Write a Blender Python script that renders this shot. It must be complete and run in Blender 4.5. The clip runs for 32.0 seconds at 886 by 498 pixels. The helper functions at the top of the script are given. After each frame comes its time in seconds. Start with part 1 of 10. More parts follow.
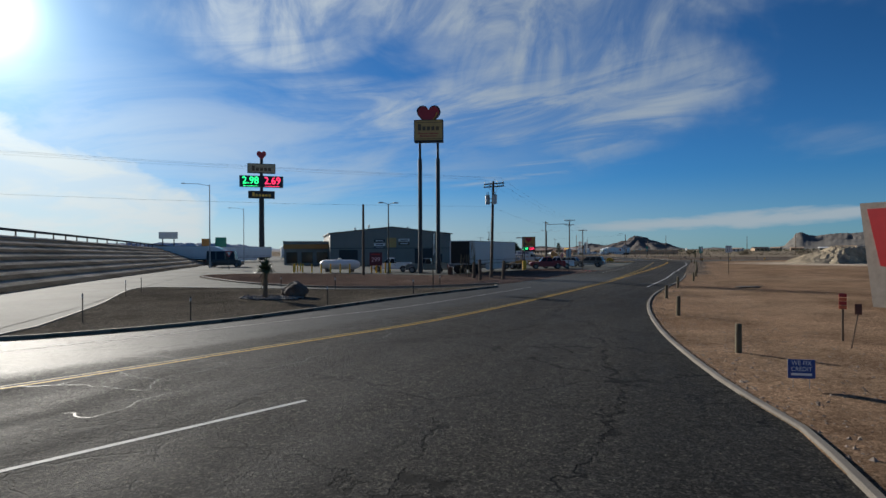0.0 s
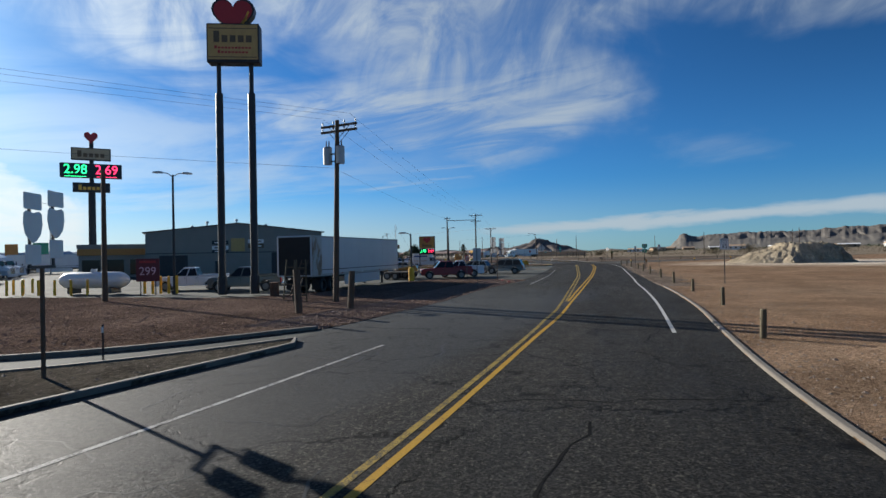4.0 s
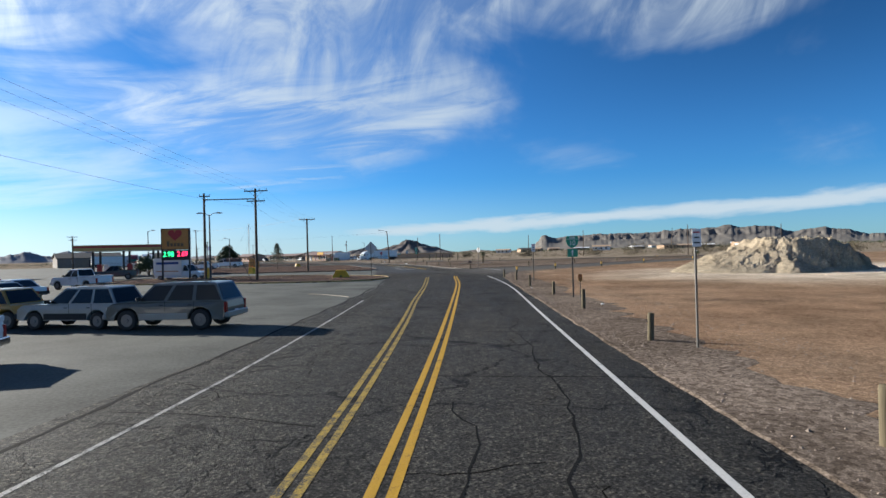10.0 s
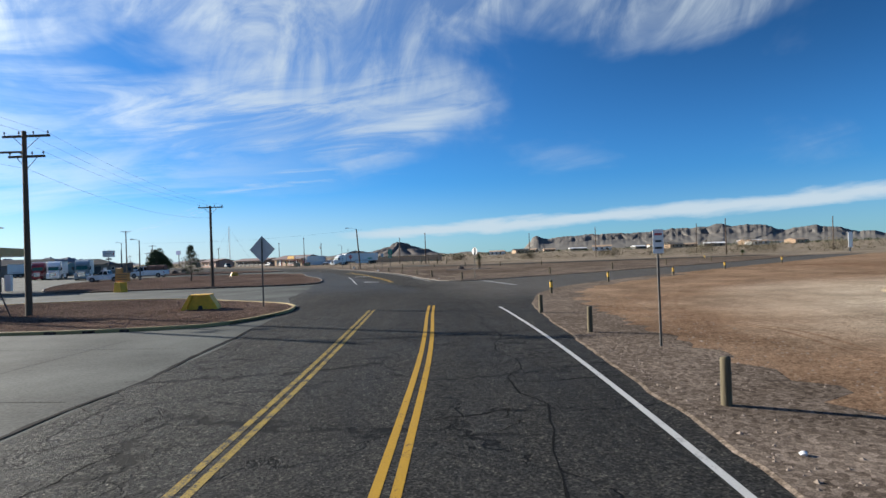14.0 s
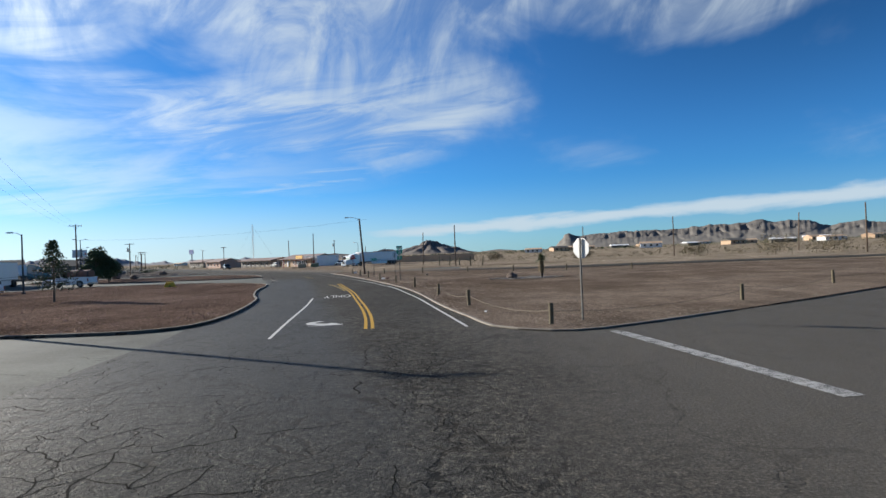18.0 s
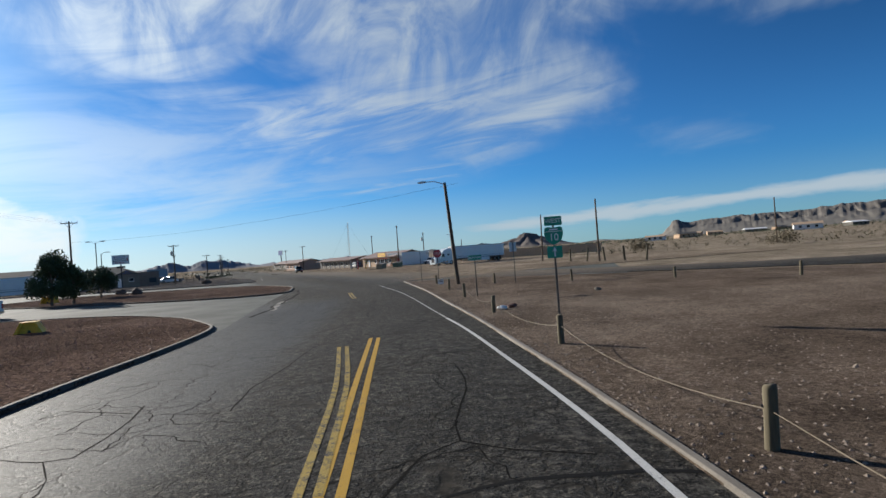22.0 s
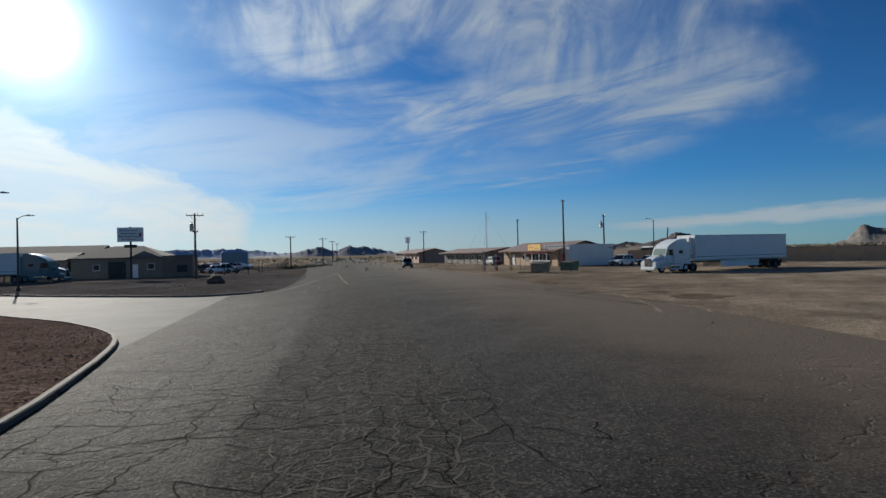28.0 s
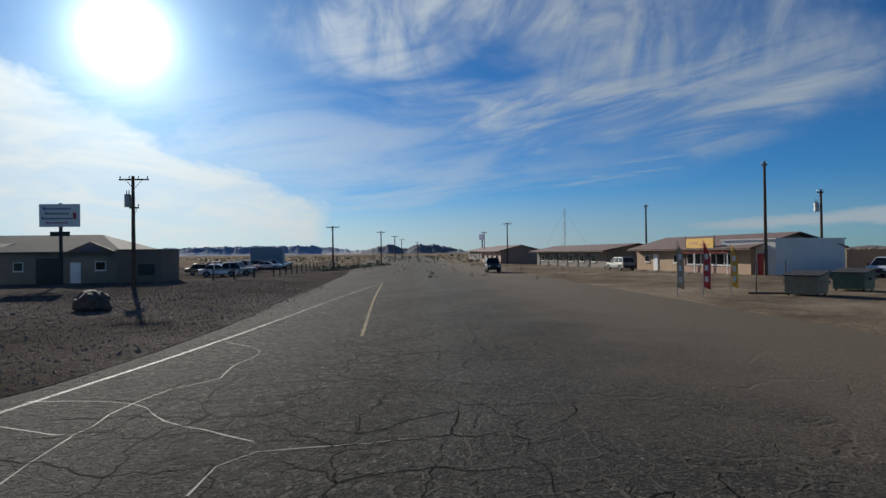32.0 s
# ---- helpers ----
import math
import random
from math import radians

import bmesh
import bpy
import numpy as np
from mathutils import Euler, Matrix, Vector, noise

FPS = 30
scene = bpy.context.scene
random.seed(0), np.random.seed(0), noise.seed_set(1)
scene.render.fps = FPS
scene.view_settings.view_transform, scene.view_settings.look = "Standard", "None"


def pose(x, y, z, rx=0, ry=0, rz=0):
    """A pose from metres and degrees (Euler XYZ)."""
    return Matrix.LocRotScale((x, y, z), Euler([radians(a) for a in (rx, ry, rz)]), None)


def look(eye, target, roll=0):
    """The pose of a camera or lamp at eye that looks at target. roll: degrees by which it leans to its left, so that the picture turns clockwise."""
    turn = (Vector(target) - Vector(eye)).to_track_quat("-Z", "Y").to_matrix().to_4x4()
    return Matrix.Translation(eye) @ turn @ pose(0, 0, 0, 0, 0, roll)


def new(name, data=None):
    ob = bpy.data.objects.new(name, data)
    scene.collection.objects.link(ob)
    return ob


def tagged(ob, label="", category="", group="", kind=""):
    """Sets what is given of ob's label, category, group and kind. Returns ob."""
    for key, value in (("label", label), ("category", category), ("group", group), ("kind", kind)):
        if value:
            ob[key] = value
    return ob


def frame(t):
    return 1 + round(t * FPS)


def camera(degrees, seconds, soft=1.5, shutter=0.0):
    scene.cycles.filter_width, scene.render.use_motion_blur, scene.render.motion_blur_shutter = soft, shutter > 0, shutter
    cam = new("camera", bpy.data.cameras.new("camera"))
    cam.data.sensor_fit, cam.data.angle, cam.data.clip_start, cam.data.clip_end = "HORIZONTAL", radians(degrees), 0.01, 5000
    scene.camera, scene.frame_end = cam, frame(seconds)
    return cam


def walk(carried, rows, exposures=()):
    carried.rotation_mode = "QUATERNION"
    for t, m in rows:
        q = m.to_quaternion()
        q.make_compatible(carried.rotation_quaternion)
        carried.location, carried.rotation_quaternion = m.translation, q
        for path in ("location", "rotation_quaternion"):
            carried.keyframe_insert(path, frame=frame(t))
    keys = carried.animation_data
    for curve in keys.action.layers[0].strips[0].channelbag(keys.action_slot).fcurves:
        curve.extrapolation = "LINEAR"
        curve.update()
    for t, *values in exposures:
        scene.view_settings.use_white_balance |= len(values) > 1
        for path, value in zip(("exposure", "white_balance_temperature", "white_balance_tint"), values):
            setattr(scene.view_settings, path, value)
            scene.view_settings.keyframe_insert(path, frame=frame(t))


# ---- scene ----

# Camera: seconds, x, y, z, heading to the left of +y, pitch, lean
LENS = 75.0
PATH = [
    (0, 0.00, -0.00, 2.821, 23.96, 0.13, -0.28),
    (0.5, -1.00, 3.43, 2.788, 23.39, 0.06, -0.51),
    (1, -2.07, 6.82, 2.745, 22.41, 0.01, -0.57),
    (1.5, -3.02, 10.21, 2.701, 21.53, -0.00, -0.87),
    (2, -3.82, 13.58, 2.637, 20.41, 0.15, -1.02),
    (2.5, -4.54, 17.13, 2.593, 19.19, 0.29, -1.11),
    (3, -5.12, 20.62, 2.572, 17.86, 0.38, -1.20),
    (3.5, -5.58, 24.05, 2.513, 16.36, 0.45, -1.24),
    (5.5, -6.35, 37.65, 2.750, 9.38, 0.26, -0.75),
    (6, -6.45, 41.72, 2.776, 7.55, 0.26, -0.85),
    (6.5, -6.40, 45.83, 2.776, 5.96, 0.25, -1.17),
    (7, -6.28, 49.99, 2.746, 4.63, 0.24, -1.21),
    (7.5, -6.14, 54.15, 2.707, 3.55, 0.24, -1.42),
    (8, -6.05, 58.14, 2.665, 3.04, 0.26, -1.40),
    (8.5, -5.96, 62.16, 2.601, 2.68, 0.28, -1.26),
    (9, -5.76, 66.25, 2.606, 2.42, 0.27, -1.39),
    (9.5, -5.59, 70.21, 2.585, 2.22, 0.29, -1.52),
    (10, -5.51, 74.23, 2.574, 1.99, 0.30, -1.42),
    (10.5, -5.41, 78.18, 2.581, 1.77, 0.33, -1.58),
    (11, -5.31, 82.10, 2.545, 1.61, 0.36, -1.67),
    (11.5, -5.19, 86.15, 2.569, 1.48, 0.35, -1.94),
    (12, -5.12, 90.24, 2.588, 1.41, 0.34, -2.00),
    (12.5, -5.15, 94.26, 2.614, 1.27, 0.39, -2.11),
    (13, -5.04, 97.83, 2.561, 1.17, 0.45, -2.11),
    (13.5, -5.04, 101.87, 2.584, 1.14, 0.48, -2.15),
    (14, -5.13, 105.92, 2.615, 1.14, 0.48, -2.03),
    (14.5, -5.19, 110.01, 2.647, 1.16, 0.44, -1.89),
    (16.5, -5.66, 126.17, 2.803, 1.80, 0.45, -2.31),
    (17, -5.90, 130.57, 2.795, 2.29, 0.50, -2.52),
    (17.5, -6.34, 135.65, 2.792, 3.08, 0.43, -2.27),
    (18, -6.84, 140.62, 2.780, 4.11, 0.39, -2.25),
    (18.5, -7.44, 145.74, 2.763, 5.19, 0.35, -2.35),
    (19, -8.10, 150.76, 2.700, 6.39, 0.34, -2.77),
    (19.5, -8.98, 156.03, 2.670, 7.58, 0.39, -3.34),
    (20, -9.96, 161.32, 2.625, 8.77, 0.42, -3.47),
    (20.5, -11.04, 166.60, 2.648, 10.04, 0.41, -4.04),
    (21, -12.09, 171.53, 2.688, 11.49, 0.36, -4.29),
    (21.5, -13.48, 176.16, 2.696, 12.48, 0.39, -4.10),
    (22, -14.86, 180.88, 2.738, 13.73, 0.34, -4.18),
    (22.5, -16.52, 185.31, 2.715, 14.67, 0.37, -4.18),
    (23, -18.12, 189.77, 2.728, 15.56, 0.25, -4.21),
    (23.5, -19.59, 194.75, 2.584, 16.89, 0.39, -4.28),
    (24, -21.32, 199.68, 2.506, 18.05, 0.56, -4.21),
    (24.5, -23.18, 204.42, 2.480, 19.14, 0.64, -4.08),
    (25, -25.08, 208.97, 2.463, 20.28, 0.71, -4.00),
    (25.5, -27.11, 213.69, 2.444, 21.46, 0.68, -3.38),
    (27.5, -36.05, 232.73, 2.777, 26.09, 0.35, -1.76),
    (28, -38.04, 237.13, 2.665, 27.33, 0.39, -1.39),
    (28.5, -40.15, 241.29, 2.561, 28.57, 0.39, -0.94),
    (29, -42.69, 245.38, 2.583, 29.67, 0.39, -0.77),
    (29.5, -45.18, 249.31, 2.605, 30.80, 0.37, -0.57),
    (30, -47.57, 253.04, 2.596, 31.94, 0.35, -0.43),
    (30.5, -49.98, 256.67, 2.557, 33.03, 0.37, -0.48),
    (31, -52.65, 260.31, 2.527, 33.53, 0.42, -0.57),
    (31.5, -55.41, 263.72, 2.525, 33.87, 0.42, -0.65),
    (32, -58.24, 267.05, 2.564, 34.25, 0.37, -0.73),
]


def drive_pose(x, y, z, yaw, pitch, lean):
    a, b = radians(yaw), radians(pitch)
    ahead = Vector((-math.sin(a) * math.cos(b), math.cos(a) * math.cos(b), math.sin(b)))
    eye = Vector((x, y, z))
    return look(eye, eye + 5 * ahead, lean)


EXPOSURES = [(0.0, 0.30), (2.5, 0.52), (3.5, 0.60), (6.0, 0.98), (9.0, 1.12), (14.5, 1.10), (18.0, 1.06), (20.0, 0.90), (23.0, 0.64), (25.0, 0.48), (28.0, 0.28), (32.0, 0.24)]
cam = camera(LENS, 32.0, soft=1.5)
walk(cam, [(t, drive_pose(*row)) for t, *row in PATH], EXPOSURES)

# ---- light ----
SUN_AZ, SUN_EL = 153.0, 18.5
world = bpy.data.worlds.new("sky")
scene.world = world
world.use_nodes = True
wn, wl = world.node_tree.nodes, world.node_tree.links
wn.clear()


def wmath(op, a, b=None, c=None):
    n = wn.new("ShaderNodeMath")
    n.operation = op
    for i, v in enumerate((a, b, c)):
        if v is None:
            continue
        if isinstance(v, (int, float)):
            n.inputs[i].default_value = v
        else:
            wl.new(v, n.inputs[i])
    return n.outputs[0]


def wramp(src, lo, hi):
    n = wn.new("ShaderNodeMapRange")
    n.interpolation_type = "SMOOTHSTEP"
    n.inputs[1].default_value, n.inputs[2].default_value = lo, hi
    wl.new(src, n.inputs[0])
    return n.outputs[0]


sky = wn.new("ShaderNodeTexSky")
sky.sky_type = "NISHITA"
sky.sun_disc = False
sky.sun_elevation = radians(SUN_EL)
sky.sun_rotation = radians(90 - SUN_AZ)
sky.altitude, sky.air_density, sky.dust_density, sky.ozone_density = 1300, 1.0, 0.4, 2.5
coord = wn.new("ShaderNodeTexCoord")
sep = wn.new("ShaderNodeSeparateXYZ")
wl.new(coord.outputs["Generated"], sep.inputs[0])
# bearing to the left of +y and height above the horizon, in degrees
bearing = wmath("MULTIPLY", wmath("ARCTAN2", wmath("MULTIPLY", sep.outputs[0], -1.0), sep.outputs[1]), 57.2958)
height = wmath("MULTIPLY", wmath("ARCSINE", sep.outputs[2]), 57.2958)


def cloud_noise(sl, se, turn, detail, rough, shift, distort=0.0):
    """Noise over bearing and height; sl and se are its frequencies per degree."""
    a = radians(turn)
    u = wmath("MULTIPLY", wmath("ADD", wmath("MULTIPLY", bearing, math.cos(a)), wmath("MULTIPLY", height, math.sin(a))), sl)
    v = wmath("MULTIPLY", wmath("SUBTRACT", wmath("MULTIPLY", height, math.cos(a)), wmath("MULTIPLY", bearing, math.sin(a))), se)
    comb = wn.new("ShaderNodeCombineXYZ")
    wl.new(u, comb.inputs[0])
    wl.new(v, comb.inputs[1])
    comb.inputs[2].default_value = shift
    n = wn.new("ShaderNodeTexNoise")
    n.inputs["Scale"].default_value = 1.0
    n.inputs["Detail"].default_value = detail
    n.inputs["Roughness"].default_value = rough
    n.inputs["Distortion"].default_value = distort
    wl.new(comb.outputs[0], n.inputs["Vector"])
    return n.outputs[0]


def bank(l0, e0, half_l, half_e, turn, weight=1.0):
    """A soft oval gathering of cloud."""
    a = radians(turn)
    dl, de = wmath("SUBTRACT", bearing, l0), wmath("SUBTRACT", height, e0)
    u = wmath("DIVIDE", wmath("ADD", wmath("MULTIPLY", dl, math.cos(a)), wmath("MULTIPLY", de, math.sin(a))), half_l)
    v = wmath("DIVIDE", wmath("SUBTRACT", wmath("MULTIPLY", de, math.cos(a)), wmath("MULTIPLY", dl, math.sin(a))), half_e)
    q = wmath("ADD", wmath("MULTIPLY", u, u), wmath("MULTIPLY", v, v))
    return wmath("MULTIPLY", wmath("MAXIMUM", wmath("SUBTRACT", 1.0, q), 0.0), weight)


def total(items):
    out = items[0]
    for it in items[1:]:
        out = wmath("ADD", out, it)
    return out


# cirrus: feathery fans ahead, brushed upward above and sideways below
gather = total([bank(12, 13.0, 21, 6.5, -4, 1.0), bank(6, 21, 22, 9, 0, 0.75), bank(-24, 20.5, 15, 3.5, -10, 0.8), bank(38, 21, 9, 4.5, 0, 1.0), bank(30, 13.5, 16, 3.5, 0, 0.7), bank(24, 22, 14, 7, 0, 0.7), bank(-14, 25, 22, 6, 0, 0.6),
                bank(-8, 9.5, 11, 1.6, 10, 0.22), bank(44, 19, 14, 3.5, 10, 0.6), bank(30, 34, 50, 14, 0, 0.8), bank(-90, 40, 60, 20, 0, 0.8), bank(150, 30, 60, 18, 0, 0.8)])
gather = wmath("ADD", gather, wmath("MULTIPLY", wmath("SUBTRACT", cloud_noise(0.075, 0.12, 10, 5, 0.55, 3.7, 0.4), 0.52), 2.0))
gather = wramp(gather, 0.08, 1.08)
brushed_up = wramp(cloud_noise(0.16, 0.075, 22, 8, 0.60, 1.3, 1.2), 0.32, 0.72)
brushed_along = wramp(cloud_noise(0.06, 0.36, -9, 8, 0.60, 8.1, 1.3), 0.34, 0.68)
turnover = wramp(wmath("ADD", height, wmath("MULTIPLY", wmath("SUBTRACT", cloud_noise(0.06, 0.06, 0, 3, 0.5, 4.4), 0.5), 12.0)), 13.0, 20.0)
fibre = wmath("ADD", wmath("MULTIPLY", brushed_up, turnover), wmath("MULTIPLY", brushed_along, wmath("SUBTRACT", 1.0, turnover)))
cirrus = wmath("MULTIPLY", gather, wmath("ADD", wmath("MULTIPLY", fibre, 0.78), 0.18))
# thin streaks below the fans
thin = wmath("MULTIPLY", wramp(cloud_noise(0.035, 0.55, -4, 6, 0.6, 6.6, 0.5), 0.52, 0.72), wmath("MULTIPLY", wramp(height, 2.0, 5.0), wmath("SUBTRACT", 1.0, wramp(height, 8.0, 13.0))))
thin = wmath("MULTIPLY", thin, wmath("MULTIPLY", wramp(bearing, 0.0, 18.0), 0.55))
# a solid bank low toward the sun, its top edge falling away to the right
edge = wmath("SUBTRACT", wmath("ADD", wmath("MULTIPLY", wmath("SUBTRACT", bearing, 46.0), 0.40), 5.4), height)
edge = wmath("ADD", edge, wmath("MULTIPLY", wmath("SUBTRACT", cloud_noise(0.16, 0.30, 0, 7, 0.6, 5.0, 0.5), 0.5), 5.0))
low_bank = wmath("MULTIPLY", wramp(edge, -0.6, 1.8), wmath("MULTIPLY", wramp(bearing, 43.0, 47.5), wmath("SUBTRACT", 1.0, wramp(bearing, 95.0, 130.0))))
low_bank = wmath("MULTIPLY", low_bank, wmath("ADD", 0.78, wmath("MULTIPLY", wramp(cloud_noise(0.13, 0.45, 0, 6, 0.6, 2.2, 0.6), 0.38, 0.60), 0.22)))
# one long flat streak over the range in the east, and pale air along the horizon
streak_n = wmath("MULTIPLY", wmath("SUBTRACT", cloud_noise(0.12, 0.5, 0, 6, 0.6, 2.0, 0.3), 0.5), 1.9)
streak_mid = wmath("ADD", wmath("MULTIPLY", bearing, -0.035), 2.45)
streak = wmath("SUBTRACT", 1.0, wramp(wmath("ABSOLUTE", wmath("ADD", wmath("SUBTRACT", height, streak_mid), streak_n)), 0.12, 1.0))
streak = wmath("MULTIPLY", streak, wmath("MULTIPLY", wramp(bearing, -80.0, -40.0), wmath("SUBTRACT", 1.0, wramp(bearing, 6.0, 18.0))))
haze = wmath("MULTIPLY", wmath("SUBTRACT", 1.0, wramp(height, 0.0, 7.5)), wmath("ADD", 0.22, wmath("MULTIPLY", wramp(bearing, -14.0, 30.0), 0.52)))
veil = wmath("MULTIPLY", wmath("MULTIPLY", wramp(bearing, 4.0, 34.0), wmath("SUBTRACT", 1.0, wramp(height, 9.0, 20.0))), wmath("MULTIPLY", wramp(cloud_noise(0.05, 0.22, -5, 7, 0.62, 9.3, 0.6), 0.30, 0.66), 0.5))
haze = wmath("MAXIMUM", haze, veil)
cover = wmath("MAXIMUM", wmath("MAXIMUM", wmath("MAXIMUM", wmath("MULTIPLY", cirrus, 0.82), thin), wmath("MULTIPLY", low_bank, 0.97)), wmath("MAXIMUM", wmath("MULTIPLY", streak, 0.85), haze))
cover = wmath("MINIMUM", cover, 0.97)
sun_dir = Vector((math.cos(radians(SUN_AZ)) * math.cos(radians(SUN_EL)), math.sin(radians(SUN_AZ)) * math.cos(radians(SUN_EL)), math.sin(radians(SUN_EL))))
dot = wn.new("ShaderNodeVectorMath")
dot.operation = "DOT_PRODUCT"
wl.new(coord.outputs["Generated"], dot.inputs[0])
dot.inputs[1].default_value = sun_dir
off_sun = wmath("MULTIPLY", wmath("ARCCOSINE", wmath("MINIMUM", dot.outputs["Value"], 1.0)), 57.2958)
near_sun = wmath("SUBTRACT", 1.0, wramp(off_sun, 6.0, 50.0))
tint = wn.new("ShaderNodeMixRGB")
tint.blend_type = "MULTIPLY"
tint.inputs[0].default_value = 1.0
wl.new(sky.outputs[0], tint.inputs[1])
# the blue deepens away from the sun
deep = wmath("SUBTRACT", 1.0, wmath("MULTIPLY", wmath("MULTIPLY", wramp(off_sun, 48.0, 95.0), wramp(height, 7.0, 21.0)), 0.34))
blue = wn.new("ShaderNodeCombineXYZ")
wl.new(wmath("MULTIPLY", deep, 0.24), blue.inputs[0])
wl.new(wmath("MULTIPLY", deep, 0.68), blue.inputs[1])
wl.new(wmath("MULTIPLY", deep, 1.12), blue.inputs[2])
wl.new(blue.outputs[0], tint.inputs[2])
mixc = wn.new("ShaderNodeMixRGB")
wl.new(cover, mixc.inputs[0])
wl.new(tint.outputs[0], mixc.inputs[1])
CLOUD = 6.3
cloud_light = wn.new("ShaderNodeMixRGB")
wl.new(near_sun, cloud_light.inputs[0])
cloud_light.inputs[1].default_value = (CLOUD * 0.83, CLOUD * 0.96, CLOUD * 1.06, 1)
cloud_light.inputs[2].default_value = (CLOUD * 1.60, CLOUD * 1.76, CLOUD * 1.80, 1)
wl.new(cloud_light.outputs[0], mixc.inputs[2])
# the bright aureole round the sun
core = wmath("MULTIPLY", wmath("EXPONENT", wmath("MULTIPLY", off_sun, -0.85)), 170.0)
halo = wmath("MULTIPLY", wmath("EXPONENT", wmath("MULTIPLY", off_sun, -0.16)), 13.0)
aureole = wn.new("ShaderNodeMixRGB")
aureole.blend_type = "ADD"
aureole.inputs[0].default_value = 1.0
wl.new(mixc.outputs[0], aureole.inputs[1])
glare = wn.new("ShaderNodeMixRGB")
glare.blend_type = "MULTIPLY"
glare.inputs[0].default_value = 1.0
wl.new(wmath("ADD", core, halo), glare.inputs[1])
glare.inputs[2].default_value = (0.80, 0.95, 1.0, 1)
wl.new(glare.outputs[0], aureole.inputs[2])
back = wn.new("ShaderNodeBackground")
back.inputs[1].default_value = 0.0567
wl.new(aureole.outputs[0], back.inputs[0])
wout = wn.new("ShaderNodeOutputWorld")
wl.new(back.outputs[0], wout.inputs[0])

sun_lamp = bpy.data.lights.new("sun", "SUN")
sun_lamp.energy = 5.0
sun_lamp.angle = radians(0.55)
sun_lamp.color = (1.0, 0.945, 0.85)
sun = new("sun", sun_lamp)
sun.matrix_world = look(sun_dir * 50, (0, 0, 0))

# ---- materials ----
def shader(name):
    m = bpy.data.materials.new(name)
    m.use_nodes = True
    nt = m.node_tree
    return m, nt, nt.nodes["Principled BSDF"]


def noise_of(nt, scale, detail=4, rough=0.55, space="Object", stretch=None, kind="noise"):
    tc = nt.nodes.new("ShaderNodeTexCoord")
    mp = nt.nodes.new("ShaderNodeMapping")
    if stretch:
        mp.inputs["Scale"].default_value = stretch
    nt.links.new(tc.outputs[space], mp.inputs[0])
    if kind == "noise":
        n = nt.nodes.new("ShaderNodeTexNoise")
        n.inputs["Scale"].default_value = scale
        n.inputs["Detail"].default_value = detail
        n.inputs["Roughness"].default_value = rough
    else:
        n = nt.nodes.new("ShaderNodeTexVoronoi")
        n.inputs["Scale"].default_value = scale
        if kind == "edge":
            n.feature = "DISTANCE_TO_EDGE"
    nt.links.new(mp.outputs[0], n.inputs["Vector"])
    return n


def ramp(nt, src, stops):
    r = nt.nodes.new("ShaderNodeValToRGB")
    els = r.color_ramp.elements
    els[0].position, els[0].color = stops[0][0], (*stops[0][1], 1)
    els[1].position, els[1].color = stops[-1][0], (*stops[-1][1], 1)
    for p, c in stops[1:-1]:
        e = els.new(p)
        e.color = (*c, 1)
    nt.links.new(src, r.inputs[0])
    return r.outputs[0]


def mix(nt, fac, a, b, kind="MIX"):
    n = nt.nodes.new("ShaderNodeMixRGB")
    n.blend_type = kind
    for i, v in enumerate((fac, a, b)):
        if isinstance(v, (int, float)):
            n.inputs[i].default_value = v
        elif isinstance(v, tuple):
            n.inputs[i].default_value = (*v[:3], 1)
        else:
            nt.links.new(v, n.inputs[i])
    return n.outputs[0]


def bump(nt, bsdf, height, strength, dist=0.01):
    b = nt.nodes.new("ShaderNodeBump")
    b.inputs["Strength"].default_value = strength
    b.inputs["Distance"].default_value = dist
    nt.links.new(height, b.inputs["Height"])
    nt.links.new(b.outputs[0], bsdf.inputs["Normal"])


def grey(v):
    return (v, v, v)


def plain(name, color, rough=0.6, metal=0.0, vary=0.25, scale=3.0, fine=40.0, relief=0.15, spec=0.5, stretch=None):
    """Painted or natural surface: two scales of tone, fine relief."""
    m, nt, b = shader(name)
    big = noise_of(nt, scale, 5, 0.6, stretch=stretch)
    small = noise_of(nt, fine, 3, 0.6, stretch=stretch)
    dark = tuple(c * (1 - vary) for c in color)
    light = tuple(min(1, c * (1 + vary * 0.7)) for c in color)
    c1 = ramp(nt, big.outputs[0], [(0.3, dark), (0.7, light)])
    c2 = mix(nt, 0.35, c1, ramp(nt, small.outputs[0], [(0.35, dark), (0.65, light)]))
    nt.links.new(c2, b.inputs["Base Color"])
    b.inputs["Roughness"].default_value = rough
    b.inputs["Metallic"].default_value = metal
    b.inputs["Specular IOR Level"].default_value = spec
    if relief:
        bump(nt, b, small.outputs[0], relief, 0.01)
    return m


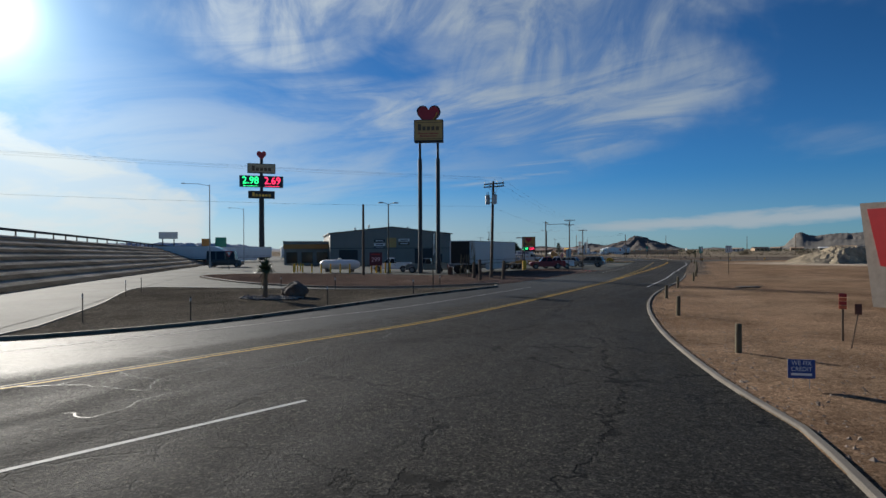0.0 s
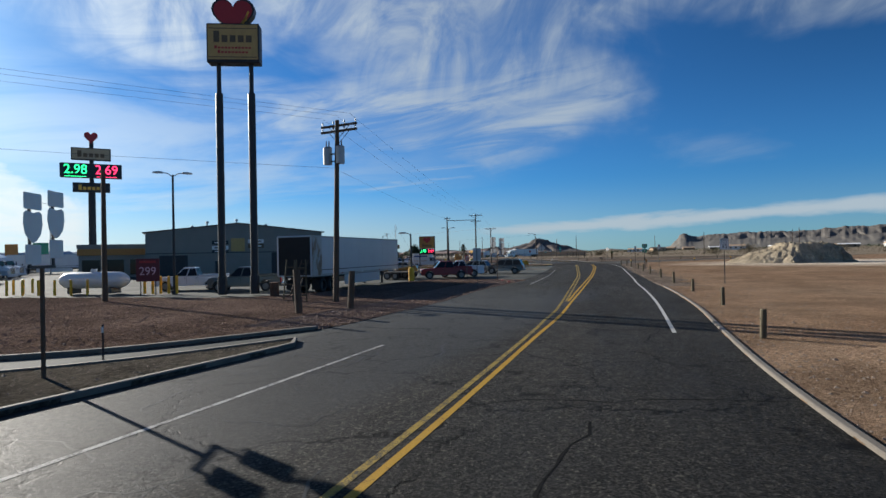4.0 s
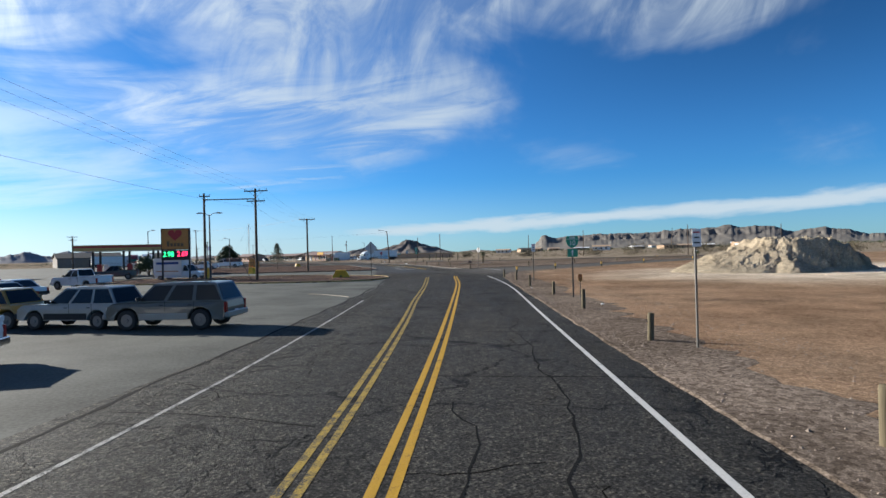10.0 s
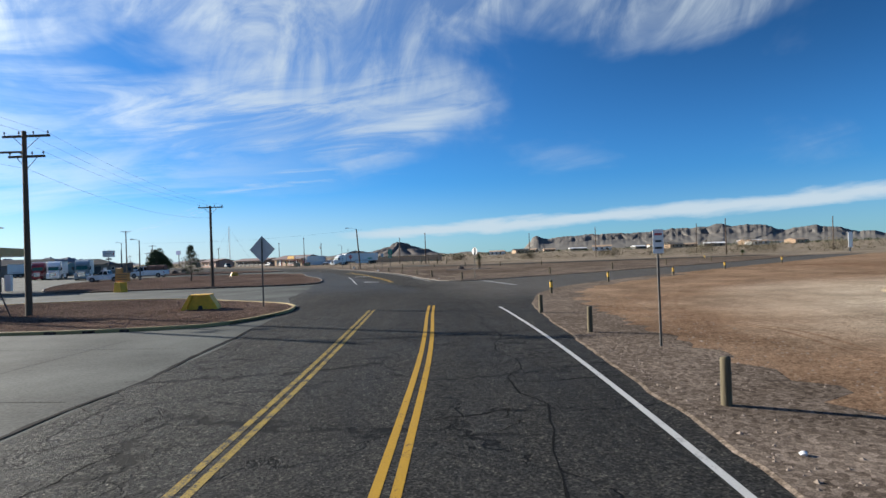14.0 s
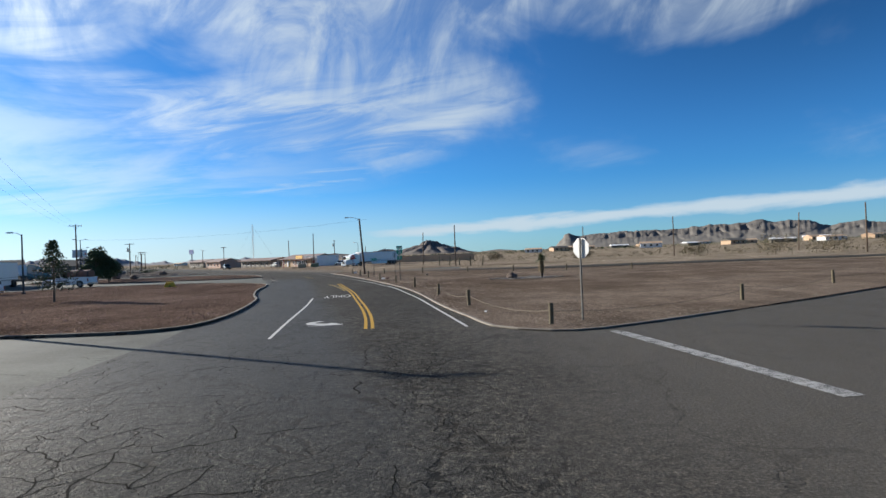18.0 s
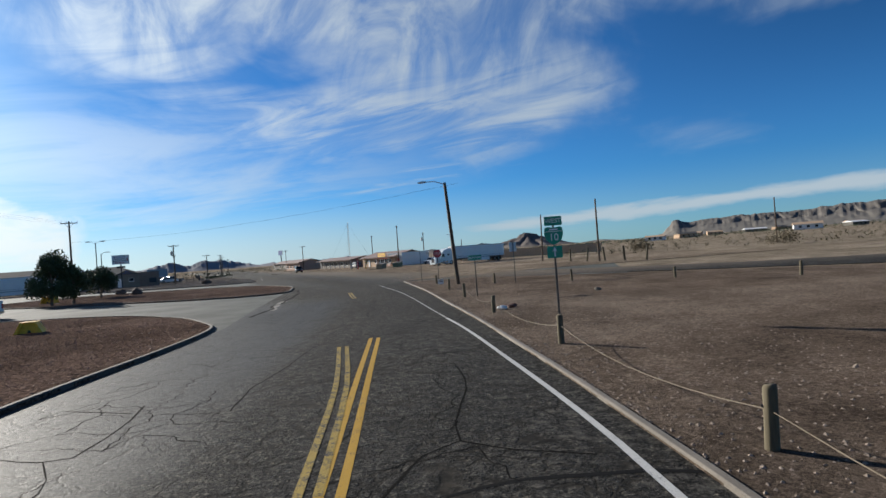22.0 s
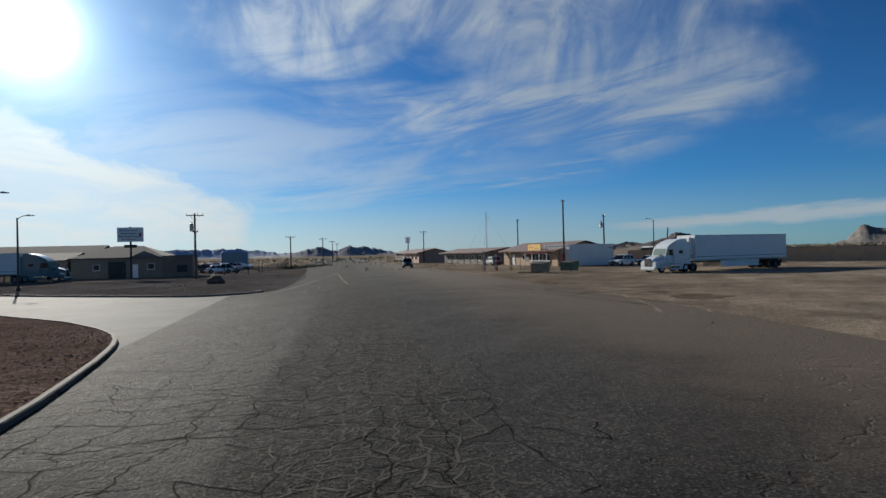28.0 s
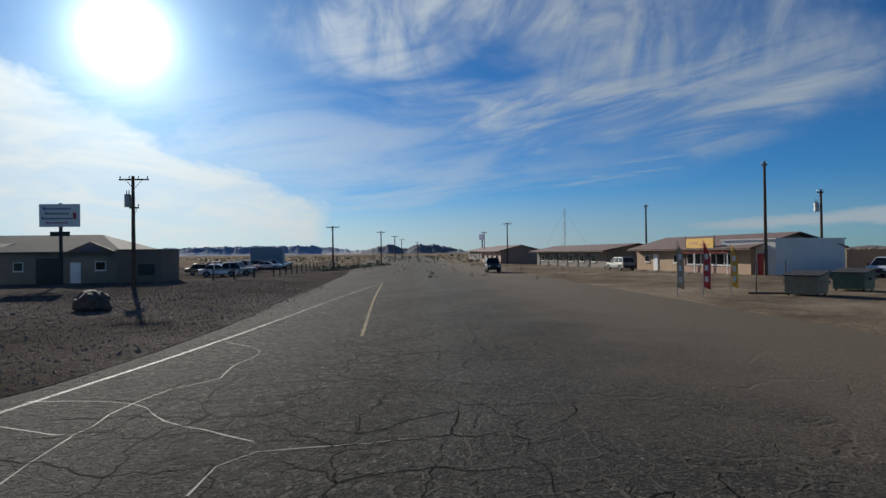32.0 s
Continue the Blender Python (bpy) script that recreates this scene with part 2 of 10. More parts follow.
def zone(nt, ax, ay, c, lo, hi, wob=0.0, wob_scale=0.15):
    """A soft-edged half plane of the ground: ax * x + ay * y + c from lo to hi, its edge broken up."""
    tc = nt.nodes.new("ShaderNodeTexCoord")
    dot_ = nt.nodes.new("ShaderNodeVectorMath")
    dot_.operation = "DOT_PRODUCT"
    nt.links.new(tc.outputs["Object"], dot_.inputs[0])
    dot_.inputs[1].default_value = (ax, ay, 0)
    n = noise_of(nt, wob_scale, 6, 0.65)
    k = nt.nodes.new("ShaderNodeMath")
    k.operation = "MULTIPLY_ADD"
    nt.links.new(n.outputs[0], k.inputs[0])
    k.inputs[1].default_value, k.inputs[2].default_value = 2 * wob, c - wob
    k2 = nt.nodes.new("ShaderNodeMath")
    k2.operation = "ADD"
    nt.links.new(k.outputs[0], k2.inputs[0])
    nt.links.new(dot_.outputs["Value"], k2.inputs[1])
    r = nt.nodes.new("ShaderNodeMapRange")
    r.interpolation_type = "SMOOTHSTEP"
    nt.links.new(k2.outputs[0], r.inputs[0])
    r.inputs[1].default_value, r.inputs[2].default_value = lo, hi
    return r.outputs[0]


def crack_net(nt, scale, width, bend, where=None, bend_scale=0.8):
    """Bent borders of random cells, as a mask."""
    tc = nt.nodes.new("ShaderNodeTexCoord")
    warp = noise_of(nt, bend_scale, 5, 0.65)
    add = nt.nodes.new("ShaderNodeVectorMath")
    add.operation = "MULTIPLY_ADD"
    nt.links.new(warp.outputs[1], add.inputs[0])
    add.inputs[1].default_value = (bend, bend, 0)
    nt.links.new(tc.outputs["Object"], add.inputs[2])
    v = nt.nodes.new("ShaderNodeTexVoronoi")
    v.feature = "DISTANCE_TO_EDGE"
    v.inputs["Scale"].default_value = scale
    nt.links.new(add.outputs[0], v.inputs["Vector"])
    k = ramp(nt, v.outputs[0], [(width * scale * 0.3, grey(1)), (width * scale, grey(0))])
    return mix(nt, 1.0, k, where, "MULTIPLY") if where is not None else k


def asphalt_mat(name, tone, rough):
    """Worn asphalt: aggregate, wheel-polished bands, patches, cracks; more broken and dusty toward the north."""
    m, nt, b = shader(name)
    big = noise_of(nt, 0.10, 5, 0.65)
    mid = noise_of(nt, 0.8, 6, 0.65, stretch=(1, 0.3, 1))
    lump = noise_of(nt, 9.0, 5, 0.72)
    agg = noise_of(nt, 22, 4, 0.85)
    chips = noise_of(nt, 34, kind="voronoi")
    stones = noise_of(nt, 13, kind="voronoi")
    sealed = noise_of(nt, 0.33, 4, 0.6, stretch=(1, 0.12, 1))
    broken = zone(nt, 0, 1, 0, 118, 150, 9, 0.09)
    dusty = zone(nt, 0.801, 0.598, -125.5, -11.5, -2.5, 4.0, 0.3)
    dusty = mix(nt, 1.0, dusty, zone(nt, 0, 1, 0, 228, 243, 4), "MULTIPLY")
    scab = mix(nt, 1.0, ramp(nt, noise_of(nt, 0.16, 5, 0.7).outputs[0], [(0.44, grey(0)), (0.60, grey(1))]), broken, "MULTIPLY")
    even = mix(nt, 1.0, zone(nt, 0.801, 0.598, -125.5, -13.2, -11.4, 1.2, 0.5), zone(nt, 0, 1, 0, 226, 244, 3), "MULTIPLY")
    slab = mix(nt, 1.0, zone(nt, -0.801, -0.598, 125.5, 15.6, 16.2, 0.5, 0.4), zone(nt, 0, 1, 0, 236, 243, 2), "MULTIPLY")
    slab = mix(nt, 1.0, slab, mix(nt, 1.0, zone(nt, 0, -1, 0, -276, -258, 4), grey(0.28), "MULTIPLY"), "MULTIPLY")
    lane = mix(nt, 1.0, zone(nt, -0.948, -0.318, 41.3, 0.3, 2.5, 1.0, 0.4), zone(nt, 0, -1, 0, -224, -212, 3), "MULTIPLY")
    lane = mix(nt, 1.0, lane, zone(nt, 0, 1, 0, 140, 156, 3), "MULTIPLY")
    lane = mix(nt, 1.0, lane, mix(nt, 1.0, zone(nt, -0.988, 0.155, -14.4, 0.2, 1.6, 0.4, 0.4), zone(nt, 0, -1, 0, -74, -58, 3), "MULTIPLY"), "LIGHTEN")
    polish = mix(nt, 1.0, lane, slab, "LIGHTEN")
    side = mix(nt, 1.0, zone(nt, 1, 0.12, -19.5, -10.5, -3.0, 2.5, 0.25), zone(nt, 0, 1, 0, 135, 146, 3), "MULTIPLY")
    side = mix(nt, 1.0, side, zone(nt, 0, -1, 0, -222, -206, 3), "MULTIPLY")
    even = mix(nt, 1.0, even, side, "LIGHTEN")
    coarse = mix(nt, 1.0, broken, mix(nt, 1.0, mix(nt, 1.0, even, polish, "LIGHTEN"), grey(1.0), "DIFFERENCE"), "MULTIPLY")
    lumps = noise_of(nt, 19.0, kind="voronoi")
    lumps.inputs["Randomness"].default_value = 1.0
    top = ramp(nt, lumps.outputs[0], [(0.10, grey(1.0)), (0.42, grey(0.62)), (0.68, grey(0.05))])
    base = ramp(nt, big.outputs[0], [(0.30, grey(tone * 0.72)), (0.70, (tone * 1.30, tone * 1.27, tone * 1.20))])
    base = mix(nt, 0.40, base, ramp(nt, mid.outputs[0], [(0.3, grey(tone * 0.55)), (0.72, (tone * 1.6, tone * 1.56, tone * 1.48))]))
    base = mix(nt, mix(nt, 1.0, coarse, grey(0.40), "MULTIPLY"), base, ramp(nt, lump.outputs[0], [(0.34, grey(tone * 0.55)), (0.55, (tone * 1.35, tone * 1.28, tone * 1.15)), (0.68, (tone * 2.3, tone * 2.15, tone * 1.9))]))
    # grain tone, its contrast raised to paint lit bumps and dark pits
    base = mix(nt, 0.62, base, ramp(nt, agg.outputs[0], [(0.38, grey(tone * 0.10)), (0.50, (tone * 0.80, tone * 0.78, tone * 0.72)), (0.60, (tone * 2.1, tone * 2.0, tone * 1.8)), (0.69, (tone * 5.4, tone * 5.1, tone * 4.5))]))
    base = mix(nt, 0.85, base, ramp(nt, chips.outputs[1], [(0.15, grey(0.35)), (0.5, grey(0.95)), (0.72, grey(1.5)), (0.9, (2.6, 2.5, 2.3))]), "MULTIPLY")
    base = mix(nt, 0.7, base, ramp(nt, stones.outputs[1], [(0.2, grey(0.6)), (0.5, grey(1.0)), (0.8, (1.65, 1.6, 1.5))]), "MULTIPLY")
    base = mix(nt, 0.8, base, ramp(nt, sealed.outputs[0], [(0.36, grey(0.70)), (0.5, grey(1.0)), (0.64, (1.35, 1.32, 1.26))]), "MULTIPLY")
    crust = ramp(nt, noise_of(nt, 3.2, 7, 0.72).outputs[0], [(0.505, grey(0)), (0.56, grey(1))])
    crust = mix(nt, 1.0, crust, mix(nt, 1.0, scab, coarse, "MULTIPLY"), "MULTIPLY")
    base = mix(nt, mix(nt, 1.0, crust, grey(0.75), "MULTIPLY"), base, (tone * 2.3, tone * 2.15, tone * 1.9))
    # pale stone tops and near-black gaps: relief shading put into the colour
    shade = mix(nt, 1.0, mix(nt, 1.0, coarse, grey(0.20), "MULTIPLY"), grey(0.03), "ADD")
    base = mix(nt, shade, base, ramp(nt, lumps.outputs[0], [(0.08, (tone * 3.0, tone * 2.9, tone * 2.7)), (0.36, (tone * 1.15, tone * 1.13, tone * 1.08)), (0.62, grey(tone * 0.14))]))
    base = mix(nt, mix(nt, 1.0, polish, grey(0.55), "MULTIPLY"), base, ramp(nt, lump.outputs[0], [(0.3, (tone * 0.8, tone * 0.8, tone * 0.76)), (0.7, (tone * 1.35, tone * 1.35, tone * 1.28))]))
    base = mix(nt, mix(nt, 1.0, side, grey(0.85), "MULTIPLY"), base, ramp(nt, agg.outputs[0], [(0.36, (0.056, 0.050, 0.043)), (0.52, (0.100, 0.091, 0.077)), (0.68, (0.17, 0.155, 0.132))]))
    area = ramp(nt, noise_of(nt, 0.13, 4, 0.6).outputs[0], [(0.46, grey(0)), (0.58, grey(1))])
    everywhere = mix(nt, 1.0, area, coarse, "LIGHTEN")
    gone2 = ramp(nt, noise_of(nt, 0.5, 3, 0.6).outputs[0], [(0.48, grey(0)), (0.58, grey(1))])
    crack = mix(nt, 1.0, crack_net(nt, 0.22, 0.060, 2.2), crack_net(nt, 0.62, 0.038, 1.1, everywhere, 1.6), "LIGHTEN")
    crack = mix(nt, 1.0, crack, crack_net(nt, 1.3, 0.032, 0.5, mix(nt, 1.0, mix(nt, 1.0, everywhere, area, "MULTIPLY"), gone2, "MULTIPLY"), 3.0), "LIGHTEN")
    crack = mix(nt, 1.0, crack, crack_net(nt, 0.85, 0.032, 0.9, mix(nt, 1.0, broken, mix(nt, 1.0, even, grey(1.0), "DIFFERENCE"), "MULTIPLY"), 1.6), "LIGHTEN")
    gone = ramp(nt, noise_of(nt, 1.1, 4, 0.7).outputs[0], [(0.40, grey(0)), (0.50, grey(1))])
    crack = mix(nt, 1.0, crack, mix(nt, 1.0, gone, mix(nt, side, grey(1.0), grey(0.25)), "MULTIPLY"), "MULTIPLY")
    filled = mix(nt, 1.0, ramp(nt, noise_of(nt, 0.35, 3, 0.6).outputs[0], [(0.56, grey(0)), (0.66, grey(0.8))]), broken, "MULTIPLY")
    pale_fill = mix(nt, 1.0, broken, mix(nt, 1.0, filled, grey(1.0), "DIFFERENCE"), "MULTIPLY")
    col = mix(nt, crack, base, mix(nt, mix(nt, 1.0, pale_fill, grey(0.22), "MULTIPLY"), grey(0.006), (0.08, 0.07, 0.056)))
    col = mix(nt, broken, col, mix(nt, 1.0, col, grey(1.0), "MULTIPLY"))
    west = mix(nt, 1.0, zone(nt, -1, 0, -7.7, 0.2, 1.4, 0.4, 0.3), zone(nt, 0, -1, 0, -132, -112, 3), "MULTIPLY")
    west = mix(nt, 1.0, west, zone(nt, 0, 1, 0, 36, 58, 3), "MULTIPLY")
    col = mix(nt, west, col, mix(nt, 1.0, col, (1.34, 1.36, 1.32), "MULTIPLY"))
    col = mix(nt, zone(nt, 0, -1, 0, -52, -34, 4), col, mix(nt, 1.0, col, grey(0.80), "MULTIPLY"))
    clump = noise_of(nt, 4.5, 6, 0.78)
    worn = mix(nt, 1.0, col, ramp(nt, clump.outputs[0], [(0.38, grey(0.45)), (0.5, grey(1.0)), (0.60, (1.75, 1.70, 1.60))]), "MULTIPLY")
    col = mix(nt, mix(nt, 1.0, coarse, grey(0.85), "MULTIPLY"), col, worn)
    sand = ramp(nt, agg.outputs[0], [(0.36, (0.085, 0.067, 0.051)), (0.52, (0.155, 0.125, 0.094)), (0.68, (0.25, 0.205, 0.158))])
    thick = ramp(nt, lump.outputs[0], [(0.34, grey(0.6)), (0.58, grey(1.0))])
    col = mix(nt, mix(nt, 1.0, dusty, thick, "MULTIPLY"), col, sand)
    nt.links.new(col, b.inputs["Base Color"])
    ro = ramp(nt, mid.outputs[0], [(0.3, grey(rough - 0.16)), (0.7, grey(rough + 0.06))])
    ro = mix(nt, coarse, ro, grey(0.95))
    ro = mix(nt, polish, ro, ramp(nt, lump.outputs[0], [(0.3, grey(0.58)), (0.7, grey(0.78))]))
    nt.links.new(ramp(nt, polish, [(0.0, grey(0.08)), (1.0, grey(0.11))]), b.inputs["Specular IOR Level"])
    nt.links.new(mix(nt, dusty, ro, grey(0.95)), b.inputs["Roughness"])
    h = mix(nt, mix(nt, 1.0, coarse, grey(0.35), "MULTIPLY"), agg.outputs[0], mix(nt, 0.55, agg.outputs[0], lump.outputs[0]))
    h = mix(nt, mix(nt, 1.0, scab, coarse, "MULTIPLY"), h, mix(nt, 0.25, h, ramp(nt, lump.outputs[0], [(0.46, grey(0.2)), (0.52, grey(1.0))])))
    h = mix(nt, mix(nt, 1.0, mix(nt, 1.0, coarse, grey(0.22), "MULTIPLY"), grey(0.04), "ADD"), h, top)
    h = mix(nt, mix(nt, 1.0, mix(nt, 1.0, polish, mix(nt, 1.0, even, grey(0.4), "MULTIPLY"), "LIGHTEN"), grey(0.78), "MULTIPLY"), h, grey(0.6))
    h = mix(nt, mix(nt, 1.0, crust, grey(0.5), "MULTIPLY"), h, grey(1.0))
    groove = mix(nt, 1.0, crack, mix(nt, polish, grey(1.0), grey(0.25)), "MULTIPLY")
    bump(nt, b, mix(nt, groove, h, grey(0.0)), 1.0, 0.034)
    return m


def dirt_mat(name, c_dark, c_mid, c_light, stone=0.4, pale=None, tracks=0.30, clods=0.35, relief=1.0):
    """Bare earth: broad stains, wheel tracks, pebbles, grain; pale = (x, y, rx, ry, colour) spreads sand over it."""
    m, nt, b = shader(name)
    big = noise_of(nt, 0.045, 6, 0.65)
    track = noise_of(nt, 0.5, 6, 0.65, stretch=(1, 0.3, 1))
    peb = noise_of(nt, 11.0, kind="voronoi")
    clod = noise_of(nt, 5.0, 5, 0.75)
    fine = noise_of(nt, 38, 4, 0.8)
    col = ramp(nt, big.outputs[0], [(0.30, c_dark), (0.5, c_mid), (0.70, c_light)])
    if pale:
        x, y, rx, ry, c = pale
        tc = nt.nodes.new("ShaderNodeTexCoord")
        mp = nt.nodes.new("ShaderNodeMapping")
        mp.inputs["Location"].default_value = (-x / rx, -y / ry, 0)
        mp.inputs["Scale"].default_value = (1 / rx, 1 / ry, 0)
        nt.links.new(tc.outputs["Object"], mp.inputs[0])
        ln = nt.nodes.new("ShaderNodeVectorMath")
        ln.operation = "LENGTH"
        nt.links.new(mp.outputs[0], ln.inputs[0])
        edge_ = mix(nt, 0.30, ln.outputs["Value"], noise_of(nt, 0.10, 6, 0.65).outputs[0])
        col = mix(nt, ramp(nt, edge_, [(0.50, grey(1)), (0.85, grey(0))]), col, c)
    col = mix(nt, tracks, col, ramp(nt, track.outputs[0], [(0.3, grey(0.22)), (0.7, grey(0.75))]), "OVERLAY")
    col = mix(nt, clods, col, ramp(nt, clod.outputs[0], [(0.32, grey(0.2)), (0.68, grey(0.8))]), "OVERLAY")
    col = mix(nt, stone, col, ramp(nt, peb.outputs[1], [(0.1, grey(0.2)), (0.9, grey(0.85))]), "SOFT_LIGHT")
    col = mix(nt, 0.55, col, ramp(nt, fine.outputs[0], [(0.36, grey(0.08)), (0.64, grey(0.95))]), "OVERLAY")
    chip = noise_of(nt, 21, kind="voronoi")
    col = mix(nt, 0.55, col, ramp(nt, chip.outputs[1], [(0.2, grey(0.62)), (0.5, grey(1.0)), (0.82, grey(1.45))]), "MULTIPLY")
    patchy = noise_of(nt, 0.22, 7, 0.7)
    col = mix(nt, 0.8, col, ramp(nt, patchy.outputs[0], [(0.38, grey(0.66)), (0.5, grey(1.0)), (0.62, grey(1.28))]), "MULTIPLY")
    nt.links.new(col, b.inputs["Base Color"])
    b.inputs["Roughness"].default_value = 1.0
    b.inputs["Specular IOR Level"].default_value = 0.0
    bump(nt, b, mix(nt, 0.6, fine.outputs[0], clod.outputs[0]), relief, 0.09)
    return m


def worn_paint(name, color, wear=0.47):
    m, nt, b = shader(name)
    a = noise_of(nt, 3.0, 8, 0.75)
    f = noise_of(nt, 40, 3, 0.7)
    k = ramp(nt, mix(nt, 0.4, a.outputs[0], f.outputs[0]), [(wear - 0.07, grey(1)), (wear + 0.02, grey(0))])
    col = mix(nt, k, ramp(nt, f.outputs[0], [(0.3, tuple(c * 0.75 for c in color)), (0.7, color)]), grey(0.036))
    nt.links.new(col, b.inputs["Base Color"])
    b.inputs["Roughness"].default_value = 0.7
    b.inputs["Specular IOR Level"].default_value = 0.15
    bump(nt, b, f.outputs[0], 0.6, 0.02)
    return m


def glow_mat(name, color, strength):
    m, nt, b = shader(name)
    b.inputs["Base Color"].default_value = (*color, 1)
    b.inputs["Emission Color"].default_value = (*color, 1)
    b.inputs["Emission Strength"].default_value = strength
    return m


ASPHALT = asphalt_mat("asphalt", 0.0345, 0.86)
CONCRETE_LOT = plain("lot_concrete", (0.086, 0.090, 0.081), 0.85, vary=0.75, scale=0.22, fine=14, relief=0.5, spec=0.10)
KERB = plain("kerb_concrete", (0.165, 0.143, 0.116), 0.85, vary=0.35, scale=0.9, fine=30, relief=0.3)
# dark plain concrete, with the kerb face's shade put into the colour
KERB_SHADED = plain("kerb_shaded", (0.098, 0.083, 0.068), 0.9, vary=0.4, scale=0.9, fine=30, relief=0.35)
KERB_YELLOW = plain("kerb_yellow", (0.36, 0.265, 0.11), 0.8, vary=0.25, scale=0.5, fine=30, relief=0.3)
DIRT = dirt_mat("red_dirt", (0.202, 0.124, 0.077), (0.250, 0.165, 0.106), (0.300, 0.211, 0.143), 0.4, (44, 127, 42, 25, (0.60, 0.515, 0.395)), 0.18, 0.2)
PALE_DIRT = dirt_mat("pale_dirt", (0.140, 0.110, 0.082), (0.215, 0.172, 0.128), (0.305, 0.250, 0.190), tracks=0.45)
GRAVEL = dirt_mat("island_gravel", (0.070, 0.048, 0.037), (0.106, 0.073, 0.057), (0.148, 0.105, 0.083), 1.0, None, 0.10, 0.10, 0.8)
YARD = dirt_mat("yard_dirt", (0.101, 0.076, 0.058), (0.138, 0.107, 0.083), (0.186, 0.147, 0.116))
DARK_VERGE = dirt_mat("dark_verge", (0.075, 0.064, 0.055), (0.112, 0.098, 0.086), (0.165, 0.147, 0.130), 0.6)
ISLAND_DIRT = dirt_mat("island_dirt", (0.066, 0.057, 0.046), (0.096, 0.084, 0.068), (0.136, 0.120, 0.098), 0.6)
PLAIN_GROUND = dirt_mat("plain_ground", (0.175, 0.140, 0.104), (0.232, 0.190, 0.140), (0.290, 0.242, 0.185))
YELLOW_LINE = worn_paint("yellow_line", (0.471, 0.274, 0.027), 0.43)
YELLOW_GONE = worn_paint("rubbed_yellow_line", (0.34, 0.225, 0.04), 0.53)
YELLOW_FADED = worn_paint("faded_yellow_line", (0.365, 0.251, 0.046), 0.50)
WHITE_LINE = worn_paint("white_line", (0.547, 0.540, 0.517), 0.42)
WHITE_FADED = worn_paint("faded_white_line", (0.418, 0.410, 0.388), 0.50)
WHITE_GONE = worn_paint("rubbed_white_line", (0.30, 0.29, 0.27), 0.56)
TAR = plain("crack_tar", (0.011, 0.011, 0.011), 0.9, vary=0.3, relief=0.05, spec=0.05)
WET_TAR = plain("shiny_tar", (0.03, 0.03, 0.029), 0.58, vary=0.3, relief=0.25, spec=0.16)
WOOD_POST = plain("post_wood", (0.115, 0.092, 0.052), 0.85, vary=0.4, scale=6, fine=30, relief=0.5, stretch=(1, 1, 0.12))
POLE_WOOD = plain("pole_wood", (0.099, 0.065, 0.042), 0.85, vary=0.4, scale=4, fine=24, relief=0.5, stretch=(1, 1, 0.08))
GALV = plain("galvanised", (0.42, 0.42, 0.41), 0.5, 0.7, vary=0.2, scale=5, relief=0.05)
DARK_STEEL = plain("dark_steel", (0.03, 0.032, 0.036), 0.5, 0.3, vary=0.3, relief=0.05)
BLACK = plain("black_rubber", (0.018, 0.018, 0.018), 0.75, vary=0.3, relief=0.1)
WIRE = plain("wire", (0.03, 0.03, 0.03), 0.5, 0.4, relief=0)
ROCK = plain("rock", (0.122, 0.087, 0.068), 0.9, vary=0.45, scale=2.5, fine=18, relief=0.6)
STONES = plain("pale_stones", (0.192, 0.170, 0.149), 0.9, vary=0.45, scale=4, fine=18, relief=0.5)
WHITE_PAINT = plain("white_paint", (0.74, 0.74, 0.73), 0.4, vary=0.08, scale=0.8, relief=0.03)
ALU = plain("trailer_skin", (0.52, 0.54, 0.56), 0.35, 0.15, vary=0.08, scale=0.5, relief=0.02)
GREEN_SIGN = plain("sign_green", (0.01, 0.27, 0.16), 0.35, vary=0.12, relief=0.02)
BLUE_SIGN = plain("sign_blue", (0.02, 0.06, 0.25), 0.4, vary=0.12, relief=0.02)
RED_SIGN = plain("sign_red", (0.42, 0.025, 0.025), 0.35, vary=0.12, relief=0.02)
YELLOW_SIGN = plain("sign_yellow", (0.72, 0.42, 0.05), 0.4, vary=0.1, relief=0.02)
WHITE_SIGN = plain("sign_white", (0.75, 0.75, 0.73), 0.35, vary=0.06, relief=0.02)
BLACK_PAINT = plain("black_paint", (0.02, 0.02, 0.022), 0.4, vary=0.2, relief=0.02)

# ---- tools ----
def part(name, bm, material, parent=None, label="", smooth=False):
    me = bpy.data.meshes.new(name)
    bm.normal_update()
    bm.to_mesh(me)
    bm.free()
    for m in material if isinstance(material, (list, tuple)) else (material,):
        me.materials.append(m)
    if smooth:
        for p in me.polygons:
            p.use_smooth = True
    ob = new(name, me)
    if parent is not None:
        ob.parent = parent
    if label:
        tagged(ob, label)
    return ob


def thing(name, x, y, z=0.0, turn=0.0, label="", category="", group="", kind=""):
    """An Empty at a thing's base; turn in degrees about z."""
    ob = new(name)
    ob.empty_display_size = 0.2
    ob.matrix_basis = pose(x, y, z, 0, 0, turn)
    return tagged(ob, label, category, group, kind)


def box(bm, x, y, z, sx, sy, sz, bevel=0.0, m=None, mat=0):
    """A box with its centre at x, y, z."""
    made = bmesh.ops.create_cube(bm, size=1.0)["verts"]
    t = Matrix.Translation((x, y, z)) @ Matrix.Diagonal((sx, sy, sz, 1))
    bmesh.ops.transform(bm, matrix=(m @ t) if m else t, verts=made)
    faces = {f for v in made for f in v.link_faces}
    for f in faces:
        f.material_index = mat
    if bevel:
        edges = list({e for v in made for e in v.link_edges})
        bmesh.ops.bevel(bm, geom=edges, offset=bevel, segments=1, affect="EDGES", clamp_overlap=True)
    return bm


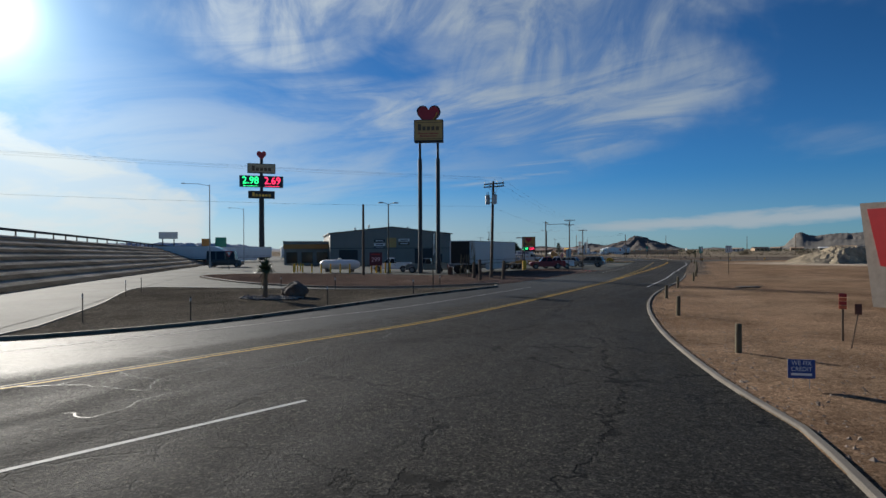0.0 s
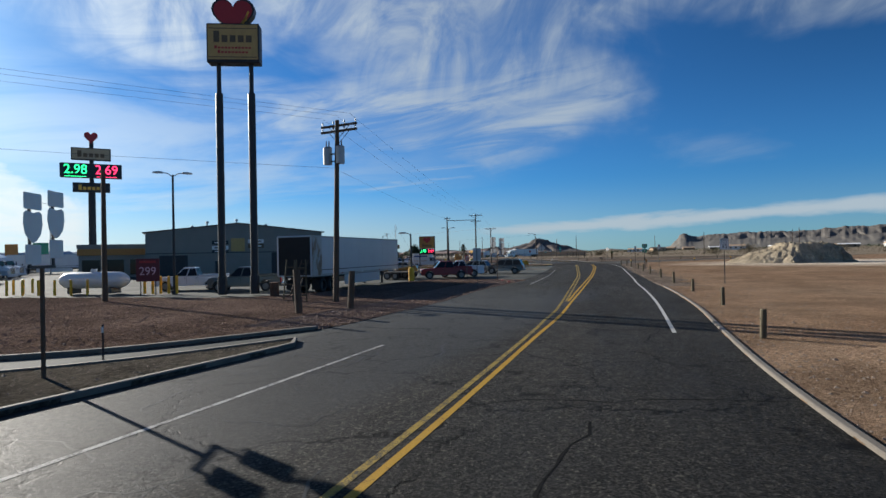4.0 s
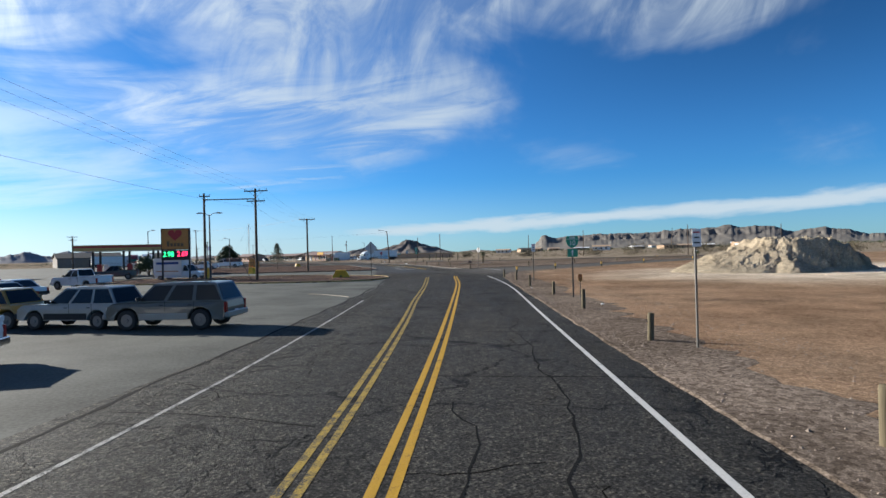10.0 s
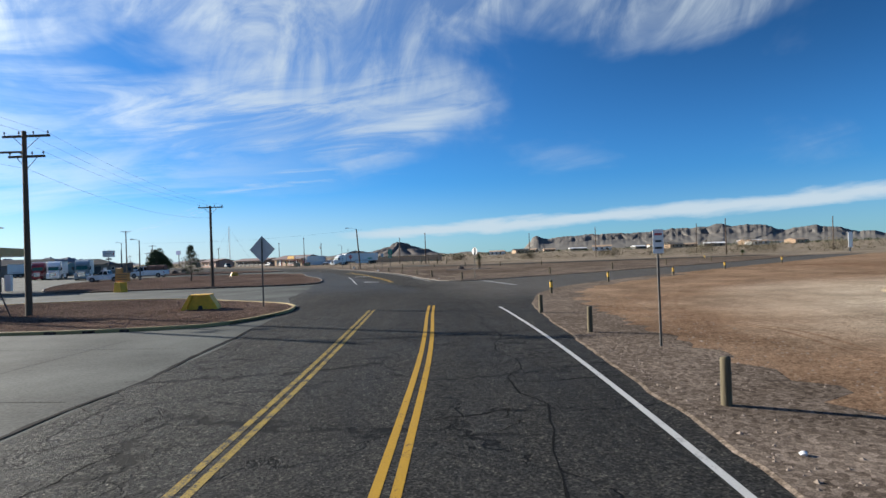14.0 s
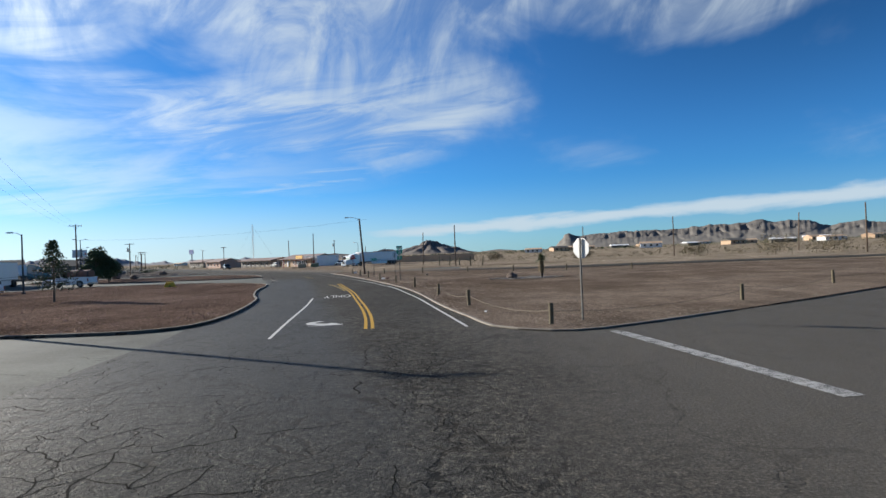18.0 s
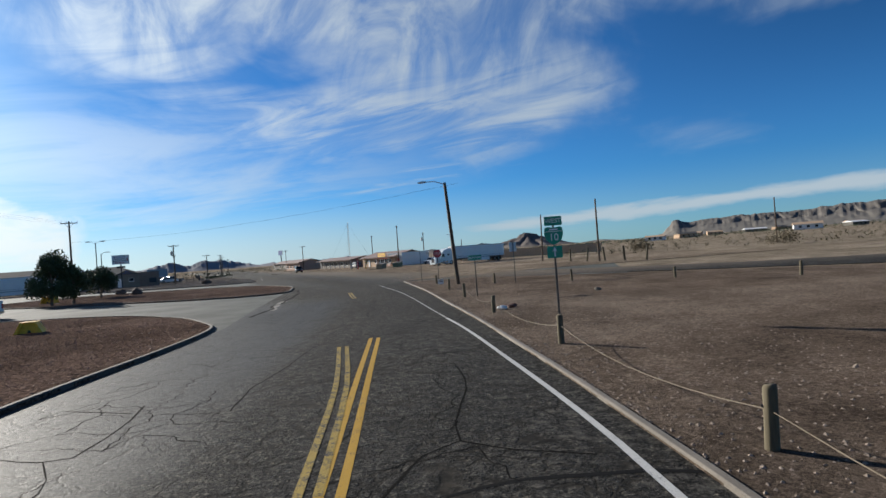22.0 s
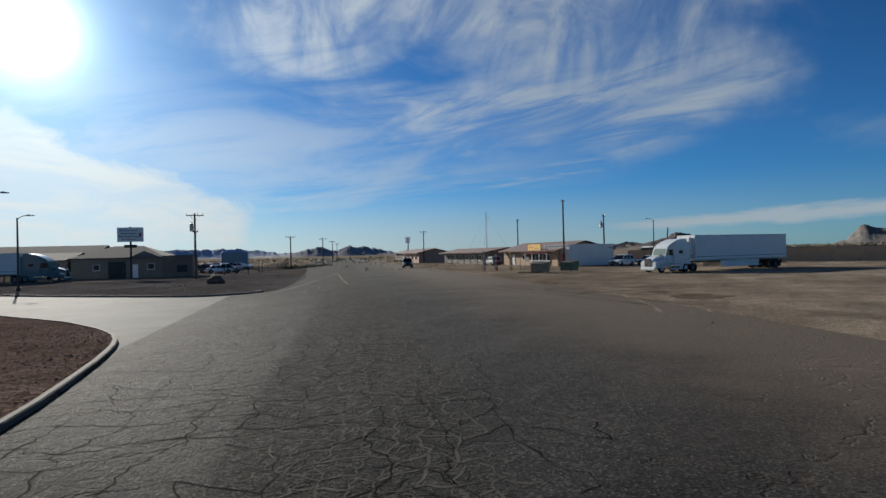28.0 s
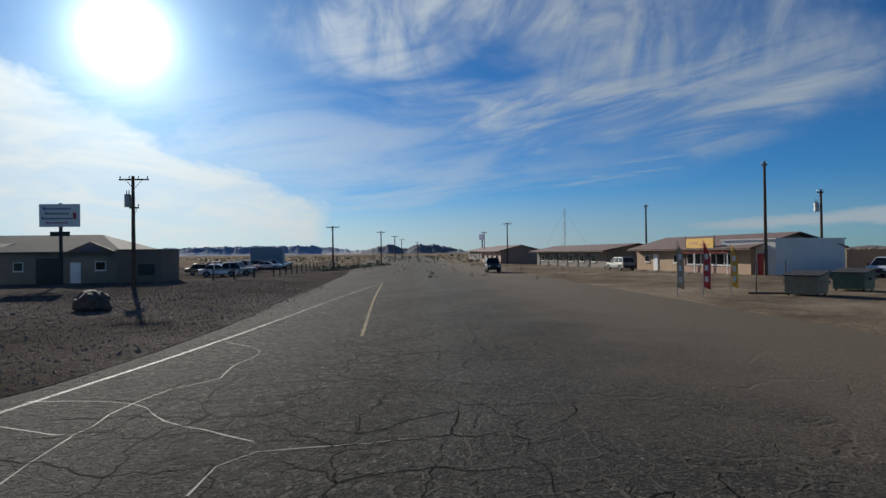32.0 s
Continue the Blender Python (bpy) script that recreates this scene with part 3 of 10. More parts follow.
def tube(bm, a, b, r0, r1=None, sides=8, mat=0):
    """A tapered rod from a to b."""
    a, b = Vector(a), Vector(b)
    r1 = r0 if r1 is None else r1
    d = b - a
    q = d.to_track_quat("Z", "Y").to_matrix().to_4x4()
    made = bmesh.ops.create_cone(bm, cap_ends=True, segments=sides, radius1=r0, radius2=r1, depth=d.length)["verts"]
    bmesh.ops.transform(bm, matrix=Matrix.Translation((a + b) / 2) @ q, verts=made)
    for f in {f for v in made for f in v.link_faces}:
        f.material_index = mat
    return bm


def prism(bm, pts, axis, lo, hi, mat=0):
    """A closed outline of (u, v) pushed from lo to hi along axis: 'x' gives (lo, u, v), 'y' gives (u, lo, v), 'z' gives (u, v, lo)."""
    place = {"x": lambda u, v, w: (w, u, v), "y": lambda u, v, w: (u, w, v), "z": lambda u, v, w: (u, v, w)}[axis]
    a = [bm.verts.new(place(u, v, lo)) for u, v in pts]
    b = [bm.verts.new(place(u, v, hi)) for u, v in pts]
    faces = [bm.faces.new(a), bm.faces.new(b)]
    for i in range(len(pts)):
        j = (i + 1) % len(pts)
        faces.append(bm.faces.new((a[i], a[j], b[j], b[i])))
    for f in faces:
        f.material_index = mat
    bmesh.ops.recalc_face_normals(bm, faces=faces)
    return bm


def smooth_line(pts, step=1.5, closed=False):
    """Points along a smooth curve through pts."""
    p = [Vector((*q, 0)) if len(q) == 2 else Vector(q) for q in pts]
    n = len(p)
    out = []
    for i in range(n if closed else n - 1):
        p1, p2 = p[i], p[(i + 1) % n]
        p0 = p[i - 1] if (i or closed) else p1 * 2 - p2
        p3 = p[(i + 2) % n] if (closed or i + 2 < n) else p2 * 2 - p1
        k = max(1, int((p2 - p1).length / step))
        for s in range(k):
            t = s / k
            out.append(0.5 * ((2 * p1) + (p2 - p0) * t + (2 * p0 - 5 * p1 + 4 * p2 - p3) * t * t + (3 * p1 - p0 - 3 * p2 + p3) * t ** 3))
    if not closed:
        out.append(p[-1])
    return out


def side_of(line, i, closed=False):
    a = line[i - 1] if (i or closed) else line[i]
    b = line[(i + 1) % len(line)] if (closed or i + 1 < len(line)) else line[i]
    d = (b - a).normalized()
    return Vector((-d.y, d.x, 0))


def sweep(bm, line, profile, closed=False):
    """A profile of (offset to the left, height) carried along a line."""
    rings = []
    for i, p in enumerate(line):
        s = side_of(line, i, closed)
        rings.append([bm.verts.new((p.x + s.x * o, p.y + s.y * o, p.z + h)) for o, h in profile])
    n = len(rings)
    for i in range(n if closed else n - 1):
        a, b = rings[i], rings[(i + 1) % n]
        for j in range(len(profile) - 1):
            bm.faces.new((a[j], a[j + 1], b[j + 1], b[j]))
    if not closed:
        bm.faces.new(rings[0])
        bm.faces.new(rings[-1][::-1])
    bmesh.ops.recalc_face_normals(bm, faces=bm.faces)
    return bm


def ribbon(bm, line, width, z):
    """A flat strip along a line."""
    prev = None
    for i, p in enumerate(line):
        s = side_of(line, i) * (width / 2)
        now = (bm.verts.new((p.x + s.x, p.y + s.y, z)), bm.verts.new((p.x - s.x, p.y - s.y, z)))
        if prev:
            bm.faces.new((prev[1], now[1], now[0], prev[0]))
        prev = now
    return bm


def shifted(line, off):
    return [p + side_of(line, i) * off for i, p in enumerate(line)]


def patch(name, line, z, material, label, category, drop=0.0):
    """A flat piece of ground inside a closed outline, with a skirt down to the ground."""
    bm = bmesh.new()
    top = [bm.verts.new((p.x, p.y, z)) for p in line]
    f = bm.faces.new(top)
    if f.normal.z < 0 or f.calc_center_median() is None:
        f.normal_flip()
    bm.normal_update()
    if f.normal.z < 0:
        f.normal_flip()
    bmesh.ops.triangulate(bm, faces=[f], ngon_method="EAR_CLIP")
    if drop:
        low = [bm.verts.new((p.x, p.y, z - drop)) for p in line]
        for i in range(len(line)):
            j = (i + 1) % len(line)
            bm.faces.new((top[i], top[j], low[j], low[i]))
    ob = part(name, bm, material)
    return tagged(ob, label, category, kind="structure")


def words(name, text, size, material, parent, m, label="", sx=1.0, sy=1.0, depth=0.004):
    """Letters of the built-in font as a mesh, centred, in the local x-y plane of m."""
    cu = bpy.data.curves.new(name, "FONT")
    cu.body, cu.size, cu.extrude = text, size, depth
    cu.align_x, cu.align_y = "CENTER", "CENTER"
    tmp = bpy.data.objects.new(name, cu)
    scene.collection.objects.link(tmp)
    deps = bpy.context.evaluated_depsgraph_get()
    me = bpy.data.meshes.new_from_object(tmp.evaluated_get(deps))
    bpy.data.objects.remove(tmp)
    bpy.data.curves.remove(cu)
    me.transform(m @ Matrix.Diagonal((sx, sy, 1, 1)))
    me.materials.clear()
    me.materials.append(material)
    ob = new(name, me)
    ob.parent = parent
    if label:
        tagged(ob, label)
    return ob


def cable(name, pts, r, material, label, category, sag=0.0, parent=None, kind=""):
    """A thin hanging cable through pts as a mesh."""
    bm = bmesh.new()
    line = []
    for a, b in zip(pts, pts[1:]):
        a, b = Vector(a), Vector(b)
        for i in range(8):
            t = i / 8
            line.append(a.lerp(b, t) - Vector((0, 0, sag * 4 * t * (1 - t))))
    line.append(Vector(pts[-1]))
    rings = []
    for p in line:
        rings.append([bm.verts.new(p + Vector((r * math.cos(k * 2.0944), r * math.cos(k * 2.0944) * 0.3, r * math.sin(k * 2.0944)))) for k in range(3)])
    for a, b in zip(rings, rings[1:]):
        for k in range(3):
            bm.faces.new((a[k], a[(k + 1) % 3], b[(k + 1) % 3], b[k]))
    ob = part(name, bm, material, parent)
    if parent is None:
        tagged(ob, label, category, kind=kind)
    return ob

# ---- ground, roads, islands ----
def ground_sheet():
    """One sheet to the horizon: fine rings near, wide rings far, with a low rise in the east."""
    bm = bmesh.new()
    radii = [0, 60, 120, 180, 240, 300, 380, 480, 620, 800, 1100, 1600, 2400, 3400, 4800]
    segs = 72
    rows = []
    for r in radii:
        row = []
        for k in range(segs):
            a = 2 * math.pi * k / segs
            x, y = -30 + r * math.cos(a), 150 + r * math.sin(a)
            rise = 0.0
            if r >= 300:
                rise = 2.2 * max(0, math.cos(a - 0.35)) * min(1, (r - 240) / 300)
            row.append(bm.verts.new((x, y, -0.05 + rise)))
            if r == 0:
                break
        rows.append(row)
    for a, b in zip(rows, rows[1:]):
        for k in range(segs):
            j = (k + 1) % segs
            if len(a) == 1:
                bm.faces.new((a[0], b[k], b[j]))
            else:
                bm.faces.new((a[k], b[k], b[j], a[j]))
    return tagged(part("ground", bm, PLAIN_GROUND), "dry tan desert ground reaching the horizon", "ground", kind="structure")


ground_sheet()

KERB_EAST = [(3.4, -8), (2.6, 0), (1.95, 6), (1.4, 10.4), (0.7, 12.5), (-0.1, 15.5), (-1.25, 21), (-2.2, 28), (-2.6, 34), (-2.6, 40), (-2.2, 47), (-1.72, 54), (-1.5, 62), (-1.5, 69)]
ROAD_EAST = KERB_EAST + [(-1.5, 90), (-1.55, 105), (-1.5, 122), (-1.3, 133), (-0.2, 140), (1.1, 144), (2.3, 146.3), (4.2, 149.2), (9.5, 155), (14.8, 160.2), (36, 180), (70, 212)]
SIDE_NORTH = [(62, 216), (36, 190.5), (19, 176.4), (9.7, 169.2), (3, 164.6), (-0.6, 162.3)]
KERB_CURVE = [(3, 164.6), (-0.3, 162.2), (-1.8, 161.2), (-2.9, 160.5), (-3.9, 160.15), (-4.7, 160.25), (-5.8, 160.9), (-6.7, 162.0), (-7.5, 164.7), (-9.3, 171.1), (-11.1, 178.7), (-12.95, 185.6), (-15.3, 192.7),
              (-17.3, 198.2), (-19.45, 204), (-22.6, 212), (-26.3, 221.5), (-29.25, 228.5), (-33.2, 237.8)]
CROSS = [(-30, 241.5), (-14, 233), (4, 224.5), (60, 226), (62, 234), (0, 236), (-26, 250)]
ROAD_NORTH = [(-33, 254), (-42, 268), (-54, 284), (-70, 305), (-92, 333), (-122, 371), (-200, 472), (-330, 640)]
ROAD_WEST = [(-352, 622), (-218, 452), (-142, 356), (-110, 318), (-92, 297), (-80, 281), (-71.5, 268)]
NEAR_ISLAND = [(-20.6, 11.0), (-17.8, 16.1), (-16.7, 22.5), (-16.0, 31), (-15.0, 37), (-14.1, 42), (-14.6, 43), (-18.0, 38.2), (-23.6, 34.6), (-33.8, 32.4), (-38.5, 30.2), (-28.5, 20), (-22.3, 13.2)]
BIG_ISLAND = [(-49.8, 46.8), (-37.3, 39.7), (-31, 37.6), (-25.5, 37.0), (-19.4, 39.9), (-15.2, 45.5), (-14.4, 52), (-13.9, 57), (-13.5, 67), (-12.6, 75), (-12.0, 79.6), (-13.4, 80.7), (-18, 82.3), (-22.5, 79.5), (-24, 70), (-27, 60),
              (-36, 59.5), (-48, 58.5), (-54, 53)]
ISLAND_B = [(-46, 133), (-31.6, 130.3), (-23, 128.4), (-17, 128.6), (-14.6, 129.8), (-13.6, 133), (-13.5, 135.5), (-14.6, 138.6), (-18.5, 142.0), (-25, 146.4), (-31.2, 147.3), (-37, 146.5), (-47, 142)]
ISLAND_C = [(-47, 164.5), (-36, 162.8), (-26.7, 162.6), (-20.3, 163.4), (-19.6, 168), (-22.2, 178.3), (-24.6, 184), (-27.2, 191), (-29.4, 198.7), (-31.3, 203.6), (-34.0, 206.6), (-38.5, 210.0), (-46.9, 213.2), (-58, 212),
            (-66, 203), (-60, 184)]
ISLAND_D = [(-88, 236), (-72, 229.4), (-54, 227.0), (-48, 226.6), (-44.2, 227.6), (-42.5, 230.2), (-43.9, 234), (-46.4, 239.0), (-48.6, 242.1), (-51.6, 245.1), (-53.9, 247.2), (-56.2, 249.0), (-58.5, 250.2), (-61.7, 251.2), (-66.2, 252.0), (-80, 252.4), (-90, 247)]
ISLAND_F = [(-118, 268), (-100, 262.5), (-88, 262.6), (-77, 264), (-72, 265.2), (-70.4, 268), (-71.2, 272), (-76.6, 280), (-84, 289), (-96, 304), (-118, 330), (-150, 360), (-190, 330), (-150, 285)]

# the asphalt: one sheet bounded by kerbs on the east and by the lots on the west
asphalt_line = smooth_line(ROAD_EAST, 2.0) + [Vector((*p, 0)) for p in SIDE_NORTH] + smooth_line(KERB_CURVE[1:], 1.5) + [Vector((*p, 0)) for p in CROSS] + smooth_line(ROAD_NORTH, 4)
asphalt_line += smooth_line(ROAD_WEST, 4) + [Vector((*p, 0)) for p in [(-56, 249.5), (-46, 238), (-42, 229), (-36, 215), (-31, 204), (-27.4, 191), (-22.6, 178), (-19.8, 168), (-19.6, 164.5), (-18.8, 161.6), (-17.6, 154), (-16.7, 147.6), (-16.4, 144.5), (-15.3, 141.0), (-13.9, 138), (-13.6, 134), (-13.0, 128.6), (-12.3, 123), (-12.1, 116), (-12.0, 111), (-12.1, 106), (-11.9, 92), (-12.4, 80.4), (-13.2, 75), (-14.1, 67), (-14.5, 57), (-15.0, 50), (-14.9, 44),
                                                                    (-22, 8), (-30, 2), (-45, -20), (3, -40)]]
patch("road", asphalt_line, 0.0, ASPHALT, "grey cracked asphalt road curving past the truck stop", "road", 0.045)
lot_line = [Vector((*p, 0)) for p in [(-11.5, -40), (-11.5, 290), (-80, 292), (-130, 300), (-210, 300), (-210, 40), (-120, 20), (-60, -40)]]
patch("lot_pavement", lot_line, -0.012, CONCRETE_LOT, "pale worn concrete pavement of the truck stop lots", "pavement", 0.03)
# sun-bleached asphalt of the wide junction and the strip mall frontage
front = [Vector((*p, 0)) for p in [(-34, 240), (-20, 250), (10, 262), (0, 300), (-30, 330), (-52, 345), (-80, 352), (-100, 372), (-122, 371), (-92, 333), (-70, 305), (-54, 284), (-42, 268), (-33, 254)]]
patch("frontage_dirt", front, 0.004, PALE_DIRT, "pale dusty dirt lot with wheel tracks", "dirt lot", 0.045)

dirt_east = smooth_line(KERB_EAST + ROAD_EAST[len(KERB_EAST):], 2.0) + [Vector((*p, 0)) for p in [(160, 250), (200, 120), (160, -60), (3.4, -40)]]
patch("dirt_field", dirt_east, 0.02, DIRT, "reddish bare dirt field beside the road", "dirt field", 0.03)
corner_lot = smooth_line(KERB_CURVE, 1.5) + [Vector((*p, 0)) for p in [(-26, 238.5), (-14, 231), (4, 222.5), (60, 220), (62, 216.6), (36, 191), (19, 177), (9.7, 169.8)]]
patch("corner_lot", corner_lot, 0.03, YARD, "brown gravelly vacant corner lot", "dirt lot", 0.05)

# loose grey gravel along the unkerbed edge of the road
VERGE = dirt_mat("verge_gravel", (0.112, 0.087, 0.068), (0.143, 0.113, 0.089), (0.182, 0.145, 0.116), 0.8, None, 0.06, 0.05, 0.22)


def gravel_verge(pts, label, inner, outer, seed):
    line = smooth_line(pts, 0.5)
    bm = bmesh.new()
    prev = None
    for i, p in enumerate(line):
        s = side_of(line, i)
        s = s if s.x > 0 else -s
        q = Vector((p.x * 0.5, p.y * 0.5, seed))
        a = inner + 0.07 * noise.noise(q * 1.1) + 0.09 * noise.noise(q * 6.0)
        b = outer * (1 + 0.35 * noise.noise(q * 0.5) + 0.3 * noise.noise(q * 2.3) + 0.3 * noise.noise(q * 5.3))
        now = [bm.verts.new((p.x + s.x * o, p.y + s.y * o, z)) for o, z in ((a - 0.06, 0.001), (a, 0.023), (b * 0.6, 0.03), (b, 0.025), (b + 0.12, 0.012))]
        if prev:
            for k in range(4):
                bm.faces.new((prev[k], prev[k + 1], now[k + 1], now[k]))
        prev = now
    tagged(part("gravel_verge", bm, VERGE), label, "verge", kind="structure")


gravel_verge([(-1.4, 69)] + ROAD_EAST[len(KERB_EAST):-2], "loose grey-brown gravel along the road edge", -0.12, 2.3, 4.0)

KERB_PROFILE = [(0.0, -0.05), (0.0, 0.05), (-0.025, 0.068), (-0.125, 0.068), (-0.14, 0.0)]
ISLAND_PROFILE = [(0.0, -0.05), (0.0, 0.10), (0.03, 0.125), (0.15, 0.125), (0.17, 0.02)]


def kerb(pts, profile, material, label, closed=False, step=1.2):
    bm = bmesh.new()
    sweep(bm, smooth_line(pts, step, closed), profile, closed)
    return tagged(part("kerb", bm, material), label, "kerb", kind="structure")


kerb(KERB_EAST, KERB_PROFILE, KERB, "weathered tan concrete kerb along the dirt field")
kerb(KERB_CURVE, KERB_PROFILE, KERB, "weathered tan concrete kerb round the vacant corner lot")
for name, pts, mat_, label in (("near_island", NEAR_ISLAND, ISLAND_DIRT, "low dark dirt traffic island with a palm"), ("sign_island", BIG_ISLAND, GRAVEL, "raised gravel bed below the tall sign"),
                               ("gravel_island", ISLAND_B, GRAVEL, "reddish gravel island with utility poles"), ("gravel_island", ISLAND_C, GRAVEL, "reddish gravel island at the lot entrance"),
                               ("gravel_island", ISLAND_D, GRAVEL, "dark gravel island beside the driveway"), ("dirt_verge", ISLAND_F, DARK_VERGE, "dark dusty verge before the repair shop")):
    loop = smooth_line(pts, 1.5, True)
    patch(name, loop, {"sign_island": 0.018, "dirt_verge": 0.012}.get(name, 0.085), mat_, label, "traffic island", 0.14)
    area = sum(a.x * b.y - b.x * a.y for a, b in zip(loop, loop[1:] + loop[:1]))
    prof = ISLAND_PROFILE if area > 0 else [(-o, h) for o, h in ISLAND_PROFILE]
    if name == "sign_island":
        kerb(pts[:6], prof, KERB, "weathered concrete kerb of the gravel bed")
        continue
    if name == "dirt_verge":
        kerb(pts[1:6] + [(-70.9, 270.4)], prof, KERB, "worn concrete kerb at the end of the dusty verge")
        continue
    kerb(pts, prof, KERB_YELLOW if pts is ISLAND_B else (KERB_SHADED if pts in (ISLAND_C, ISLAND_D) else KERB), "weathered concrete kerb round an island", True)

kerb([(-15.8, 112.3), (-14.7, 111.5), (-13.2, 109.9), (-12.4, 108.8)], [(0.0, -0.05), (0.0, 0.025), (-0.02, 0.035), (-0.07, 0.035), (-0.09, -0.05)], KERB, "short worn kerb curving at the lot entrance")

# ---- painted lines ----
def painted(name, pts, width, material, label, offsets=(0.0,), z=0.005):
    for o in offsets:
        bm = bmesh.new()
        line = smooth_line(pts, 1.5)
        ribbon(bm, shifted(line, o) if o else line, width, z)
        tagged(part(name, bm, material), label, "road marking", kind="structure")


YELLOW_R = [(-15.6, 0), (-13.1, 8), (-12.0, 12.2), (-11.05, 15.8), (-9.95, 20.4), (-9.1, 27), (-8.4, 35), (-7.8, 44.5)]
FORK_R = [(-6.92, 65), (-6.55, 77), (-6.25, 88), (-6.05, 104), (-5.98, 120), (-6.3, 131), (-6.4, 135.3)]
FORK_L = [(-7.45, 65), (-7.46, 78), (-7.52, 86), (-7.78, 96), (-8.15, 105), (-8.3, 111), (-8.6, 120.4), (-9.25, 134)]


def beside(pts, off):
    return [(x + off, y) for x, y in pts]


# one double line that opens into two double lines round the turning lane
painted("yellow_line", beside(YELLOW_R, 0.125) + [(-7.36, 49), (-7.2, 52.2), (-7.1, 56)] + beside(FORK_R, 0.12), 0.125, YELLOW_LINE, "solid yellow centre line")
painted("yellow_line", beside(YELLOW_R, -0.125) + [(-7.74, 49), (-7.58, 52.2), (-7.54, 56)] + beside(FORK_L, -0.11), 0.12, YELLOW_FADED, "worn yellow centre line bending to the turning lane")
painted("yellow_line", [(-7.25, 57)] + beside(FORK_R, -0.12), 0.125, YELLOW_LINE, "solid yellow inner line")
painted("yellow_line", [(-7.36, 57)] + beside(FORK_L, 0.11), 0.12, YELLOW_FADED, "worn yellow inner line of the turning lane")
painted("edge_line", [(-3.62, 46), (-3.4, 50), (-3.08, 57), (-2.9, 65), (-2.86, 74), (-2.68, 80), (-2.57, 87), (-2.42, 98), (-2.25, 107), (-2.18, 114), (-2.35, 122), (-2.8, 130), (-3.08, 133.5)], 0.12, WHITE_LINE, "white edge line")
painted("edge_line", [(-10.85, 72.5), (-10.75, 78), (-10.6, 86), (-10.75, 95), (-11.1, 106)], 0.09, WHITE_FADED, "faded white edge line before the lot")
painted("edge_line", [(-19.5, 6), (-16.4, 15), (-14.7, 21), (-13.6, 25), (-12.8, 31), (-11.7, 42.6)], 0.11, WHITE_FADED, "faded white edge line")
painted("lane_line", [(-11.5, -6), (-8.4, 4), (-6.8, 8.9)], 0.12, WHITE_LINE, "white lane line")
painted("yellow_line", [(-11.35, 162.4), (-12.1, 166), (-13.3, 170.8), (-15.3, 178), (-16.6, 182.7), (-18.05, 187.4), (-20.2, 193.9), (-22.0, 199.4)], 0.13, YELLOW_LINE, "double yellow centre line in the curve", (-0.13, 0.13))
painted("yellow_line", [(-18.2, 187.0), (-20.15, 192.4), (-22.47, 197.8)], 0.12, YELLOW_FADED, "worn yellow line splitting off", (-0.12, 0.12), 0.0085)
painted("yellow_line", [(-30.5, 218.2), (-31.6, 220.4), (-33.6, 224.7)], 0.12, YELLOW_FADED, "worn yellow centre line at the junction", (-0.1, 0.1))
painted("yellow_line", [(-70.5, 280.5), (-80, 292), (-90, 304.5)], 0.11, YELLOW_GONE, "worn yellow centre line")
painted("lane_line", [(-14.5, 160.4), (-15.6, 165.4), (-17.3, 173.5), (-18.8, 179.8)], 0.12, WHITE_LINE, "white line of the turn lane")
painted("edge_line", [(-7.6, 162.2), (-9.0, 168), (-11.2, 177), (-12.7, 182.4), (-14.6, 189), (-17.3, 196.2), (-19.2, 201), (-20.6, 204.2)], 0.12, WHITE_LINE, "white edge line in the curve")
painted("edge_line", [(-20.6, 204.2), (-21.9, 207.2), (-25.7, 216), (-28.7, 222.6), (-33.0, 231), (-34.6, 234.3)], 0.10, WHITE_FADED, "worn white edge line toward the junction")
painted("stop_line", [(-2.65, 160.0), (-0.5, 151.2)], 0.45, WHITE_FADED, "broad white stop line of the side road")
painted("edge_line", [(-69.0, 269.5), (-73.8, 278), (-82, 291), (-91.5, 306.5)], 0.11, WHITE_GONE, "faded white edge line")

TEXT_TURN = 180 + 14
only = words("road_word", "ONLY", 1.0, WHITE_LINE, None, pose(-17.35, 180.9, 0.006, 0, 0, TEXT_TURN), "", 0.70, 3.7, 0.001)
tagged(only, "white road word for oncoming traffic", "road marking", kind="structure")
bm = bmesh.new()
arrow_m = pose(-13.7, 164.3, 0.005, 0, 0, -14)
prism(bm, [(-0.95, 0.55), (-0.75, 0.95), (-0.45, 1.0), (-0.62, 0.55), (-0.45, 0.22), (0.15, 0.18), (0.15, 0.5), (1.0, -0.05), (-0.25, -0.75), (0.1, -0.28), (-0.5, -0.3), (-0.85, 0.05)], "z", 0.0, 0.002)
bm.transform(arrow_m)
tagged(part("turn_arrow", bm, WHITE_LINE), "white painted turn arrow", "road marking", kind="structure")


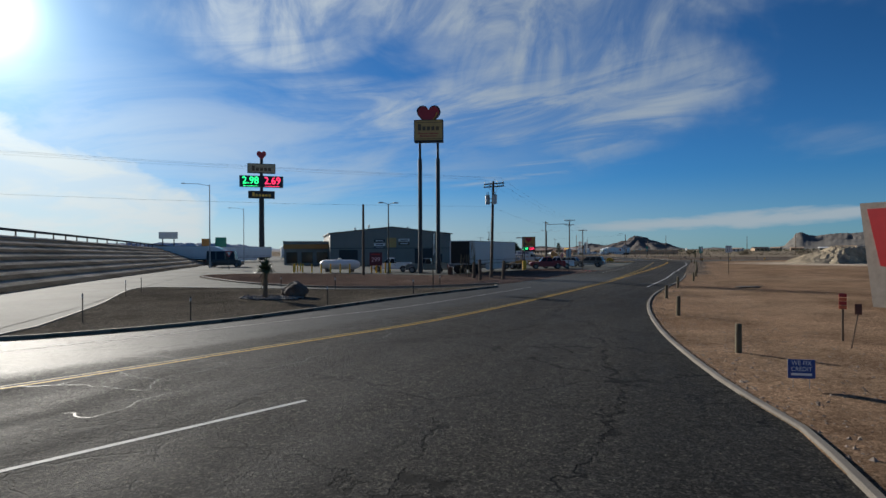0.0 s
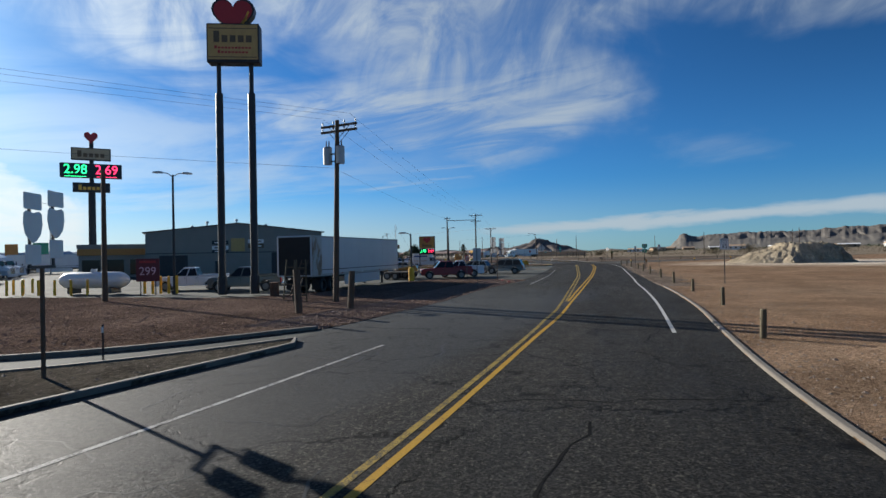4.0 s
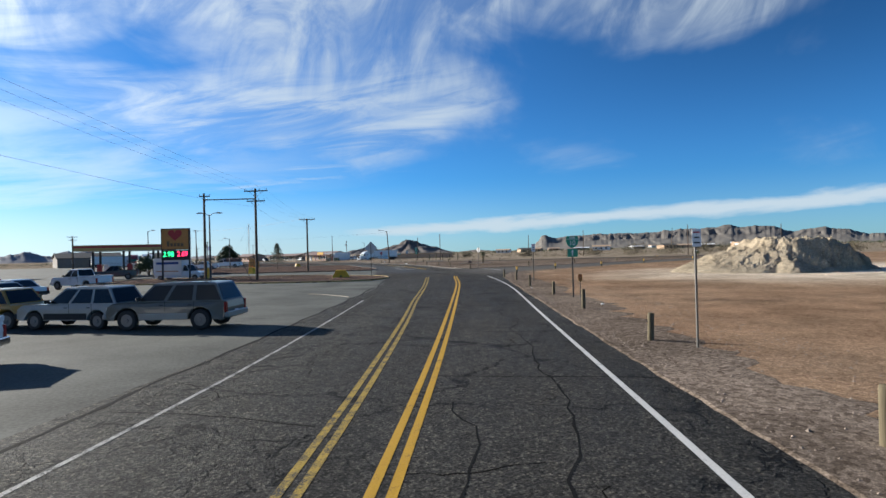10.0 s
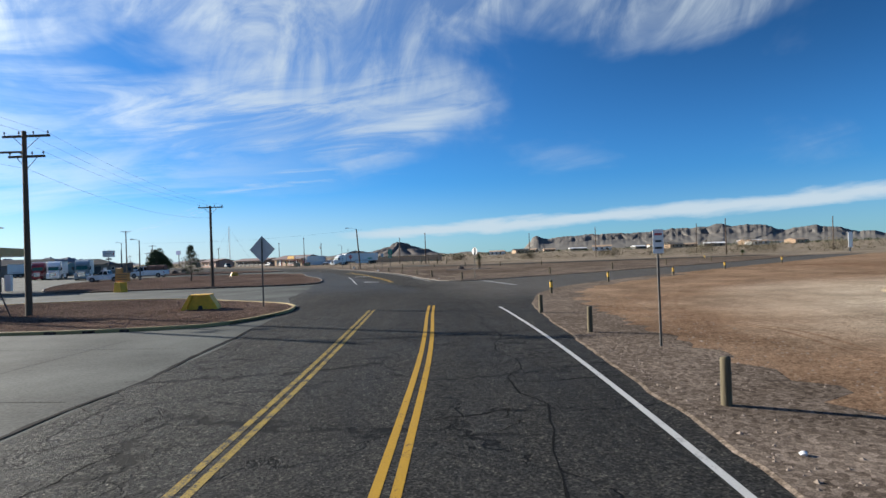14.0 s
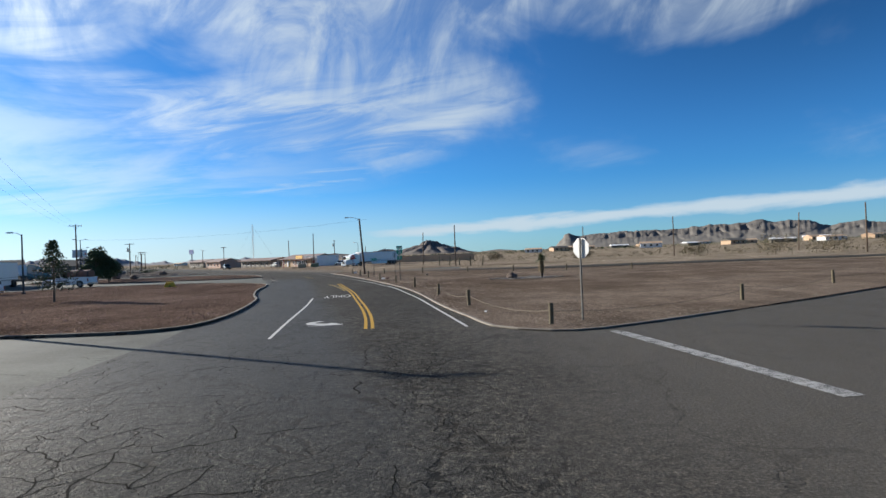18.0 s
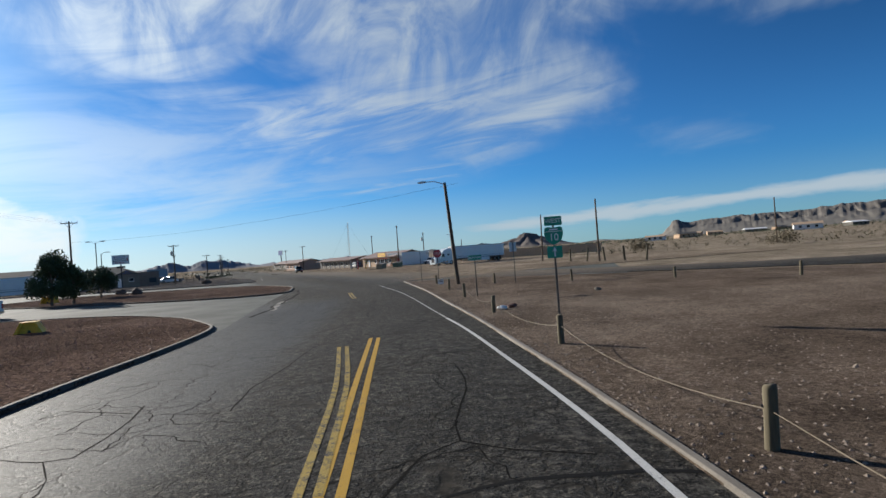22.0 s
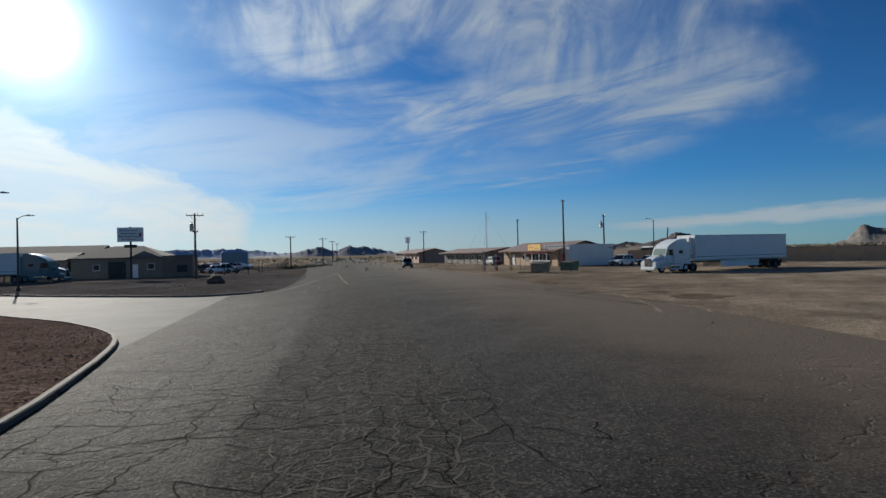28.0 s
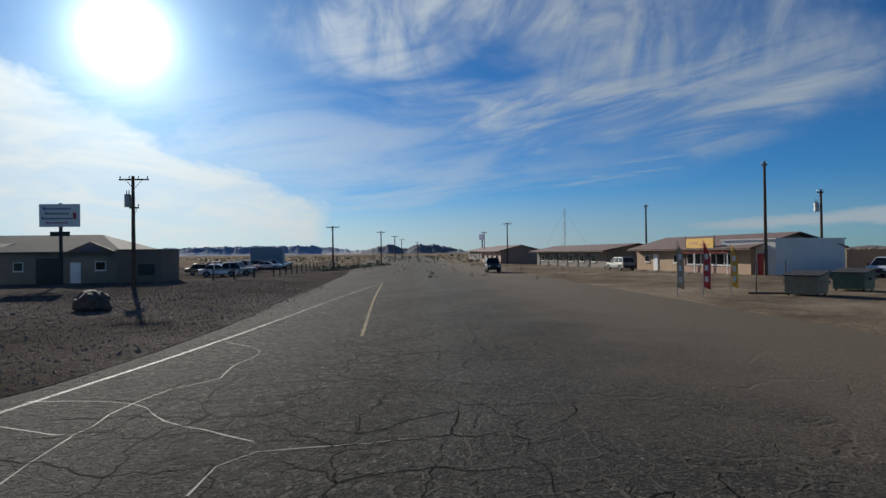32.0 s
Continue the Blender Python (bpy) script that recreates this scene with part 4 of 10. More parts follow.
# tar-sealed cracks
def tar_seam(pts, width=0.13, wob=0.25, seed=0, material=None, label="black tar-sealed crack in the asphalt", z=0.0035):
    rnd = random.Random(seed)
    line = smooth_line(pts, 0.45)
    for i, p in enumerate(line):
        s = side_of(line, i)
        k = noise.noise(Vector((p.x * 0.35, p.y * 0.35, seed))) * wob * 2 + noise.noise(Vector((p.x * 1.3, p.y * 1.3, seed + 9))) * wob * 0.5
        line[i] = p + s * k
    bm = bmesh.new()
    prev = None
    for i, p in enumerate(line):
        s = side_of(line, i) * (width * (0.35 + 0.65 * rnd.random()) / 2)
        now = (bm.verts.new((p.x + s.x, p.y + s.y, z)), bm.verts.new((p.x - s.x, p.y - s.y, z)))
        if prev:
            bm.faces.new((prev[1], now[1], now[0], prev[0]))
        prev = now
    tagged(part("tar_seam", bm, material or TAR), label, "tar seam", kind="structure")


tar_seam([(-4.3, 44), (-4.4, 60), (-4.0, 80), (-3.9, 100), (-3.9, 120), (-4.4, 136)], 0.05, 0.36, 1)
tar_seam([(-5.9, 60), (-5.7, 75), (-5.5, 84)], 0.045, 0.3, 2)
for k, yy in enumerate((48, 56.5, 61.5, 67, 73.8, 77.5, 86, 92.5, 99, 106, 111, 117.5, 125, 131)):
    tar_seam([(-6.2 + (k % 3), yy + 0.2), (-3.5, yy), (-1.6, yy + 0.6 * ((k % 2) - 0.5))], 0.09, 0.12, 20 + k)
for k, yy in enumerate((54, 63, 71.5, 83, 90.5, 97, 109, 121)):
    tar_seam([(-11.6, yy + 0.8), (-9.3, yy + 0.3), (-7.8, yy)], 0.05, 0.2, 50 + k)
for k, (ax, ay, bx, by) in enumerate(((-12.4, 168, -9.4, 169.5), (-14.2, 178.6, -11.2, 180), (-16.5, 187, -13.2, 188.2), (-13.6, 176, -15.2, 184), (-19, 196, -15.8, 197), (-22, 203.5, -18.8, 204.5), (-26, 213, -22.5, 214),
                                  (-27, 216, -30.5, 226), (-31, 224, -27, 225.5), (-24.8, 206, -28.2, 216))):
    tar_seam([(ax, ay), ((ax + bx) / 2, (ay + by) / 2 + 0.2), (bx, by)], 0.12, 0.2, 80 + k)
for k, (ax, ay, bx, by) in enumerate(((-9.5, 14, -4.5, 22), (-8, 18, -3.0, 16), (-7.5, 27, -3.0, 30), (-6, 24, -6.3, 36), (-8.4, 36, -2.9, 38), (-14.4, 21.1, -10.7, 19.7), (-12.2, 18.8, -9.7, 18.3), (-12.5, 22, -10, 25))):
    tar_seam([(ax, ay), ((ax + bx) / 2, (ay + by) / 2 + 0.5), (bx, by)], 0.07 if k >= 5 else 0.06, 0.2 if k >= 5 else 0.4, 120 + k, WET_TAR if k >= 5 else TAR)


# open cracks that branch across the worn lanes
# pale tone holds both sand and the sheen of sealed cracks
SAND_SHEEN = plain("sand_sheen", (0.135, 0.122, 0.103), 0.8, vary=0.4, scale=3, relief=0.3)
OPEN_CRACK = plain("open_crack", (0.012, 0.011, 0.010), 0.95, vary=0.3, scale=6, relief=0.2, spec=0.02)
CRACKS = [[(-18.2, 194.9), (-17.3, 191.6), (-17.0, 189.6), (-16.8, 189.0), (-16.0, 188.6), (-14.9, 188.5)], [(-16.8, 189.0), (-17.2, 188.4), (-17.3, 187.0)],
          [(-23.6, 197.9), (-22.5, 193.7), (-22.3, 192.3), (-21.7, 190.6)], [(-24.0, 188.0), (-23.1, 187.9), (-22.7, 188.1), (-23.6, 190.4), (-23.9, 191.1)],
          [(-23.1, 187.9), (-21.9, 186.9), (-21.2, 184.8)], [(-25.6, 190.7), (-23.8, 190.6)], [(-28.6, 218.7), (-27.8, 216.5), (-26.9, 213.3)], [(-26.4, 215.4), (-25.7, 212.5)]]
for k, pts in enumerate(CRACKS):
    tar_seam(pts, 0.045, 0.10, 400 + k, OPEN_CRACK, "open dark crack across the worn asphalt")


def crack_field(line, half, cell, width, keep, seed, material, label):
    """Jagged net of open cracks between worn slabs, along a line and half metres to each side."""
    rnd = random.Random(seed)
    axis = smooth_line(line, cell)
    rows = max(2, int(2 * half / cell))
    nodes = {}
    for i, p in enumerate(axis):
        s = side_of(axis, i)
        d = Vector((s.y, -s.x, 0))
        for k in range(rows + 1):
            o = -half + 2 * half * k / rows
            nodes[i, k] = p + s * (o + cell * rnd.uniform(-0.38, 0.38)) + d * cell * (rnd.uniform(-0.38, 0.38) + 0.5 * (k % 2))
    bm = bmesh.new()
    for (i, k), a in nodes.items():
        for far in ((i + 1, k), (i, k + 1)):
            if far not in nodes:
                continue
            b = nodes[far]
            m = (a + b) / 2
            edge_fade = 1 - abs(2 * k / rows - 1) ** 3
            if noise.noise(Vector((m.x * 0.16, m.y * 0.16, seed))) * 0.9 + rnd.uniform(-0.5, 0.5) > keep * 1.4 * edge_fade - 0.5:
                continue
            n = max(3, int((b - a).length / 0.16))
            side = Vector((a.y - b.y, b.x - a.x, 0)).normalized()
            w = width * rnd.uniform(0.5, 1.2)
            prev = None
            for q in range(n + 1):
                f = q / n
                c = a.lerp(b, f) + side * (rnd.uniform(-0.5, 0.5) * 0.16 * min(1, 4 * f * (1 - f)) + 0.22 * cell * noise.noise(Vector((m.x * 3, m.y * 3, f * 1.7))) * 4 * f * (1 - f))
                h = w * rnd.uniform(0.35, 1.0) / 2
                now = (bm.verts.new((c.x + side.x * h, c.y + side.y * h, 0.0035)), bm.verts.new((c.x - side.x * h, c.y - side.y * h, 0.0035)))
                if prev:
                    bm.faces.new((prev[1], now[1], now[0], prev[0]))
                prev = now
    bmesh.ops.recalc_face_normals(bm, faces=bm.faces)
    tagged(part("crack_net", bm, material), label, "cracks", kind="structure")


OPEN = "net of open dark cracks in the worn asphalt"
LOOSE = plain("crumbled_asphalt", (0.095, 0.087, 0.074), 0.95, vary=0.5, scale=2, fine=25, relief=0.6, spec=0.05)
crack_field([(-10.2, 0), (-11.2, 14), (-11.8, 30), (-11.6, 42)], 3.2, 1.5, 0.045, 0.34, 514, WET_TAR, "net of glossy tar-sealed cracks in the lane")
crack_field([(-9.6, 84), (-10.0, 96), (-10.6, 112), (-10.9, 122), (-11.2, 133)], 1.5, 0.85, 0.03, 0.42, 500, OPEN_CRACK, OPEN)
crack_field([(-4.6, 60), (-4.3, 90), (-4.2, 120), (-4.9, 138)], 1.7, 1.15, 0.035, 0.22, 501, OPEN_CRACK, OPEN)
crack_field([(-11.5, 140), (-14.0, 150), (-15.8, 158)], 3.6, 0.75, 0.032, 0.50, 502, OPEN_CRACK, OPEN)
crack_field([(-6.0, 140), (-8.5, 150), (-9.8, 160)], 1.9, 0.95, 0.04, 0.38, 503, OPEN_CRACK, OPEN)
crack_field([(-18.5, 176), (-23.3, 190), (-28.0, 203)], 1.9, 0.9, 0.035, 0.32, 504, OPEN_CRACK, OPEN)
crack_field([(-11.5, 172), (-16.3, 188), (-22.0, 202)], 1.6, 1.1, 0.035, 0.26, 505, OPEN_CRACK, OPEN)
crack_field([(-28.6, 204), (-31.2, 213), (-36.0, 223.5), (-41.5, 233)], 2.3, 0.6, 0.030, 0.66, 506, OPEN_CRACK, OPEN)
crack_field([(-25.5, 209), (-29.5, 219), (-35.0, 229)], 1.5, 1.0, 0.04, 0.34, 507, OPEN_CRACK, OPEN)
crack_field([(-41.5, 235), (-46.0, 241.5), (-52.8, 251.2), (-57.0, 258)], 2.1, 0.85, 0.036, 0.62, 508, OPEN_CRACK, OPEN)
crack_field([(-57.5, 258.5), (-62.5, 266.0), (-68.5, 275)], 2.4, 1.0, 0.036, 0.52, 509, OPEN_CRACK, OPEN)
crack_field([(-41.0, 241), (-46.9, 251.2), (-52.5, 259.2), (-57, 265)], 1.9, 0.42, 0.06, 0.68, 510, LOOSE, "crumbled pale joints between lumps of broken asphalt")
crack_field([(-38.5, 238), (-46.5, 249.5), (-55.0, 262.5), (-66, 278), (-78, 294)], 3.2, 0.95, 0.038, 0.55, 512, OPEN_CRACK, OPEN)
crack_field([(-53.0, 262), (-62.0, 276), (-72.0, 290)], 2.6, 0.5, 0.05, 0.45, 513, LOOSE, "crumbled pale joints between lumps of broken asphalt")
crack_field([(-27.8, 211), (-31.0, 219.5), (-36.0, 229)], 1.2, 0.45, 0.045, 0.45, 511, LOOSE, "crumbled pale joints between lumps of broken asphalt")
tar_seam([(-64.3, 265.3), (-63.0, 265.1), (-62.0, 265.1), (-61.4, 265.3), (-60.1, 265.9)], 0.06, 0.08, 440, SAND_SHEEN, "crack with pale sand and painted sheen in the asphalt")


tar_seam([(-32.6, 208.5), (-33.2, 210.9), (-33.9, 213.1), (-35.2, 215.6), (-36.7, 220.4), (-39.8, 227.6), (-43.1, 234)], 0.28, 0.20, 441, OPEN_CRACK, "dark broken joint beside the concrete apron")
tar_seam([(-33.4, 211.9), (-34.2, 213.8), (-35.3, 216.6), (-36.4, 219.6)], 0.5, 0.25, 442, SAND_SHEEN, "pale washed sand along the apron joint", 0.0030)
# broken joint between the road and the concrete apron, and tyre tracks pressed in the dirt
tar_seam([(-11.9, 81), (-11.95, 86), (-11.95, 92), (-12.0, 106), (-12.2, 114), (-12.4, 121), (-13.0, 128.4)], 0.15, 0.10, 301, TAR, "dark broken joint beside the concrete apron")
RUT = dirt_mat("pressed_dirt", (0.20, 0.125, 0.08), (0.24, 0.155, 0.10), (0.29, 0.20, 0.135), 0.3, None, 0.1, 0.2)
for k, pts in enumerate(([(6.5, 137.7), (4.5, 133.1), (3.5, 129.9), (3.1, 126.7), (3.7, 124.9), (4.2, 123.5), (4.2, 121.8), (3.8, 119.4)], [(5.4, 140.7), (3.8, 136.9), (2.8, 134.4), (2.2, 131.9), (1.8, 128.0)], [(8.6, 140.6), (11.1, 143.3), (14.5, 144.6), (18.1, 145.1)])):
    for o in (0.0, 0.5):
        tar_seam([(x + o, y - o * 0.6) for x, y in pts], 0.17, 0.06, 310 + k, RUT, "tyre track pressed in the reddish dirt", 0.0265)


# wheel ruts, an oily stain and scraped tracks on the dirt frontage
DARK_RUT = dirt_mat("damp_rut", (0.080, 0.061, 0.045), (0.115, 0.089, 0.066), (0.155, 0.122, 0.092), 0.3, None, 0.1, 0.2)
PALE_RUT = dirt_mat("scraped_dirt", (0.19, 0.152, 0.115), (0.245, 0.198, 0.150), (0.31, 0.255, 0.197), 0.3, None, 0.1, 0.2)
for k, (pts, w, m_) in enumerate((([(-46.8, 271.8), (-46.4, 274.9), (-45.1, 277.4), (-43.3, 280.1), (-40.5, 281.5)], 0.30, DARK_RUT), ([(-46.7, 271.0), (-46.0, 272.7), (-44.7, 274.7), (-42.8, 276.6)], 0.26, DARK_RUT),
                                  ([(-41.0, 262.5), (-42.6, 267.5), (-44.0, 271.0), (-44.2, 275.5)], 0.30, PALE_RUT), ([(-39.2, 263.0), (-40.6, 267.8), (-42.0, 271.0), (-42.2, 275.8)], 0.30, PALE_RUT))):
    tar_seam(pts, w, 0.05, 330 + k, m_, "wheel rut pressed in the dusty frontage", 0.0085)
for k, pts in enumerate(([(-42.5, 271.2), (-45.9, 273.8), (-48.8, 276.0), (-52.2, 277.6), (-56.9, 279.6)], [(-42.0, 265.5), (-46.3, 269.6), (-48.5, 271.6), (-51.8, 273.6), (-56.5, 277.5)])):
    for o in (0.0, 1.7):
        tar_seam([(x + o * 0.5, y + o * 0.85) for x, y in pts], 0.24, 0.04, 345 + k, DARK_RUT, "shallow wheel track in the dust of the frontage", 0.0088 + 0.0004 * k)
for k, (x, y, rx, ry) in enumerate(((-40.0, 270.8, 1.5, 1.7), (-42.4, 274.2, 0.7, 0.8), (-48.4, 267.9, 0.35, 0.3), (-49.8, 275.5, 0.4, 0.3), (-51.7, 282.3, 0.7, 0.5))):
    loop_ = [Vector((x + rx * q * math.cos(a_), y + ry * q * math.sin(a_), 0)) for a_, q in ((j * math.pi / 12, 1 + 0.45 * noise.noise(Vector((math.cos(j * math.pi / 12) * 1.6 + k * 5, math.sin(j * math.pi / 12) * 1.6, 2)))) for j in range(24))]
    patch("oil_stain", loop_, 0.0095, DARK_RUT, "dark damp stain on the dirt frontage", "stain")

# pale cracks north of the junction: sand, and sun sheen painted into the colour
for k, pts in enumerate(([(-70.2, 271.3), (-68.4, 272.3), (-66.9, 272.1), (-64.9, 272.1)], [(-68.8, 270.5), (-67.3, 270.9), (-68.4, 272.3), (-68.9, 273.3), (-68.9, 274.4), (-69.7, 275.3), (-71.1, 277.1), (-73.3, 277.6)],
                         [(-67.3, 270.9), (-66.1, 269.6), (-64.2, 268.2)], [(-64.0, 270.6), (-64.5, 271.3), (-64.5, 271.9), (-63.2, 273.4)])):
    tar_seam(pts, 0.038, 0.10, 150 + k, SAND_SHEEN, "crack with pale sand and painted sheen in the asphalt")
# saw-cut joints of the concrete aprons
for k, (ax, ay, bx, by) in enumerate(((-13.6, 98, -26, 99.5), (-13.0, 104, -27, 105.6), (-12.8, 117, -30, 119), (-13.6, 123.5, -32, 126), (-17, 96, -16.6, 126), (-22, 84, -21.4, 127), (-36.2, 217.5, -48, 222), (-44, 214.5, -47.5, 225.5), (-19, 155, -34, 158), (-25, 149.5, -26, 161))):
    tar_seam([(ax, ay), (bx, by)], 0.035, 0.02, 170 + k, TAR, "straight sealed joint in the concrete apron", -0.0085)

# ---- makers: signs, poles, posts ----
POST_STEEL = plain("post_steel", (0.13, 0.125, 0.115), 0.65, 0.25, vary=0.25, scale=5, relief=0.05)
BARE_BACK = plain("sign_back", (0.50, 0.50, 0.50), 0.45, 0.5, vary=0.12, relief=0.03)


def shield_outline(w, h):
    return [(-w / 2, h * 0.42), (-w * 0.36, h * 0.5), (0, h * 0.44), (w * 0.36, h * 0.5), (w / 2, h * 0.42), (w * 0.54, h * 0.1), (w * 0.44, -h * 0.22), (w * 0.2, -h * 0.42), (0, -h * 0.5), (-w * 0.2, -h * 0.42), (-w * 0.44, -h * 0.22), (-w * 0.54, h * 0.1)]


def heart_outline(w, h):
    pts = []
    for k in range(28):
        a = 2 * math.pi * k / 28
        x = 16 * math.sin(a) ** 3
        y = 13 * math.cos(a) - 5 * math.cos(2 * a) - 2 * math.cos(3 * a) - math.cos(4 * a)
        pts.append((x / 32 * w, (y + 2.5) / 29 * h))
    return pts


def ngon_outline(r, n, turn):
    return [(r * math.cos(turn + 2 * math.pi * k / n), r * math.sin(turn + 2 * math.pi * k / n)) for k in range(n)]


def rect_outline(w, h, r=0.03):
    c = r * 0.3
    return [(-w / 2 + r, -h / 2), (w / 2 - r, -h / 2), (w / 2 - c, -h / 2 + c), (w / 2, -h / 2 + r), (w / 2, h / 2 - r), (w / 2 - c, h / 2 - c), (w / 2 - r, h / 2), (-w / 2 + r, h / 2), (-w / 2 + c, h / 2 - c), (-w / 2, h / 2 - r),
            (-w / 2, -h / 2 + r), (-w / 2 + c, -h / 2 + c)]


def plate(name, outline, z, parent, face, x=0.0, y=-0.05, thick=0.004, label=""):
    """A sheet sign facing local -y: painted front skin on a bare metal back."""
    bm = bmesh.new()
    prism(bm, [(u + x, v + z) for u, v in outline], "y", y, y + thick, 0)
    ob = part(name, bm, BARE_BACK, parent, label)
    if face is not None:
        bm = bmesh.new()
        prism(bm, [(u * 0.995 + x, v * 0.995 + z) for u, v in outline], "y", y - 0.003, y - 0.0005, 0)
        part("sign_face", bm, face, ob)
    return ob


def bars(name, x, z, w, h, y, parent, material):
    bm = bmesh.new()
    box(bm, x, y, z, w, 0.003, h)
    return part(name, bm, material, parent)


def post(parent, h, r=0.03, material=None, x=0.0, square=False):
    bm = bmesh.new()
    if square:
        box(bm, x, 0, h / 2, r * 2, r * 2, h, 0.005)
    else:
        prism(bm, [(x - r, -r * 0.5), (x - r * 0.4, -r * 0.5), (x - r * 0.4, r * 0.5), (x + r * 0.4, r * 0.5), (x + r * 0.4, -r * 0.5), (x + r, -r * 0.5), (x + r, -r * 0.2), (x + r * 0.6, -r * 0.2), (x + r * 0.6, r), (x - r * 0.6, r), (x - r * 0.6, -r * 0.2), (x - r, -r * 0.2)], "z", 0, h)
    ob = part("post", bm, material or POST_STEEL, parent)
    for zz in (h - 0.15, h - 0.55):
        b = bmesh.new()
        tube(b, (x, -0.06, zz), (x, 0.04, zz), 0.012, sides=6)
        part("bolt", b, GALV, ob)
    return ob


def arrow_outline(s):
    return [(-0.06 * s, -0.4 * s), (0.06 * s, -0.4 * s), (0.06 * s, 0.1 * s), (0.22 * s, 0.02 * s), (0, 0.42 * s), (-0.22 * s, 0.02 * s), (-0.06 * s, 0.1 * s)]




def on_face(x, z, y=-0.056):
    return pose(x, y, z, 90, 0, 0)


def wood_pole(parent, h, r0=0.16, r1=0.11, lean=(0.0, 0.0)):
    bm = bmesh.new()
    rings = []
    for k in range(7):
        a = k / 6
        r = r0 + (r1 - r0) * a
        rings.append([bm.verts.new((lean[0] * a + r * math.cos(q * 0.6283), lean[1] * a + r * math.sin(q * 0.6283), h * a)) for q in range(10)])
    for a, b in zip(rings, rings[1:]):
        for q in range(10):
            bm.faces.new((a[q], a[(q + 1) % 10], b[(q + 1) % 10], b[q]))
    bm.faces.new(rings[-1])
    return part("pole", bm, POLE_WOOD, parent)


def crossarm(parent, z, length, turn=0.0, insulators=4, x=0.0, y=0.0, braces=True):
    m = pose(x, y, z, 0, 0, turn)
    bm = bmesh.new()
    box(bm, 0, 0.15, 0, length, 0.1, 0.12, 0.01, m)
    arm = part("crossarm", bm, POLE_WOOD, parent)
    for k in range(insulators):
        u = (k / (insulators - 1) - 0.5) * length * 0.92
        b = bmesh.new()
        tube(b, m @ Vector((u, 0.15, 0.06)), m @ Vector((u, 0.15, 0.16)), 0.02, sides=6)
        tube(b, m @ Vector((u, 0.15, 0.14)), m @ Vector((u, 0.15, 0.27)), 0.055, 0.03, 8)
        part("insulator", b, GALV, arm)
    if braces:
        for s in (-1, 1):
            b = bmesh.new()
            tube(b, m @ Vector((s * length * 0.3, 0.17, 0)), m @ Vector((0, 0.12, -0.7)), 0.018, sides=5)
            part("brace", b, DARK_STEEL, arm)
    return arm


def lamp_head(parent, m, length=0.6):
    bm = bmesh.new()
    prism(bm, [(-0.05, -0.06), (length, -0.05), (length, 0.02), (length * 0.4, 0.09), (-0.05, 0.06)], "y", -0.14, 0.14)
    bm.transform(m)
    head = part("lamp_head", bm, GALV, parent)
    b = bmesh.new()
    box(b, length * 0.55, 0, -0.06, length * 0.6, 0.2, 0.03, 0.01, m)
    part("lens", b, WHITE_PAINT, head)
    return head


# ---- makers: vehicles ----
SCREEN = plain("tinted_screen", (0.03, 0.11, 0.105), 0.45, spec=0.12, vary=0.15, relief=0)
GLASS = plain("dark_glass", (0.010, 0.012, 0.014), 0.12, spec=0.35, vary=0.1, relief=0)
CHROME = plain("chrome", (0.6, 0.6, 0.6), 0.15, 1.0, vary=0.05, relief=0)
LAMP_RED = plain("tail_lamp", (0.30, 0.01, 0.01), 0.2, vary=0.1, relief=0)
LAMP_CLEAR = plain("head_lamp", (0.75, 0.76, 0.76), 0.12, vary=0.05, relief=0)
RIM = plain("rim", (0.22, 0.22, 0.22), 0.45, 0.6, vary=0.15, relief=0)
UNDER = plain("underbody", (0.02, 0.02, 0.02), 0.8, vary=0.2, relief=0.1)


FOIL, foil_nt, foil_b = shader("dented_foil")
foil_rust = ramp(foil_nt, noise_of(foil_nt, 1.6, 6, 0.7, stretch=(1, 1, 0.45)).outputs[0], [(0.44, (0.50, 0.49, 0.46)), (0.56, (0.30, 0.20, 0.13)), (0.66, (0.20, 0.11, 0.06))])
foil_nt.links.new(foil_rust, foil_b.inputs["Base Color"])
foil_b.inputs["Metallic"].default_value = 0.6
foil_b.inputs["Roughness"].default_value = 0.42
bump(foil_nt, foil_b, noise_of(foil_nt, 3.5, 6, 0.7).outputs[0], 1.0, 0.12)


def paint(name, c, rough=0.3):
    m = plain(name, c, rough, 0.0, vary=0.12, scale=1.5, fine=60, relief=0.01)
    m.node_tree.nodes["Principled BSDF"].inputs["Coat Weight"].default_value = 0.5
    return m


def wheel(parent, x, y, r, w, dual=False, rim_mat=None):
    s = 1 if y > 0 else -1
    bm = bmesh.new()
    prof = [(r * 0.62, -w / 2), (r * 0.9, -w / 2), (r, -w * 0.34), (r, w * 0.34), (r * 0.9, w / 2), (r * 0.62, w / 2)]
    n = 20
    rings = []
    for k in range(n):
        a = 2 * math.pi * k / n
        rings.append([bm.verts.new((x + p * math.cos(a), y + q, r + p * math.sin(a))) for p, q in prof])
    for k in range(n):
        a, b = rings[k], rings[(k + 1) % n]
        for j in range(6):
            bm.faces.new((a[j], a[(j + 1) % 6], b[(j + 1) % 6], b[j]))
    bmesh.ops.recalc_face_normals(bm, faces=bm.faces)
    ty = part("tyre", bm, BLACK, parent)
    bm = bmesh.new()
    inn = w * (0.1 if dual else 0.38)
    tube(bm, (x, y - s * w * 0.3, r), (x, y + s * inn, r), r * 0.63, sides=16)
    tube(bm, (x, y + s * inn, r), (x, y + s * (inn + 0.03), r), r * 0.22, r * 0.16, 10)
    part("rim", bm, rim_mat or RIM, ty)
    return ty


